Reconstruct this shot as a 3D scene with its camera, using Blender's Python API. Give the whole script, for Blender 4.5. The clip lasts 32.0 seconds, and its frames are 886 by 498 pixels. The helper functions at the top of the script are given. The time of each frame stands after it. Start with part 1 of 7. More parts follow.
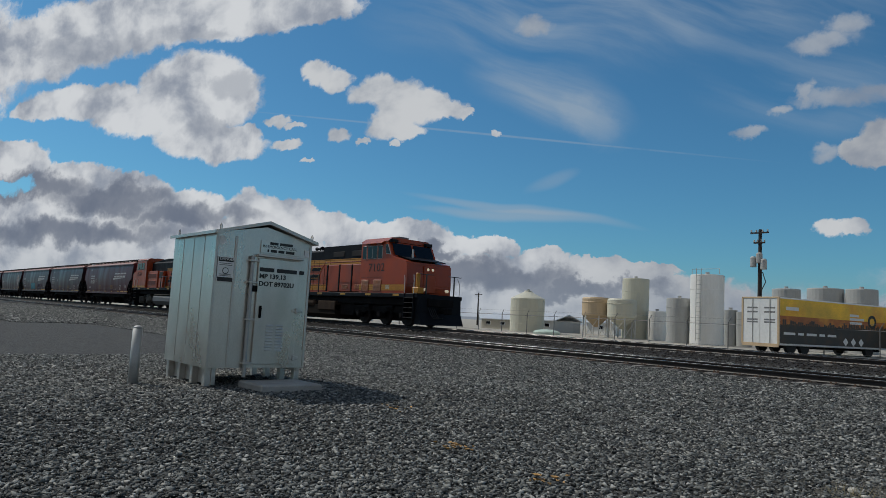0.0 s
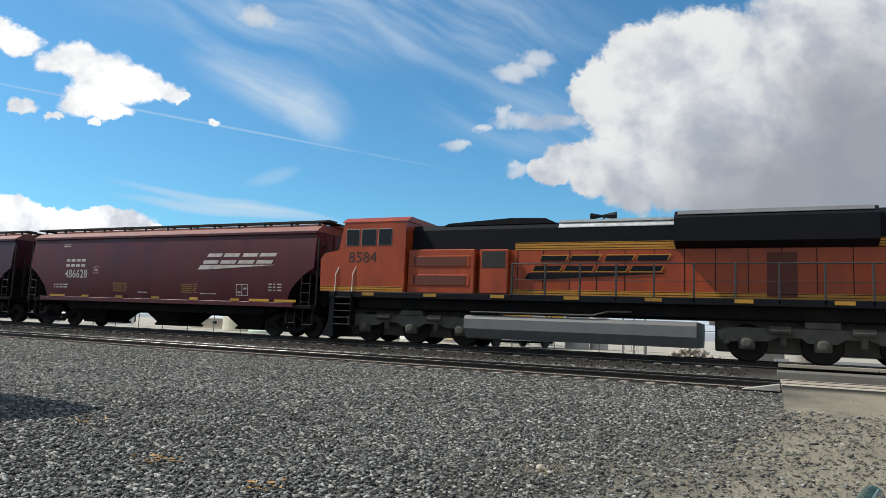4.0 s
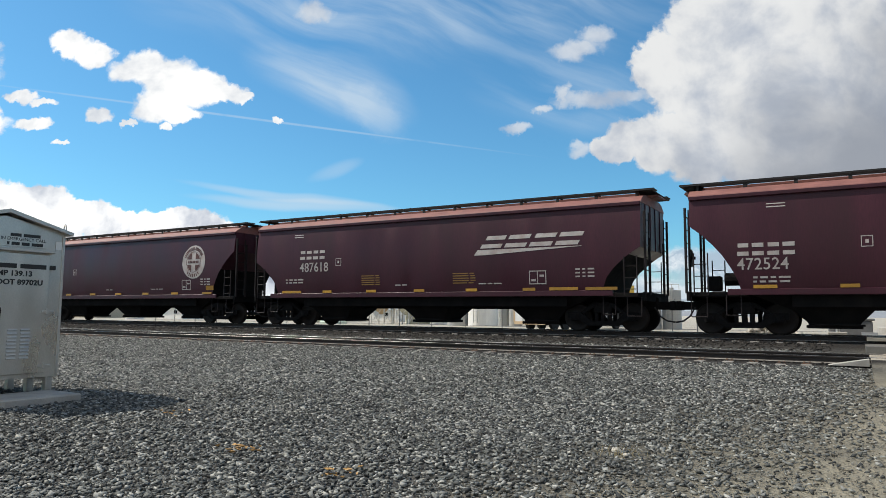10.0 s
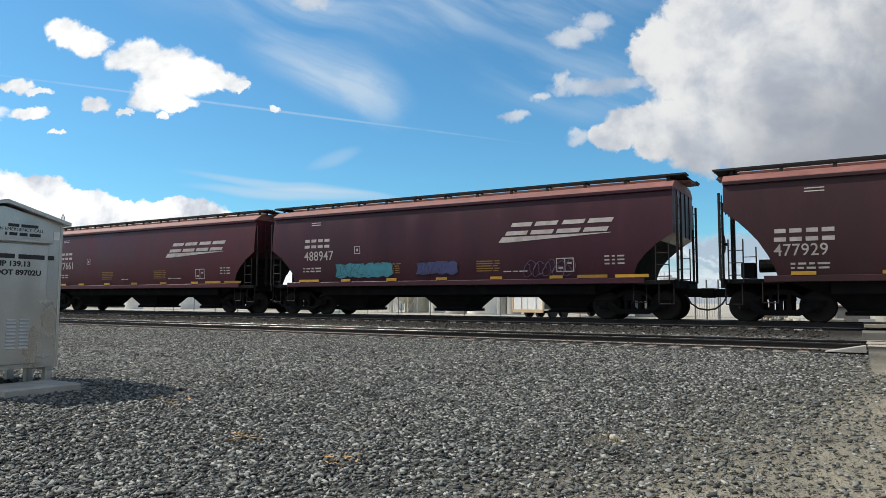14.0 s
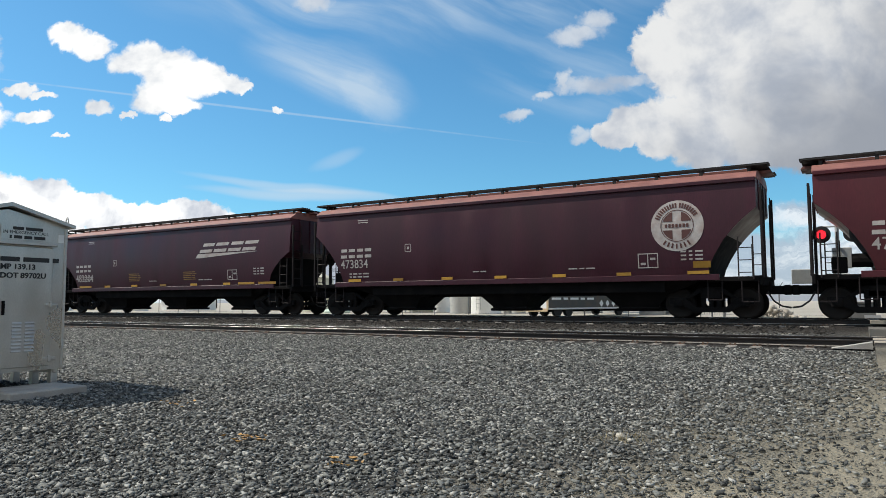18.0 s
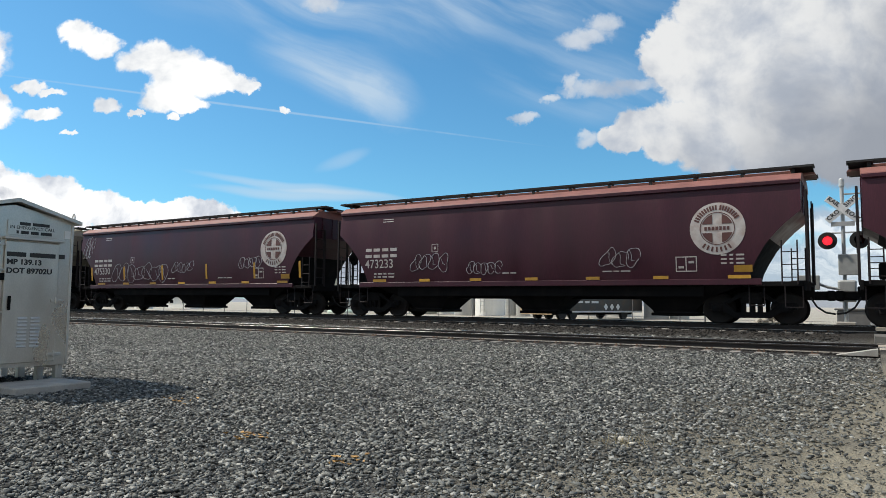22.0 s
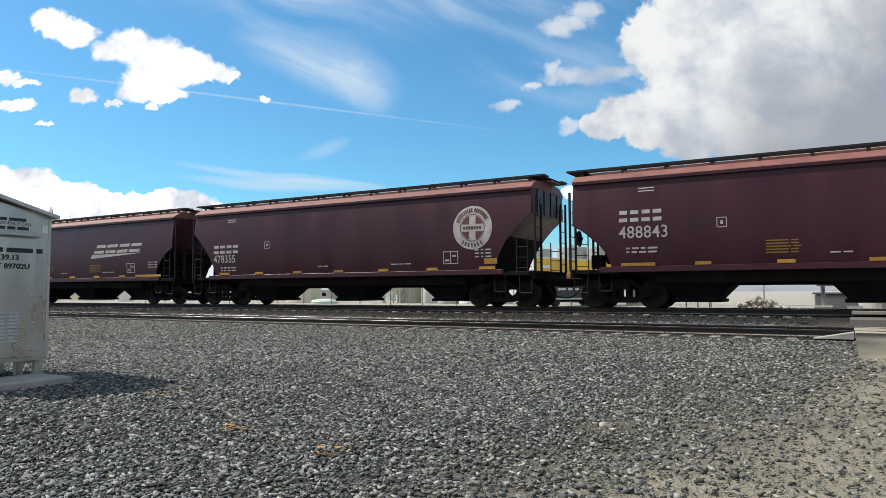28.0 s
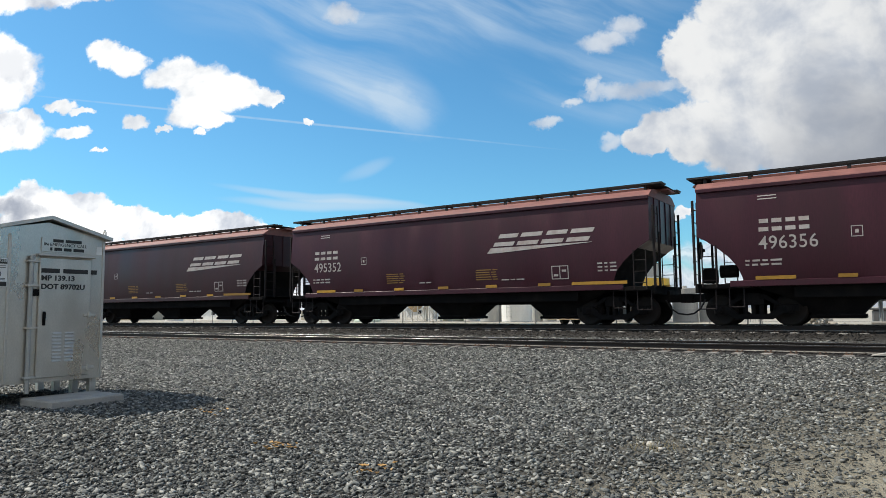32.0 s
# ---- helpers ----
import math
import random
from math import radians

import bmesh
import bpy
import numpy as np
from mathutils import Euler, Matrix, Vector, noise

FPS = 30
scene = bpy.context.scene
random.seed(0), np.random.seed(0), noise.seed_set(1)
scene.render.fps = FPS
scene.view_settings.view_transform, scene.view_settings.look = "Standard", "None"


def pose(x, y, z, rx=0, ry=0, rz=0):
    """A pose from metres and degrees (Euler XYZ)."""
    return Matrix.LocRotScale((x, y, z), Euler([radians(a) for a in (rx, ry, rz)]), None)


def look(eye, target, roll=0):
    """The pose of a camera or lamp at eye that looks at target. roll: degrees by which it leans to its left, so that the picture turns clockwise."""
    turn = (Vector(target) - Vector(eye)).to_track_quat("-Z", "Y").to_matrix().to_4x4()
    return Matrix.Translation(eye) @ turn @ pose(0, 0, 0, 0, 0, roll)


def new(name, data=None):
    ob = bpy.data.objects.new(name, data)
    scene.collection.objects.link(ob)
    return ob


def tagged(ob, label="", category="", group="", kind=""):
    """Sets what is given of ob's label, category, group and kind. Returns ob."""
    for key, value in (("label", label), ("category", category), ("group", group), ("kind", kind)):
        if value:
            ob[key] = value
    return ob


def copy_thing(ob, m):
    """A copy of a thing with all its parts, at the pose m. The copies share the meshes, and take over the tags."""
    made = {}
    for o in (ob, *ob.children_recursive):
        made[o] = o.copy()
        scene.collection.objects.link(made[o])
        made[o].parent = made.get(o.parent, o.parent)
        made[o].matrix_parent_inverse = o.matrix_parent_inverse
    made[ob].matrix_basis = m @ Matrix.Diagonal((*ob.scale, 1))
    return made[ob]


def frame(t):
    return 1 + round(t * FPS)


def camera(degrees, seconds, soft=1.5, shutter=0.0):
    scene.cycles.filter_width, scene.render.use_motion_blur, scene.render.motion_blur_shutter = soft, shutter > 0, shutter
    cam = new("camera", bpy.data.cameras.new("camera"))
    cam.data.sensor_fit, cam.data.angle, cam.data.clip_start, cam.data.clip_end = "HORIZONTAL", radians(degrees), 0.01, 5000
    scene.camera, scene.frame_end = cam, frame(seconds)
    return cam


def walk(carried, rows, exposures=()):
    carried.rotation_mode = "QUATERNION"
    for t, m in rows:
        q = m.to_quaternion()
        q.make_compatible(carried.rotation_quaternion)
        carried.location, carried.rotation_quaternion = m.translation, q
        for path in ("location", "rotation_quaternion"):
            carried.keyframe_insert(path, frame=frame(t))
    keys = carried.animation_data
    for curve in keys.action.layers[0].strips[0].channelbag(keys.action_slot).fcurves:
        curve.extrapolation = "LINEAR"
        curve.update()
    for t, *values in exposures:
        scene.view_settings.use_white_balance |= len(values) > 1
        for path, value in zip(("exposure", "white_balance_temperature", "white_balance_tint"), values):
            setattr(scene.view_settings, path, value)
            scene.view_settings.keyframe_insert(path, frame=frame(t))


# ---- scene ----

# ---- camera ----
LENS = 65.65
cam = camera(LENS, 32.0, soft=0.5)
CAM_ROWS = [
    (0.0, pose(0.150, -0.135, 0.008, 95.71, -3.14, 48.43)),
    (0.5, pose(0.156, -0.080, -0.005, 95.76, -4.02, 42.54)),
    (1.0, pose(0.060, 0.012, -0.017, 95.84, -3.65, 36.33)),
    (1.5, pose(0.017, -0.025, -0.000, 95.72, -3.64, 30.86)),
    (2.0, pose(0.002, -0.011, -0.004, 95.44, -3.38, 28.51)),
    (2.5, pose(0.006, -0.009, 0.020, 95.96, -2.98, 26.21)),
    (3.0, pose(-0.024, 0.003, 0.000, 96.82, -2.43, 25.33)),
    (3.5, pose(-0.002, -0.020, 0.006, 96.67, -2.61, 24.83)),
    (5.5, pose(-0.022, -0.030, -0.003, 96.81, -1.62, 27.67)),
    (6.0, pose(-0.001, -0.017, 0.001, 96.61, -1.60, 28.15)),
    (6.5, pose(-0.019, -0.018, -0.005, 96.45, -1.28, 28.85)),
    (7.0, pose(-0.006, -0.012, 0.001, 96.62, -1.07, 29.73)),
    (7.5, pose(-0.018, -0.013, -0.005, 96.73, -0.92, 30.05)),
    (8.0, pose(-0.003, -0.011, 0.009, 96.60, -0.76, 30.41)),
    (8.5, pose(-0.016, -0.005, 0.003, 96.42, -0.51, 30.54)),
    (9.0, pose(-0.021, 0.011, -0.003, 96.00, -0.34, 30.94)),
    (9.5, pose(-0.014, 0.013, -0.001, 95.68, -0.33, 31.02)),
    (10.0, pose(-0.016, 0.012, 0.002, 95.39, -0.49, 30.80)),
    (10.5, pose(-0.011, 0.009, -0.001, 95.10, -0.51, 30.62)),
    (11.0, pose(-0.014, 0.012, -0.003, 94.83, -0.32, 30.39)),
    (11.5, pose(-0.019, 0.011, -0.003, 94.81, -0.46, 30.27)),
    (12.0, pose(-0.020, 0.017, 0.004, 94.83, -0.50, 30.19)),
    (12.5, pose(-0.024, 0.019, -0.005, 94.72, -0.37, 30.17)),
    (13.0, pose(-0.017, 0.013, 0.004, 94.60, -0.16, 30.29)),
    (13.5, pose(-0.014, 0.009, -0.002, 94.46, -0.19, 30.73)),
    (14.0, pose(-0.011, 0.008, 0.003, 94.43, -0.25, 30.69)),
    (14.5, pose(-0.010, 0.007, -0.001, 94.41, -0.13, 30.47)),
    (16.5, pose(-0.015, 0.005, -0.003, 94.45, -0.24, 30.72)),
    (17.0, pose(-0.022, 0.016, -0.002, 94.38, 0.13, 30.84)),
    (17.5, pose(-0.023, 0.017, -0.001, 94.39, 0.21, 31.00)),
    (18.0, pose(-0.022, 0.016, 0.001, 94.41, 0.21, 31.03)),
    (18.5, pose(-0.014, 0.021, -0.007, 94.33, 0.26, 30.98)),
    (19.0, pose(-0.019, 0.008, -0.001, 94.25, 0.09, 30.85)),
    (19.5, pose(-0.022, 0.017, -0.007, 94.25, 0.15, 30.89)),
    (20.0, pose(-0.012, 0.014, -0.002, 94.27, 0.04, 31.06)),
    (20.5, pose(-0.018, 0.007, -0.012, 94.38, -0.27, 31.30)),
    (21.0, pose(-0.017, 0.021, -0.002, 94.50, -0.47, 31.41)),
    (21.5, pose(-0.017, 0.015, -0.003, 94.69, -0.51, 31.31)),
    (22.0, pose(-0.013, 0.017, -0.010, 94.55, -0.55, 31.39)),
    (22.5, pose(-0.009, 0.008, -0.004, 94.32, -0.79, 31.38)),
    (23.0, pose(-0.010, 0.022, 0.000, 93.95, -1.98, 30.51)),
    (23.5, pose(-0.023, 0.025, 0.005, 93.91, -2.51, 28.33)),
    (24.0, pose(-0.008, -0.010, 0.007, 93.90, -1.53, 27.60)),
    (24.5, pose(0.011, -0.028, 0.006, 94.17, -2.40, 28.11)),
    (25.0, pose(-0.003, -0.010, 0.000, 93.60, -2.22, 28.62)),
    (25.5, pose(0.006, -0.006, 0.010, 93.39, -1.26, 28.67)),
    (27.5, pose(0.019, 0.003, -0.001, 93.51, 0.10, 29.86)),
    (28.0, pose(0.017, 0.007, 0.006, 93.61, 0.19, 30.06)),
    (28.5, pose(0.026, 0.006, 0.004, 93.56, 0.03, 30.04)),
    (29.0, pose(0.025, 0.013, 0.005, 93.66, -0.47, 30.02)),
    (29.5, pose(0.022, 0.001, 0.003, 94.31, -0.62, 30.17)),
    (30.0, pose(0.020, -0.001, 0.003, 94.38, 0.21, 30.85)),
    (30.5, pose(0.013, 0.008, 0.004, 94.49, -0.24, 31.44)),
    (31.0, pose(0.021, -0.004, 0.007, 94.85, 0.25, 32.29)),
    (31.5, pose(0.010, 0.018, 0.003, 94.98, 0.07, 33.07)),
    (32.0, pose(0.025, 0.002, -0.003, 95.14, 0.54, 33.59)),
]
EXPOSURES = [(0.0, -0.95, 6150, 10), (0.5, -0.75, 6200, 10), (1.0, -0.45, 6250, 10), (1.5, -0.2, 6350, 10), (2.0, -0.1, 6420, 10), (3.0, 0.0, 6500, 10), (25.5, 0.0, 6500, 10), (27.5, 0.12, 6500, 10), (30.5, 0.14, 6500, 10), (32.0, 0.06, 6500, 10)]
walk(cam, CAM_ROWS, EXPOSURES)

# distance run by the train along the track, metres, at each second
RUN = [
    (0.0, -138.20), (0.5, -131.20), (1.0, -124.19), (1.5, -117.00), (2.0, -110.37), (2.5, -103.62),
    (3.0, -96.63), (3.5, -89.84), (4.0, -83.26), (5.0, -70.29), (5.5, -63.71), (6.0, -56.93),
    (6.5, -49.99), (7.0, -42.89), (7.5, -35.92), (8.0, -28.97), (8.5, -22.05), (9.0, -14.75),
    (9.5, -7.96), (10.0, -1.36), (10.5, 5.96), (11.0, 12.60), (11.5, 19.52), (12.0, 26.44),
    (12.5, 33.28), (13.0, 40.28), (13.5, 47.17), (14.0, 54.09), (14.5, 61.29), (15.0, 68.45),
    (16.0, 82.77), (16.5, 89.79), (17.0, 96.65), (17.5, 103.53), (18.0, 110.03), (18.5, 116.66),
    (19.0, 123.56), (19.5, 130.69), (20.0, 137.34), (20.5, 144.32), (21.0, 151.50), (21.5, 158.48),
    (22.0, 165.46), (22.5, 172.24), (23.0, 179.08), (23.5, 186.48), (24.0, 192.92), (24.5, 199.64),
    (25.0, 206.65), (25.5, 213.49), (26.0, 220.23), (27.0, 233.99), (27.5, 240.87), (28.0, 247.76),
    (28.4, 253.26), (28.8, 258.79), (29.0, 261.48), (29.2, 264.10), (29.6, 269.45), (30.0, 275.26),
    (30.4, 280.68), (30.8, 286.43), (31.0, 289.41), (31.2, 292.36), (31.6, 297.70), (32.0, 303.12),
]
# couplings of the train along the track when RUN is 0
COUPLINGS = [90.00, 68.38, 50.03, 32.71, 14.56, -3.60, -21.73, -39.87, -58.02, -76.14, -93.57, -111.71, -129.87, -148.01, -166.14, -184.31, -202.45, -220.59, -237.89, -256.03, -274.21, -291.54, -308.86, -326.17, -344.31, -362.45]
TRACK_Y = 23.15      # centre of the track with the train
RAIL_Z = -0.524      # its rail top
NEAR_Y = 18.45       # centre of the empty track
NEAR_Z = -0.86

# ---- sky, clouds and sun ----
SUN_DIR = Vector((-0.60, -0.20, 0.75)).normalized()

# cumulus puffs: across, up, half width, half height, as tangents from the line of sight 30 degrees left of the track's normal
SMALL = [
    (-0.583, 0.402, 0.029, 0.019), (-0.544, 0.388, 0.032, 0.021), (-0.471, 0.364, 0.041, 0.028), (-0.428, 0.343, 0.047, 0.036),
    (-0.389, 0.334, 0.046, 0.031), (-0.347, 0.327, 0.034, 0.017), (-0.443, 0.304, 0.046, 0.022), (-0.413, 0.291, 0.034, 0.012),
    (-0.317, 0.320, 0.019, 0.008), (-0.531, 0.294, 0.024, 0.013), (-0.486, 0.282, 0.008, 0.005), (-0.429, 0.274, 0.012, 0.006),
    (-0.651, 0.325, 0.024, 0.010), (-0.621, 0.315, 0.021, 0.007), (-0.636, 0.280, 0.025, 0.010), (-0.592, 0.250, 0.012, 0.004),
    (-0.263, 0.286, 0.008, 0.006), (0.193, 0.140, 0.022, 0.011), (0.216, 0.142, 0.018, 0.010), (0.278, 0.142, 0.018, 0.006),
]
BIG = [
    (0.233, 0.241, 0.027, 0.022), (0.267, 0.262, 0.038, 0.032), (0.308, 0.254, 0.050, 0.047), (0.303, 0.374, 0.042, 0.039),
    (0.370, 0.361, 0.092, 0.090), (0.366, 0.241, 0.067, 0.052), (0.453, 0.352, 0.126, 0.128), (0.450, 0.241, 0.125, 0.051),
    (0.578, 0.327, 0.167, 0.144), (0.574, 0.233, 0.141, 0.051), (0.710, 0.284, 0.183, 0.127), (0.752, 0.457, 0.219, 0.173),
    (0.516, 0.457, 0.144, 0.070), (0.388, 0.435, 0.076, 0.052), (0.929, 0.327, 0.250, 0.211),
]
SCRAPS = [
    (0.096, 0.276, 0.020, 0.006), (0.187, 0.246, 0.020, 0.009),
    (0.185, 0.397, 0.034, 0.013), (0.212, 0.417, 0.022, 0.015), (0.205, 0.318, 0.050, 0.011), (0.251, 0.326, 0.034, 0.009),
    (0.163, 0.326, 0.008, 0.015), (0.133, 0.307, 0.015, 0.007), (-0.210, 0.452, 0.026, 0.014),
]
BANK = [
    (-1.258, 0.264, 0.104, 0.040), (-1.092, 0.224, 0.109, 0.038), (-0.954, 0.196, 0.101, 0.036), (-0.825, 0.169, 0.095, 0.035),
    (-0.684, 0.166, 0.066, 0.033), (-0.622, 0.153, 0.064, 0.033), (-0.541, 0.135, 0.061, 0.028), (-0.459, 0.125, 0.058, 0.024),
    (-0.391, 0.128, 0.056, 0.025), (-0.334, 0.113, 0.045, 0.021), (-0.262, 0.110, 0.043, 0.017), (-0.184, 0.095, 0.049, 0.018),
    (-0.102, 0.081, 0.055, 0.015), (-0.033, 0.083, 0.045, 0.011), (-1.119, 0.112, 0.311, 0.098), (-0.791, 0.077, 0.285, 0.079),
    (-0.464, 0.058, 0.239, 0.061), (-0.233, 0.049, 0.163, 0.047), (-0.054, 0.040, 0.160, 0.038),
]
HAZE = [
    (0.548, 0.124, 0.097, 0.021), (0.403, 0.078, 0.146, 0.021), (0.525, 0.053, 0.209, 0.048), (0.283, 0.021, 0.210, 0.032),
    (0.726, 0.114, 0.161, 0.073), (0.080, 0.008, 0.244, 0.049),
]
BANKGREY = [
    (-1.191, 0.212, 0.155, 0.027), (-1.006, 0.188, 0.154, 0.026), (-0.836, 0.157, 0.141, 0.023), (-1.092, 0.123, 0.260, 0.024),
    (-0.556, 0.065, 0.159, 0.033), (-0.417, 0.078, 0.112, 0.027), (-0.305, 0.072, 0.079, 0.022), (-0.234, 0.066, 0.092, 0.019),
    (-0.343, 0.106, 0.037, 0.011), (-0.133, 0.053, 0.116, 0.011),
]
UPLEFT = [
    (-1.232, 0.490, 0.140, 0.072), (-1.104, 0.515, 0.166, 0.070), (-0.969, 0.526, 0.253, 0.057), (-0.778, 0.519, 0.186, 0.043),
    (-0.638, 0.517, 0.131, 0.031), (-0.838, 0.396, 0.121, 0.062), (-0.757, 0.371, 0.070, 0.052), (-1.086, 0.377, 0.156, 0.034),
    (-1.213, 0.364, 0.059, 0.021), (-0.947, 0.348, 0.115, 0.044), (-0.828, 0.301, 0.084, 0.042), (-0.753, 0.280, 0.081, 0.031),
    (-0.730, 0.300, 0.050, 0.018),
    (-1.519, 0.473, 0.262, 0.177),
]
UPGREY = [
    (-1.096, 0.451, 0.084, 0.042), (-0.989, 0.472, 0.080, 0.032), (-0.792, 0.308, 0.059, 0.019), (-1.050, 0.420, 0.068, 0.027),
    (-0.752, 0.386, 0.047, 0.027), (-0.861, 0.494, 0.075, 0.018), (-1.144, 0.489, 0.086, 0.024),
]


def build_sky():
    world = bpy.data.worlds.new("sky")
    scene.world = world
    world.use_nodes = True
    tree = world.node_tree
    tree.nodes.clear()
    link = tree.links.new

    def node(kind):
        return tree.nodes.new(kind)

    def put(n, i, value):
        if isinstance(value, bpy.types.NodeSocket):
            link(value, n.inputs[i])
        else:
            n.inputs[i].default_value = value

    def math_node(op, a, b=0.0, c=0.0):
        n = node("ShaderNodeMath")
        n.operation = op
        for i, value in enumerate((a, b, c)):
            put(n, i, value)
        return n.outputs[0]

    def vec(op, a, b=(0, 0, 0), c=(0, 0, 0), out=0):
        n = node("ShaderNodeVectorMath")
        n.operation = op
        put(n, 0, a), put(n, 1, b)
        if op == "MULTIPLY_ADD":
            put(n, 2, c)
        return n.outputs[out]

    def noise_of(where, scale, detail, rough=0.55):
        n = node("ShaderNodeTexNoise")
        put(n, "Vector", where)
        n.inputs["Scale"].default_value, n.inputs["Detail"].default_value, n.inputs["Roughness"].default_value = scale, detail, rough
        return n

    def soft_step(x, a, b):
        n = node("ShaderNodeMapRange")
        n.interpolation_type = "SMOOTHSTEP"
        put(n, 0, x)
        n.inputs[1].default_value, n.inputs[2].default_value = a, b
        return n.outputs[0]

    def mix(fac, a, b):
        n = node("ShaderNodeMix")
        n.data_type = "RGBA"
        put(n, 0, fac), put(n, 6, a), put(n, 7, b)
        return n.outputs[2]

    way = node("ShaderNodeTexCoord").outputs["Generated"]
    ahead = vec("DOT_PRODUCT", way, (-0.5, 0.8660254, 0), out=1)
    across = vec("DOT_PRODUCT", way, (0.8660254, 0.5, 0), out=1)
    up = vec("DOT_PRODUCT", way, (0, 0, 1), out=1)
    depth = math_node("MAXIMUM", ahead, 0.05)
    spot = node("ShaderNodeCombineXYZ")
    put(spot, 0, math_node("DIVIDE", across, depth)), put(spot, 1, math_node("DIVIDE", up, depth))
    spot = spot.outputs[0]
    front = soft_step(ahead, 0.12, 0.3)

    swirl = noise_of(spot, 16.0, 5.0, 0.6).outputs["Color"]
    curl = noise_of(spot, 48.0, 4.0, 0.6).outputs["Color"]
    bent = vec("MULTIPLY_ADD", vec("SUBTRACT", swirl, (0.5, 0.5, 0.5)), (0.055, 0.045, 0), spot)
    bent = vec("MULTIPLY_ADD", vec("SUBTRACT", curl, (0.5, 0.5, 0.5)), (0.022, 0.018, 0), bent)
    gentle = vec("MULTIPLY_ADD", vec("SUBTRACT", noise_of(spot, 5.0, 2.0, 0.4).outputs["Color"], (0.5, 0.5, 0.5)), (0.09, 0.06, 0), spot)
    calm = vec("MULTIPLY_ADD", vec("SUBTRACT", swirl, (0.5, 0.5, 0.5)), (0.16, 0.10, 0), spot)

    def puffs(rows, where):
        best = None
        for u, v, ru, rv in rows:
            q = vec("MULTIPLY_ADD", where, (1 / ru, 1 / rv, 0), (-u / ru, -v / rv, 0))
            q = vec("DOT_PRODUCT", q, q, out=1)
            best = q if best is None else math_node("SMOOTH_MIN", best, q, 0.25)
        return best

    fine = noise_of(bent, 30.0, 6.0, 0.62).outputs[0]
    broad = noise_of(spot, 9.0, 5.0, 0.6).outputs[0]
    sky = node("ShaderNodeTexSky")
    sky.sky_type, sky.sun_disc = "NISHITA", False
    sky.sun_elevation = math.asin(SUN_DIR.z)
    sky.sun_rotation = math.atan2(SUN_DIR.x, SUN_DIR.y)
    sky.air_density, sky.dust_density, sky.ozone_density, sky.altitude = 1.0, 0.6, 2.5, 100
    tint = node("ShaderNodeMix")
    tint.data_type, tint.blend_type = "RGBA", "MULTIPLY"
    tint.inputs[0].default_value = 1.0
    put(tint, 6, sky.outputs[0])
    tint.inputs[7].default_value = (SKY_GAIN * 0.55, SKY_GAIN * 1.04, SKY_GAIN * 1.18, 1)
    colour = tint.outputs[2]

    # thin high cloud: plume, streaks, veil along the top
    def streak(u0, v0, u1, v1, wide, power, where=None):
        a, b = Vector((u0, v0, 0)), Vector((u1, v1, 0))
        along = (b - a).normalized()
        side = Vector((-along.y, along.x, 0))
        rel = vec("SUBTRACT", where or bent, tuple((a + b) / 2))
        s = vec("DOT_PRODUCT", rel, tuple(along / ((b - a).length / 2)), out=1)
        w = vec("DOT_PRODUCT", rel, tuple(side / wide), out=1)
        r = math_node("ADD", math_node("MULTIPLY", s, s), math_node("MULTIPLY", w, w))
        return math_node("MULTIPLY", soft_step(r, 1.25, -0.2), power)

    # fibres that run down to the right, as drawn out by the wind
    fibre = node("ShaderNodeCombineXYZ")
    put(fibre, 0, vec("DOT_PRODUCT", gentle, (3.6, -1.6, 0), out=1)), put(fibre, 1, vec("DOT_PRODUCT", gentle, (9.0, 22.0, 0), out=1))
    combed = noise_of(fibre.outputs[0], 1.0, 5.0, 0.55).outputs[0]
    thin = math_node("ADD", streak(-0.41, 0.194, -0.10, 0.150, 0.007, 0.5, gentle), streak(-0.40, 0.174, -0.05, 0.142, 0.009, 0.6, gentle))
    thin = math_node("ADD", thin, streak(-0.215, 0.190, -0.13, 0.222, 0.014, 0.3, gentle))
    plume = streak(-0.32, 0.395, -0.06, 0.290, 0.055, 0.80, gentle)
    thin = math_node("ADD", thin, math_node("MULTIPLY", plume, soft_step(combed, 0.15, 0.75)))
    thin = math_node("ADD", thin, streak(-0.17, 0.335, -0.075, 0.265, 0.032, 0.3))
    veil = streak(-0.5, 0.50, 0.35, 0.47, 0.12, 0.70, gentle)
    thin = math_node("ADD", thin, math_node("MULTIPLY", veil, soft_step(combed, 0.28, 0.80)))
    wisps = streak(0.02, 0.36, 0.34, 0.30, 0.07, 0.45, gentle)
    thin = math_node("ADD", thin, math_node("MULTIPLY", wisps, soft_step(combed, 0.3, 0.8)))
    trail = streak(-0.75, 0.346, 0.115, 0.234, 0.0022, 0.38, spot)
    thin = math_node("MAXIMUM", thin, math_node("MULTIPLY", trail, soft_step(broad, 0.3, 0.5)))
    thin = math_node("MULTIPLY", math_node("MINIMUM", thin, 0.75), front)
    colour = mix(thin, colour, (0.60, 0.72, 0.83, 1))

    def cover(rows, edge=0.32):
        r = puffs(rows, bent)
        r = math_node("ADD", r, math_node("MULTIPLY", math_node("SUBTRACT", fine, 0.5), 0.9))
        return math_node("MULTIPLY", soft_step(r, 1.0 + edge, 1.0 - edge), front)

    def grey_of(rows, wide):
        r = puffs(rows, calm)
        r = math_node("ADD", r, math_node("MULTIPLY", math_node("SUBTRACT", broad, 0.5), 1.1))
        return soft_step(r, 1.0 + wide, 1.0 - wide)

    lump = soft_step(noise_of(gentle, 11.0, 6.0, 0.55).outputs[0], 0.30, 0.62)
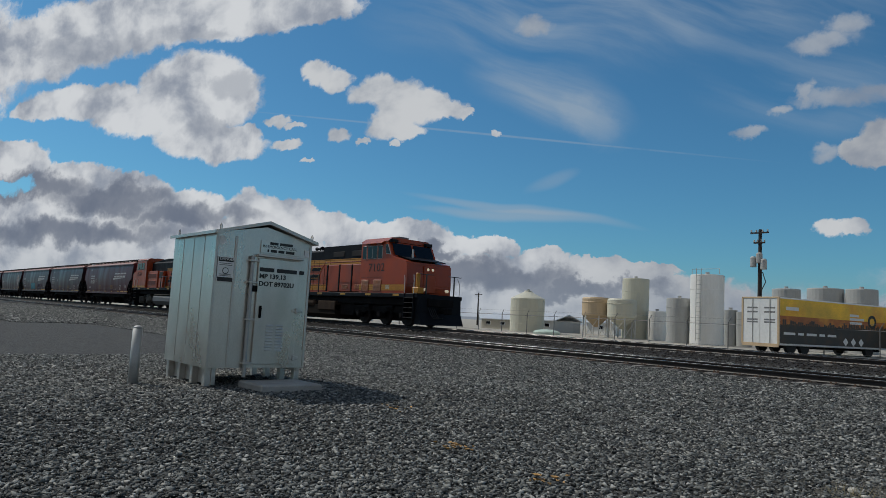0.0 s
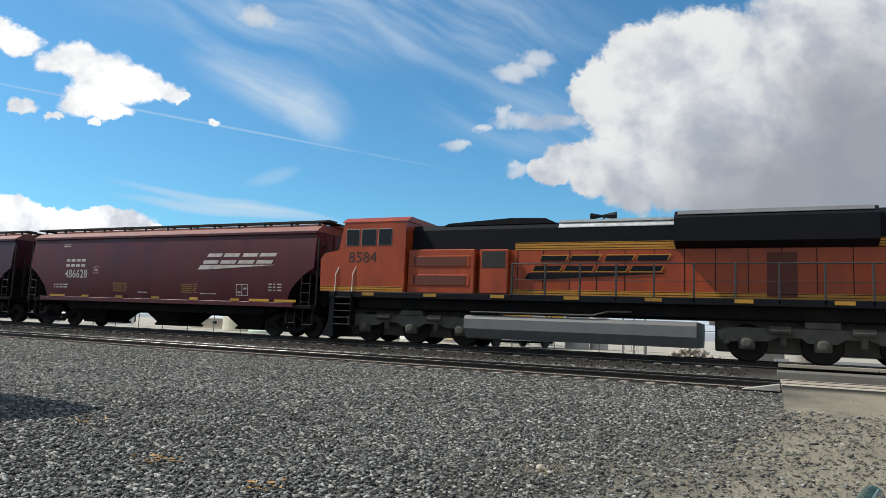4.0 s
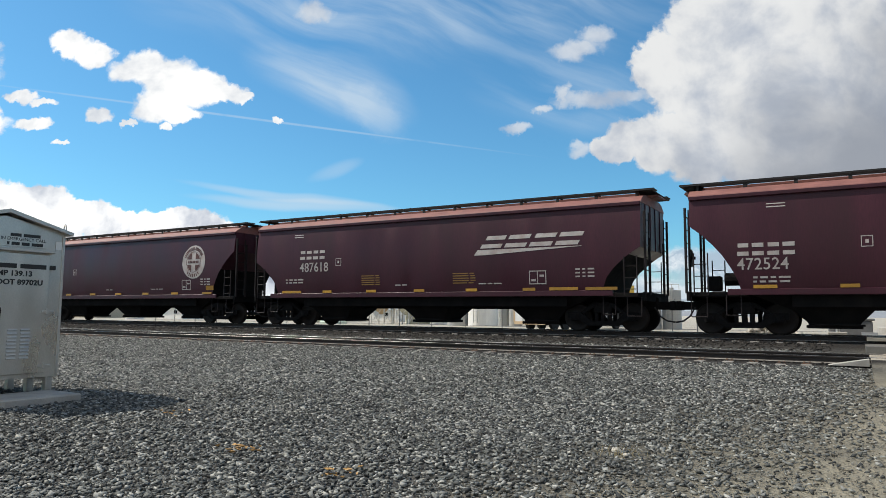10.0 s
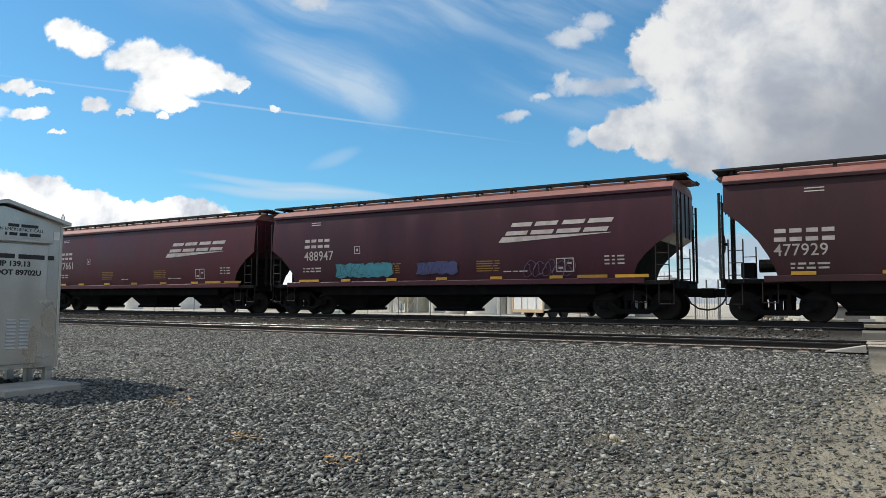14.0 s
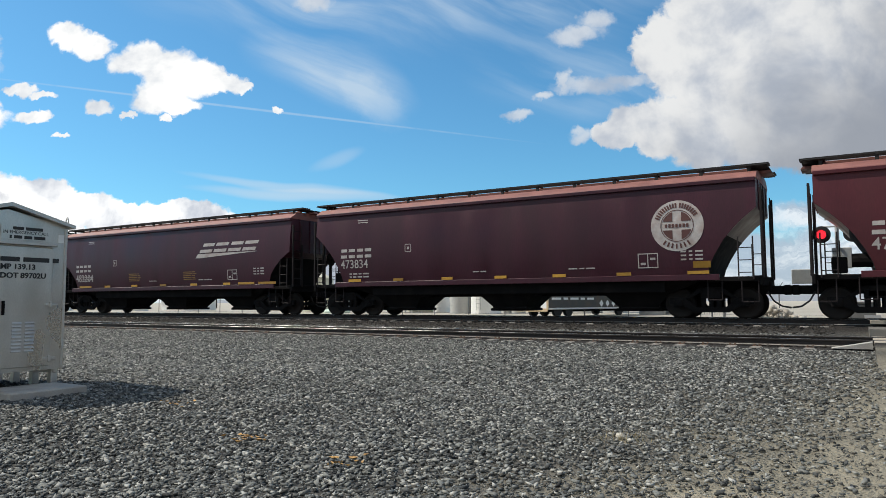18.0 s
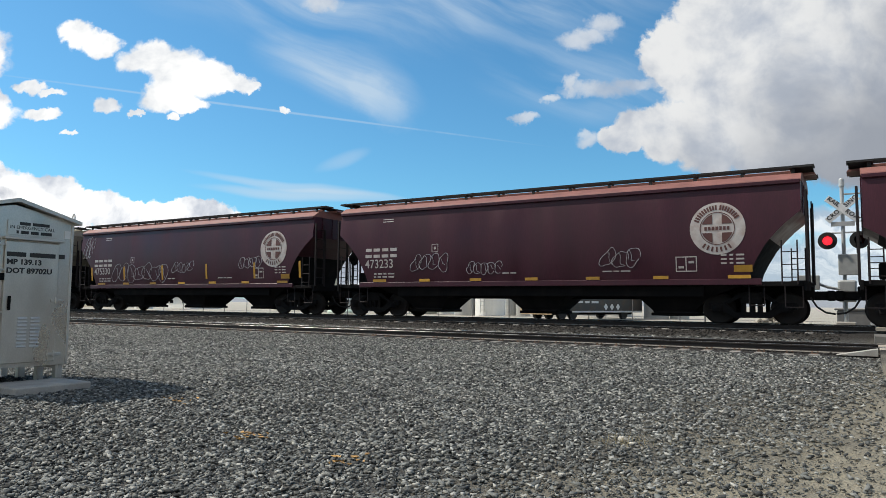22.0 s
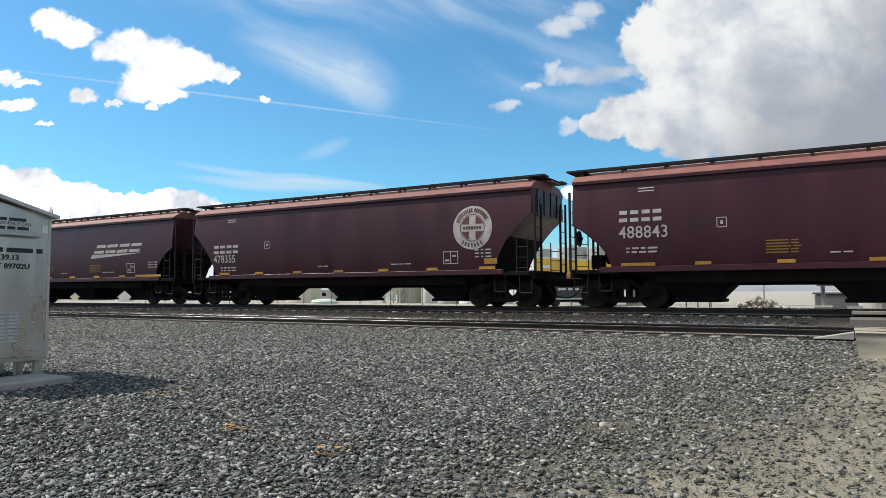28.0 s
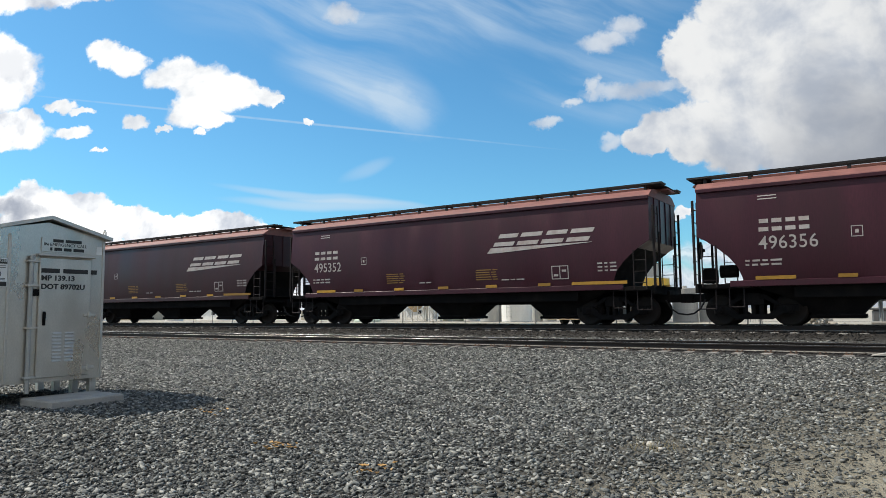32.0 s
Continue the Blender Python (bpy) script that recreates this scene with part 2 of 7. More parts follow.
    lit = mix(lump, (0.48, 0.53, 0.61, 1), (0.82, 0.83, 0.83, 1))
    bright = mix(lump, (0.52, 0.57, 0.66, 1), (1.22, 1.22, 1.20, 1))
    haze = cover(HAZE, 0.7)
    band = noise_of(vec("MULTIPLY", calm, (6, 40, 1)), 1.0, 5.0, 0.6).outputs[0]
    haze_colour = mix(soft_step(band, 0.38, 0.62), (0.44, 0.53, 0.64, 1), (0.86, 0.90, 0.94, 1))
    colour = mix(math_node("MULTIPLY", haze, 0.9), colour, haze_colour)
    east = soft_step(vec("DOT_PRODUCT", spot, (1, 0, 0), out=1), -0.30, 0.10)
    bank = mix(math_node("MULTIPLY", grey_of(BANKGREY, 0.9), 0.85), mix(east, bright, lit), (0.24, 0.28, 0.37, 1))
    colour = mix(cover(BANK, 0.16), colour, bank)
    left = mix(math_node("MULTIPLY", grey_of(UPGREY, 0.95), 0.45), bright, (0.42, 0.47, 0.56, 1))
    colour = mix(cover(UPLEFT, 0.25), colour, left)
    colour = mix(cover(SMALL, 0.38), colour, mix(lump, (0.60, 0.65, 0.72, 1), (1.08, 1.08, 1.06, 1)))
    colour = mix(math_node("MULTIPLY", cover(SCRAPS, 1.0), 0.7), colour, lit)
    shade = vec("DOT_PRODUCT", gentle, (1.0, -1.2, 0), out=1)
    shade = math_node("ADD", shade, math_node("MULTIPLY", math_node("SUBTRACT", noise_of(gentle, 7.0, 5.0, 0.55).outputs[0], 0.5), 0.34))
    big = mix(math_node("MULTIPLY", soft_step(shade, -0.04, 0.34), 0.92), lit, (0.29, 0.32, 0.375, 1))
    colour = mix(cover(BIG, 0.22), colour, big)
    # broken cloud added to the unseen dome, to make the fill light neutral
    dome = soft_step(noise_of(way, 3.2, 6.0, 0.6).outputs[0], 0.40, 0.54)
    rest = math_node("MULTIPLY", math_node("MULTIPLY", dome, math_node("SUBTRACT", 1.0, front)), 0.95)
    colour = mix(rest, colour, (0.64, 0.63, 0.61, 1))
    # pale air near the horizon all round
    colour = mix(math_node("MULTIPLY", soft_step(up, 0.10, -0.02), 0.55), colour, (0.48, 0.56, 0.65, 1))

    back = node("ShaderNodeBackground")
    link(colour, back.inputs[0])
    back.inputs[1].default_value = 1.0
    link(back.outputs[0], node("ShaderNodeOutputWorld").inputs[0])


SKY_GAIN = 0.120
build_sky()
sun = new("sun", bpy.data.lights.new("sun", "SUN"))
sun.data.energy, sun.data.angle, sun.data.color = 4.6, radians(0.6), (1.0, 0.93, 0.82)
sun.matrix_world = look((0, 0, 60), Vector((0, 0, 60)) - SUN_DIR)

# ---- materials ----
def material(name, base, rough=0.6, metal=0.0, vary=0.12, scale=6.0, fine=60.0, bump=0.15, depth=0.01, dirt=None, dirt_amount=0.0,
             dirt_scale=1.5, stretch=(1, 1, 1), per_object=0.0, glow=None, coat=0.0):
    m = bpy.data.materials.new(name)
    m.use_nodes = True
    nt = m.node_tree
    bsdf = nt.nodes["Principled BSDF"]
    link = nt.links.new
    coords = nt.nodes.new("ShaderNodeTexCoord").outputs["Object"]
    mapping = nt.nodes.new("ShaderNodeMapping")
    mapping.inputs["Scale"].default_value = stretch
    link(coords, mapping.inputs[0])

    def noise_tex(size, detail):
        n = nt.nodes.new("ShaderNodeTexNoise")
        link(mapping.outputs[0], n.inputs["Vector"])
        n.inputs["Scale"].default_value, n.inputs["Detail"].default_value = size, detail
        return n.outputs[0]

    def ramp(x, a, b, c, d):
        n = nt.nodes.new("ShaderNodeMapRange")
        link(x, n.inputs[0])
        for i, value in enumerate((a, b, c, d)):
            n.inputs[i + 1].default_value = value
        return n.outputs[0]

    coarse, grain = noise_tex(scale, 4.0), noise_tex(fine, 3.0)
    hsv = nt.nodes.new("ShaderNodeHueSaturation")
    hsv.inputs["Color"].default_value = (*base, 1)
    value = ramp(coarse, 0.3, 0.7, 1 - vary, 1 + vary)
    more = ramp(grain, 0.3, 0.7, 1 - vary * 0.6, 1 + vary * 0.6)
    times = nt.nodes.new("ShaderNodeMath")
    times.operation = "MULTIPLY"
    link(value, times.inputs[0]), link(more, times.inputs[1])
    shade = times.outputs[0]
    if per_object:
        info = nt.nodes.new("ShaderNodeObjectInfo")
        t2 = nt.nodes.new("ShaderNodeMath")
        t2.operation = "MULTIPLY"
        link(shade, t2.inputs[0]), link(ramp(info.outputs["Random"], 0, 1, 1 - per_object, 1 + per_object), t2.inputs[1])
        shade = t2.outputs[0]
    link(shade, hsv.inputs["Value"])
    colour = hsv.outputs[0]
    if dirt:
        stain = ramp(noise_tex(dirt_scale, 6.0), 0.48, 0.72, 0.0, dirt_amount)
        mx = nt.nodes.new("ShaderNodeMix")
        mx.data_type = "RGBA"
        link(stain, mx.inputs[0]), link(colour, mx.inputs[6])
        mx.inputs[7].default_value = (*dirt, 1)
        colour = mx.outputs[2]
    link(colour, bsdf.inputs["Base Color"])
    link(ramp(coarse, 0.3, 0.7, max(0.02, rough - 0.12), min(1, rough + 0.12)), bsdf.inputs["Roughness"])
    bsdf.inputs["Metallic"].default_value = metal
    if coat:
        bsdf.inputs["Coat Weight"].default_value = coat
    if bump:
        bp = nt.nodes.new("ShaderNodeBump")
        bp.inputs["Strength"].default_value, bp.inputs["Distance"].default_value = bump, depth
        link(grain, bp.inputs["Height"])
        link(bp.outputs[0], bsdf.inputs["Normal"])
    if glow:
        bsdf.inputs["Emission Color"].default_value = (*glow[0], 1)
        bsdf.inputs["Emission Strength"].default_value = glow[1]
    return m


M = {
    "rail": material("rail_steel", (0.022, 0.017, 0.015), 0.8, 0.0, 0.2, 3, 40, dirt=(0.012, 0.010, 0.009), dirt_amount=0.6),
    "rail_top": material("polished_rail_head", (0.46, 0.44, 0.42), 0.28, 1.0, 0.06, 2, 30, bump=0.02),
    "tie": material("weathered_tie", (0.22, 0.205, 0.185), 0.9, 0, 0.3, 5, 50, 0.4, per_object=0.35, dirt=(0.34, 0.31, 0.27), dirt_amount=0.6, stretch=(4, 1, 4)),
    "clip": material("rusty_clip", (0.16, 0.10, 0.07), 0.8, 0.2),
    "hut": material("galvanised_aluminium", (0.60, 0.575, 0.53), 0.33, 0.85, 0.12, 1.6, 80, 0.04, dirt=(0.40, 0.375, 0.33), dirt_amount=0.6, dirt_scale=1.3, stretch=(1, 1, 0.5)),
    "hut_trim": material("aluminium_trim", (0.56, 0.54, 0.50), 0.42, 0.7, 0.1),
    "dark_gap": material("dark_rubber", (0.02, 0.02, 0.02), 0.8),
    "white_sign": material("white_enamel", (0.78, 0.78, 0.76), 0.5, 0, 0.05),
    "black_ink": material("black_paint", (0.025, 0.025, 0.025), 0.6),
    "grey_ink": material("faded_grey_paint", (0.17, 0.17, 0.17), 0.7),
    "concrete": material("concrete", (0.38, 0.36, 0.325), 0.9, 0, 0.16, 4, 70, 0.35, dirt=(0.25, 0.23, 0.2), dirt_amount=0.5),
    "post": material("galvanised_post", (0.42, 0.43, 0.42), 0.55, 0.5, 0.12),
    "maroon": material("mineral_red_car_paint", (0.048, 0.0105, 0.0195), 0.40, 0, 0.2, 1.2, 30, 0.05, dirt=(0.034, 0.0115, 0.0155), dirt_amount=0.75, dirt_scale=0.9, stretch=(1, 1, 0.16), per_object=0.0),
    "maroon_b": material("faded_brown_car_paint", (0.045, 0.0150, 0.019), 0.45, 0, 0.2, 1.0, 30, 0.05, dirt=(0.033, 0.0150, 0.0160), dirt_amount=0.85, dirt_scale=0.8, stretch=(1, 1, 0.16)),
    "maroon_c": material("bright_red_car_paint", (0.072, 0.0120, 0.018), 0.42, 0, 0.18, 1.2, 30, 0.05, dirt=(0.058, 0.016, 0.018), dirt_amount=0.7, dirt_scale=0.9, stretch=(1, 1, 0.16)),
    # car maroon made pinkish and paler, as the sun lights the roof slopes
    "sunlit_roof_red": material("weathered_sunlit_roof_paint", (0.24, 0.098, 0.082), 0.6, 0, 0.18, 2, 30, 0.06, dirt=(0.18, 0.08, 0.06), dirt_amount=0.6),
    "cement_grey": material("weathered_grey_car_paint", (0.215, 0.195, 0.150), 0.55, 0, 0.1, 1.2, 30, 0.05, dirt=(0.145, 0.128, 0.092), dirt_amount=0.7, dirt_scale=0.9, stretch=(1, 1, 0.3)),
    "roof_grey": material("grey_roof_paint", (0.40, 0.375, 0.31), 0.55, 0, 0.12, 2, 30, 0.05),
    # underframe grime, with the shade under the train put into its near-black
    "grime": material("dark_underframe_grime_and_shade", (0.0085, 0.0080, 0.0085), 0.9, 0, 0.3, 3, 30, 0.2, dirt=(0.020, 0.017, 0.016), dirt_amount=0.6, dirt_scale=2),
    "steel_dark": material("dark_ladder_steel", (0.016, 0.011, 0.012), 0.7, 0.1, 0.2),
    "grate": material("dark_grating", (0.026, 0.025, 0.025), 0.8, 0.1, 0.2),
    "wheel": material("wheel_steel", (0.016, 0.013, 0.012), 0.8, 0.1, 0.25, 4, 40, 0.1, dirt=(0.032, 0.024, 0.020), dirt_amount=0.5),
    "wheel_rim": material("worn_wheel_tread", (0.5, 0.48, 0.46), 0.35, 0.9, 0.1),
    "logo_white": material("faded_white_lettering", (0.46, 0.42, 0.40), 0.6, 0, 0.12, 4, 40, 0.02, dirt=(0.3, 0.2, 0.17), dirt_amount=0.6, dirt_scale=3),
    "reflector": material("yellow_reflector", (0.40, 0.21, 0.02), 0.45, 0, 0.15, per_object=0.35),
    "stencil": material("yellow_stencil", (0.26, 0.14, 0.03), 0.6),
    "teal": material("teal_spray_paint", (0.045, 0.22, 0.28), 0.6, 0, 0.2),
    "lilac": material("lilac_spray_paint", (0.15, 0.13, 0.22), 0.6, 0, 0.2),
    "chalk": material("white_spray_paint", (0.46, 0.44, 0.46), 0.6, 0, 0.15),
    "orange": material("locomotive_orange", (0.315, 0.046, 0.009), 0.45, 0, 0.16, 1.5, 40, 0.03, dirt=(0.17, 0.030, 0.012), dirt_amount=0.75, dirt_scale=1.0, stretch=(1, 1, 0.5), coat=0.2),
    "loco_black": material("locomotive_dark_green_black", (0.0065, 0.0078, 0.0110), 0.6, 0, 0.2, 2, 30, 0.04),
    "loco_yellow": material("locomotive_yellow", (0.46, 0.20, 0.012), 0.45, 0, 0.1, 2, 40, 0.03),
    "truck_grey": material("dusty_truck_frame", (0.080, 0.076, 0.064), 0.85, 0, 0.3, 3, 30, 0.2, dirt=(0.025, 0.023, 0.021), dirt_amount=0.7),
    "tank_silver": material("silver_grey_tank", (0.135, 0.140, 0.145), 0.6, 0.0, 0.12, 2, 30, 0.05),
    "tank_brown": material("dusty_brown_tank", (0.050, 0.034, 0.024), 0.85, 0, 0.3, 2, 30, 0.1, dirt=(0.022, 0.017, 0.014), dirt_amount=0.7, dirt_scale=1.5),
    # darker copy of the tank brown, holding the shade below the deck
    "tank_shade": material("shaded_brown_fuel_tank", (0.016, 0.012, 0.009), 0.9, 0, 0.3, 2, 30, 0.15, dirt=(0.030, 0.021, 0.014), dirt_amount=0.6, dirt_scale=1.2),
    "handrail": material("painted_handrail", (0.03, 0.03, 0.03), 0.5),
    "white_rail": material("pale_grab_iron", (0.62, 0.60, 0.56), 0.5),
    "silver_top": material("silver_exhaust_cover", (0.55, 0.56, 0.57), 0.45, 0.6, 0.1),
    "lamp_white": material("lit_headlight", (0.9, 0.85, 0.7), 0.3, glow=((1.0, 0.8, 0.5), 0.6), bump=0),
    "lamp_red": material("lit_red_lens", (0.5, 0.02, 0.02), 0.3, glow=((1.0, 0.03, 0.05), 1.3), bump=0),
    "lamp_off": material("dark_red_lens", (0.05, 0.006, 0.006), 0.2, bump=0),
    "signal_black": material("black_signal_hood", (0.02, 0.02, 0.02), 0.6),
    "signal_grey": material("silver_signal_paint", (0.50, 0.51, 0.50), 0.5, 0.4, 0.1),
    "red_band": material("red_gate_band", (0.42, 0.03, 0.04), 0.5),
    "tank_white": material("white_storage_tank", (0.82, 0.81, 0.77), 0.55, 0, 0.08, 0.6, 20, 0.03, dirt=(0.5, 0.48, 0.42), dirt_amount=0.5, dirt_scale=0.5, stretch=(1, 1, 0.3)),
    "tank_cream": material("cream_storage_tank", (0.62, 0.60, 0.48), 0.6, 0, 0.1, 0.6, 20, 0.03, dirt=(0.42, 0.38, 0.28), dirt_amount=0.5, dirt_scale=0.6, stretch=(1, 1, 0.3)),
    "tank_tan": material("tan_fibreglass_tank", (0.56, 0.42, 0.26), 0.6, 0, 0.12, 0.7, 20, 0.03, dirt=(0.40, 0.28, 0.17), dirt_amount=0.6, dirt_scale=0.7),
    "tank_grey": material("grey_storage_tank", (0.42, 0.42, 0.40), 0.6, 0, 0.1, 0.7, 20, 0.03, dirt=(0.28, 0.27, 0.25), dirt_amount=0.5, dirt_scale=0.6, stretch=(1, 1, 0.3)),
    "wood_pole": material("tarred_pole", (0.035, 0.027, 0.023), 0.9, 0, 0.2, stretch=(1, 1, 0.1)),
    "fence": material("dull_fence_steel", (0.16, 0.16, 0.16), 0.6, 0.5),
    "shed_wall": material("beige_shed_wall", (0.44, 0.40, 0.32), 0.8, 0, 0.1),
    "shed_roof": material("pale_metal_roof", (0.62, 0.63, 0.64), 0.45, 0.3, 0.08),
    "trailer_dark": material("dark_trailer_band", (0.04, 0.035, 0.03), 0.5, 0, 0.3, 2, 20, 0.02, dirt=(0.10, 0.06, 0.03), dirt_amount=0.6),
    "trailer_gold": material("golden_trailer_print", (0.82, 0.50, 0.03), 0.45, 0, 0.25, 0.6, 20, 0.02, dirt=(0.70, 0.24, 0.02), dirt_amount=0.9, dirt_scale=0.5),
    "trailer_rust": material("rust_orange_print", (0.42, 0.13, 0.02), 0.45, 0, 0.3, 0.8, 20, 0.02, dirt=(0.70, 0.38, 0.04), dirt_amount=0.8, dirt_scale=0.8),
    "trailer_white": material("white_trailer_door", (0.70, 0.71, 0.70), 0.5, 0, 0.06),
    "green_tint": material("pale_green_tank", (0.50, 0.60, 0.50), 0.6),
    "yellow_field": material("yellow_green_equipment", (0.46, 0.44, 0.03), 0.5),
    "asphalt": material("worn_asphalt", (0.13, 0.125, 0.115), 0.92, 0, 0.15, 2, 90, 0.3),
    "plank": material("grey_crossing_plank", (0.36, 0.32, 0.26), 0.9, 0, 0.22, 3, 50, 0.3, per_object=0.15, stretch=(0.3, 4, 4)),
    "rubble": material("pale_rubble", (0.37, 0.34, 0.29), 0.9, 0, 0.2, 2, 20, 0.3),
    "leaf_litter": material("ochre_leaf", (0.42, 0.24, 0.08), 0.8, 0, 0.3),
    "teal_car": material("teal_car_paint", (0.05, 0.16, 0.16), 0.25, 0.3, 0.05, coat=0.5),
    "hill": material("hazy_hill", (0.25, 0.27, 0.30), 1.0, 0, 0.1, 0.01, 0.1, 0),
}


def glass():
    m = bpy.data.materials.new("dark_cab_glass")
    m.use_nodes = True
    b = m.node_tree.nodes["Principled BSDF"]
    b.inputs["Base Color"].default_value = (0.006, 0.007, 0.009, 1)
    b.inputs["Roughness"].default_value = 0.06
    b.inputs["Specular IOR Level"].default_value = 0.3
    b.inputs["IOR"].default_value = 1.5
    return m


M["glass"] = glass()
for plain in ("loco_black", "grime", "tank_brown", "tank_shade"):
    M[plain].node_tree.nodes["Principled BSDF"].inputs["Specular IOR Level"].default_value = 0.12
for worn in ("maroon", "maroon_b", "maroon_c", "steel_dark", "wheel", "grate", "orange"):
    M[worn].node_tree.nodes["Principled BSDF"].inputs["Specular IOR Level"].default_value = 0.32
# grey car's bay paint, darkened to hold the shade beneath the body
M["shaded_grey_grime"] = material("grimy_shaded_grey_bay_paint", (0.075, 0.066, 0.050), 0.8, 0, 0.3, 1.5, 30, 0.1, dirt=(0.022, 0.020, 0.017), dirt_amount=0.8, dirt_scale=0.9)
M["rust_tan"] = material("dusty_tan_orange_slat", (0.20, 0.060, 0.014), 0.7, 0, 0.25, 3, 40, 0.05)
M["plate_buff"] = material("buff_enamel_plate", (0.42, 0.35, 0.24), 0.6, 0, 0.1)
M["cab_ink"] = material("worn_dark_numerals", (0.035, 0.014, 0.010), 0.6)


def stone_material(name, tones, rough=0.9):
    m = bpy.data.materials.new(name)
    m.use_nodes = True
    nt = m.node_tree
    b = nt.nodes["Principled BSDF"]
    b.inputs["Roughness"].default_value = rough
    geo = nt.nodes.new("ShaderNodeNewGeometry")
    cr = nt.nodes.new("ShaderNodeValToRGB")
    cr.color_ramp.elements[0].color = (*tones[0], 1)
    cr.color_ramp.elements[1].color = (*tones[-1], 1)
    for i, tone in enumerate(tones[1:-1]):
        e = cr.color_ramp.elements.new((i + 1) / (len(tones) - 1))
        e.color = (*tone, 1)
    nt.links.new(geo.outputs["Random Per Island"], cr.inputs[0])
    tex = nt.nodes.new("ShaderNodeTexNoise")
    tex.inputs["Scale"].default_value = 40
    nt.links.new(nt.nodes.new("ShaderNodeTexCoord").outputs["Object"], tex.inputs["Vector"])
    mx = nt.nodes.new("ShaderNodeMix")
    mx.data_type, mx.blend_type = "RGBA", "MULTIPLY"
    mx.inputs[0].default_value = 0.5
    nt.links.new(cr.outputs[0], mx.inputs[6]), nt.links.new(tex.outputs[0], mx.inputs[7])
    nt.links.new(mx.outputs[2], b.inputs["Base Color"])
    return m


M["stones"] = stone_material("grey_ballast_stones", [(0.020, 0.021, 0.021), (0.105, 0.110, 0.105), (0.25, 0.258, 0.24), (0.056, 0.060, 0.060), (0.30, 0.304, 0.28), (0.54, 0.535, 0.49)])


def ground_material():
    m = bpy.data.materials.new("gravel_and_dirt")
    m.use_nodes = True
    nt = m.node_tree
    b = nt.nodes["Principled BSDF"]
    b.inputs["Roughness"].default_value = 0.95
    pos = nt.nodes.new("ShaderNodeNewGeometry").outputs["Position"]
    link = nt.links.new

    def noise_tex(size, detail, rough=0.6):
        n = nt.nodes.new("ShaderNodeTexNoise")
        link(pos, n.inputs["Vector"])
        n.inputs["Scale"].default_value, n.inputs["Detail"].default_value, n.inputs["Roughness"].default_value = size, detail, rough
        return n.outputs[0]

    def ramp(x, a, b_, c=0.0, d=1.0):
        n = nt.nodes.new("ShaderNodeMapRange")
        link(x, n.inputs[0])
        for i, value in enumerate((a, b_, c, d)):
            n.inputs[i + 1].default_value = value
        return n.outputs[0]

    def mix(fac, a, c):
        n = nt.nodes.new("ShaderNodeMix")
        n.data_type = "RGBA"
        link(fac, n.inputs[0])
        for i, value in ((6, a), (7, c)):
            if isinstance(value, tuple):
                n.inputs[i].default_value = (*value, 1)
            else:
                link(value, n.inputs[i])
        return n.outputs[2]

    cells = nt.nodes.new("ShaderNodeTexVoronoi")
    link(pos, cells.inputs["Vector"])
    cells.inputs["Scale"].default_value = 22
    stone = mix(ramp(cells.outputs["Color"], 0.1, 0.9), (0.026, 0.026, 0.025), (0.095, 0.093, 0.087))
    sand = mix(noise_tex(1.4, 6.0), (0.175, 0.158, 0.115), (0.35, 0.315, 0.235))
    sep = nt.nodes.new("ShaderNodeSeparateXYZ")
    link(pos, sep.inputs[0])
    blend = nt.nodes.new("ShaderNodeMath")
    blend.operation = "MULTIPLY_ADD"
    link(noise_tex(0.7, 5.0), blend.inputs[0])
    blend.inputs[1].default_value = 4.0
    link(sep.outputs[0], blend.inputs[2])
    slant = nt.nodes.new("ShaderNodeMath")
    slant.operation = "MULTIPLY_ADD"
    link(sep.outputs[1], slant.inputs[0])
    slant.inputs[1].default_value = -0.20
    link(blend.outputs[0], slant.inputs[2])
    dirt = ramp(slant.outputs[0], -2.4, 0.5)
    near = mix(dirt, stone, sand)
    field = mix(noise_tex(0.12, 5.0), (0.34, 0.31, 0.25), (0.46, 0.43, 0.37))
    far = ramp(sep.outputs[1], 27.0, 30.0)
    # ground is darker in a band along each track
    dark_bed = nt.nodes.new("ShaderNodeMath")
    dark_bed.operation = "MAXIMUM"
    for i, middle in enumerate((18.45, 23.15)):
        away = nt.nodes.new("ShaderNodeMath")
        away.operation = "SUBTRACT"
        link(sep.outputs[1], away.inputs[0])
        away.inputs[1].default_value = middle
        size = nt.nodes.new("ShaderNodeMath")
        size.operation = "ABSOLUTE"
        link(away.outputs[0], size.inputs[0])
        link(ramp(size.outputs[0], 2.1, 1.6), dark_bed.inputs[i])
    near = mix(dark_bed.outputs[0], near, (0.020, 0.017, 0.015))
    link(mix(far, near, field), b.inputs["Base Color"])
    bp = nt.nodes.new("ShaderNodeBump")
    bp.inputs["Strength"].default_value, bp.inputs["Distance"].default_value = 0.9, 0.03
    add = nt.nodes.new("ShaderNodeMath")
    add.operation = "ADD"
    link(cells.outputs["Distance"], add.inputs[0]), link(noise_tex(60, 3.0), add.inputs[1])
    link(add.outputs[0], bp.inputs["Height"])
    link(bp.outputs[0], b.inputs["Normal"])
    return m


M["ground"] = ground_material()
M["dark_stones"] = stone_material("dark_ballast", [(0.020, 0.018, 0.016), (0.035, 0.031, 0.027), (0.06, 0.053, 0.045)])

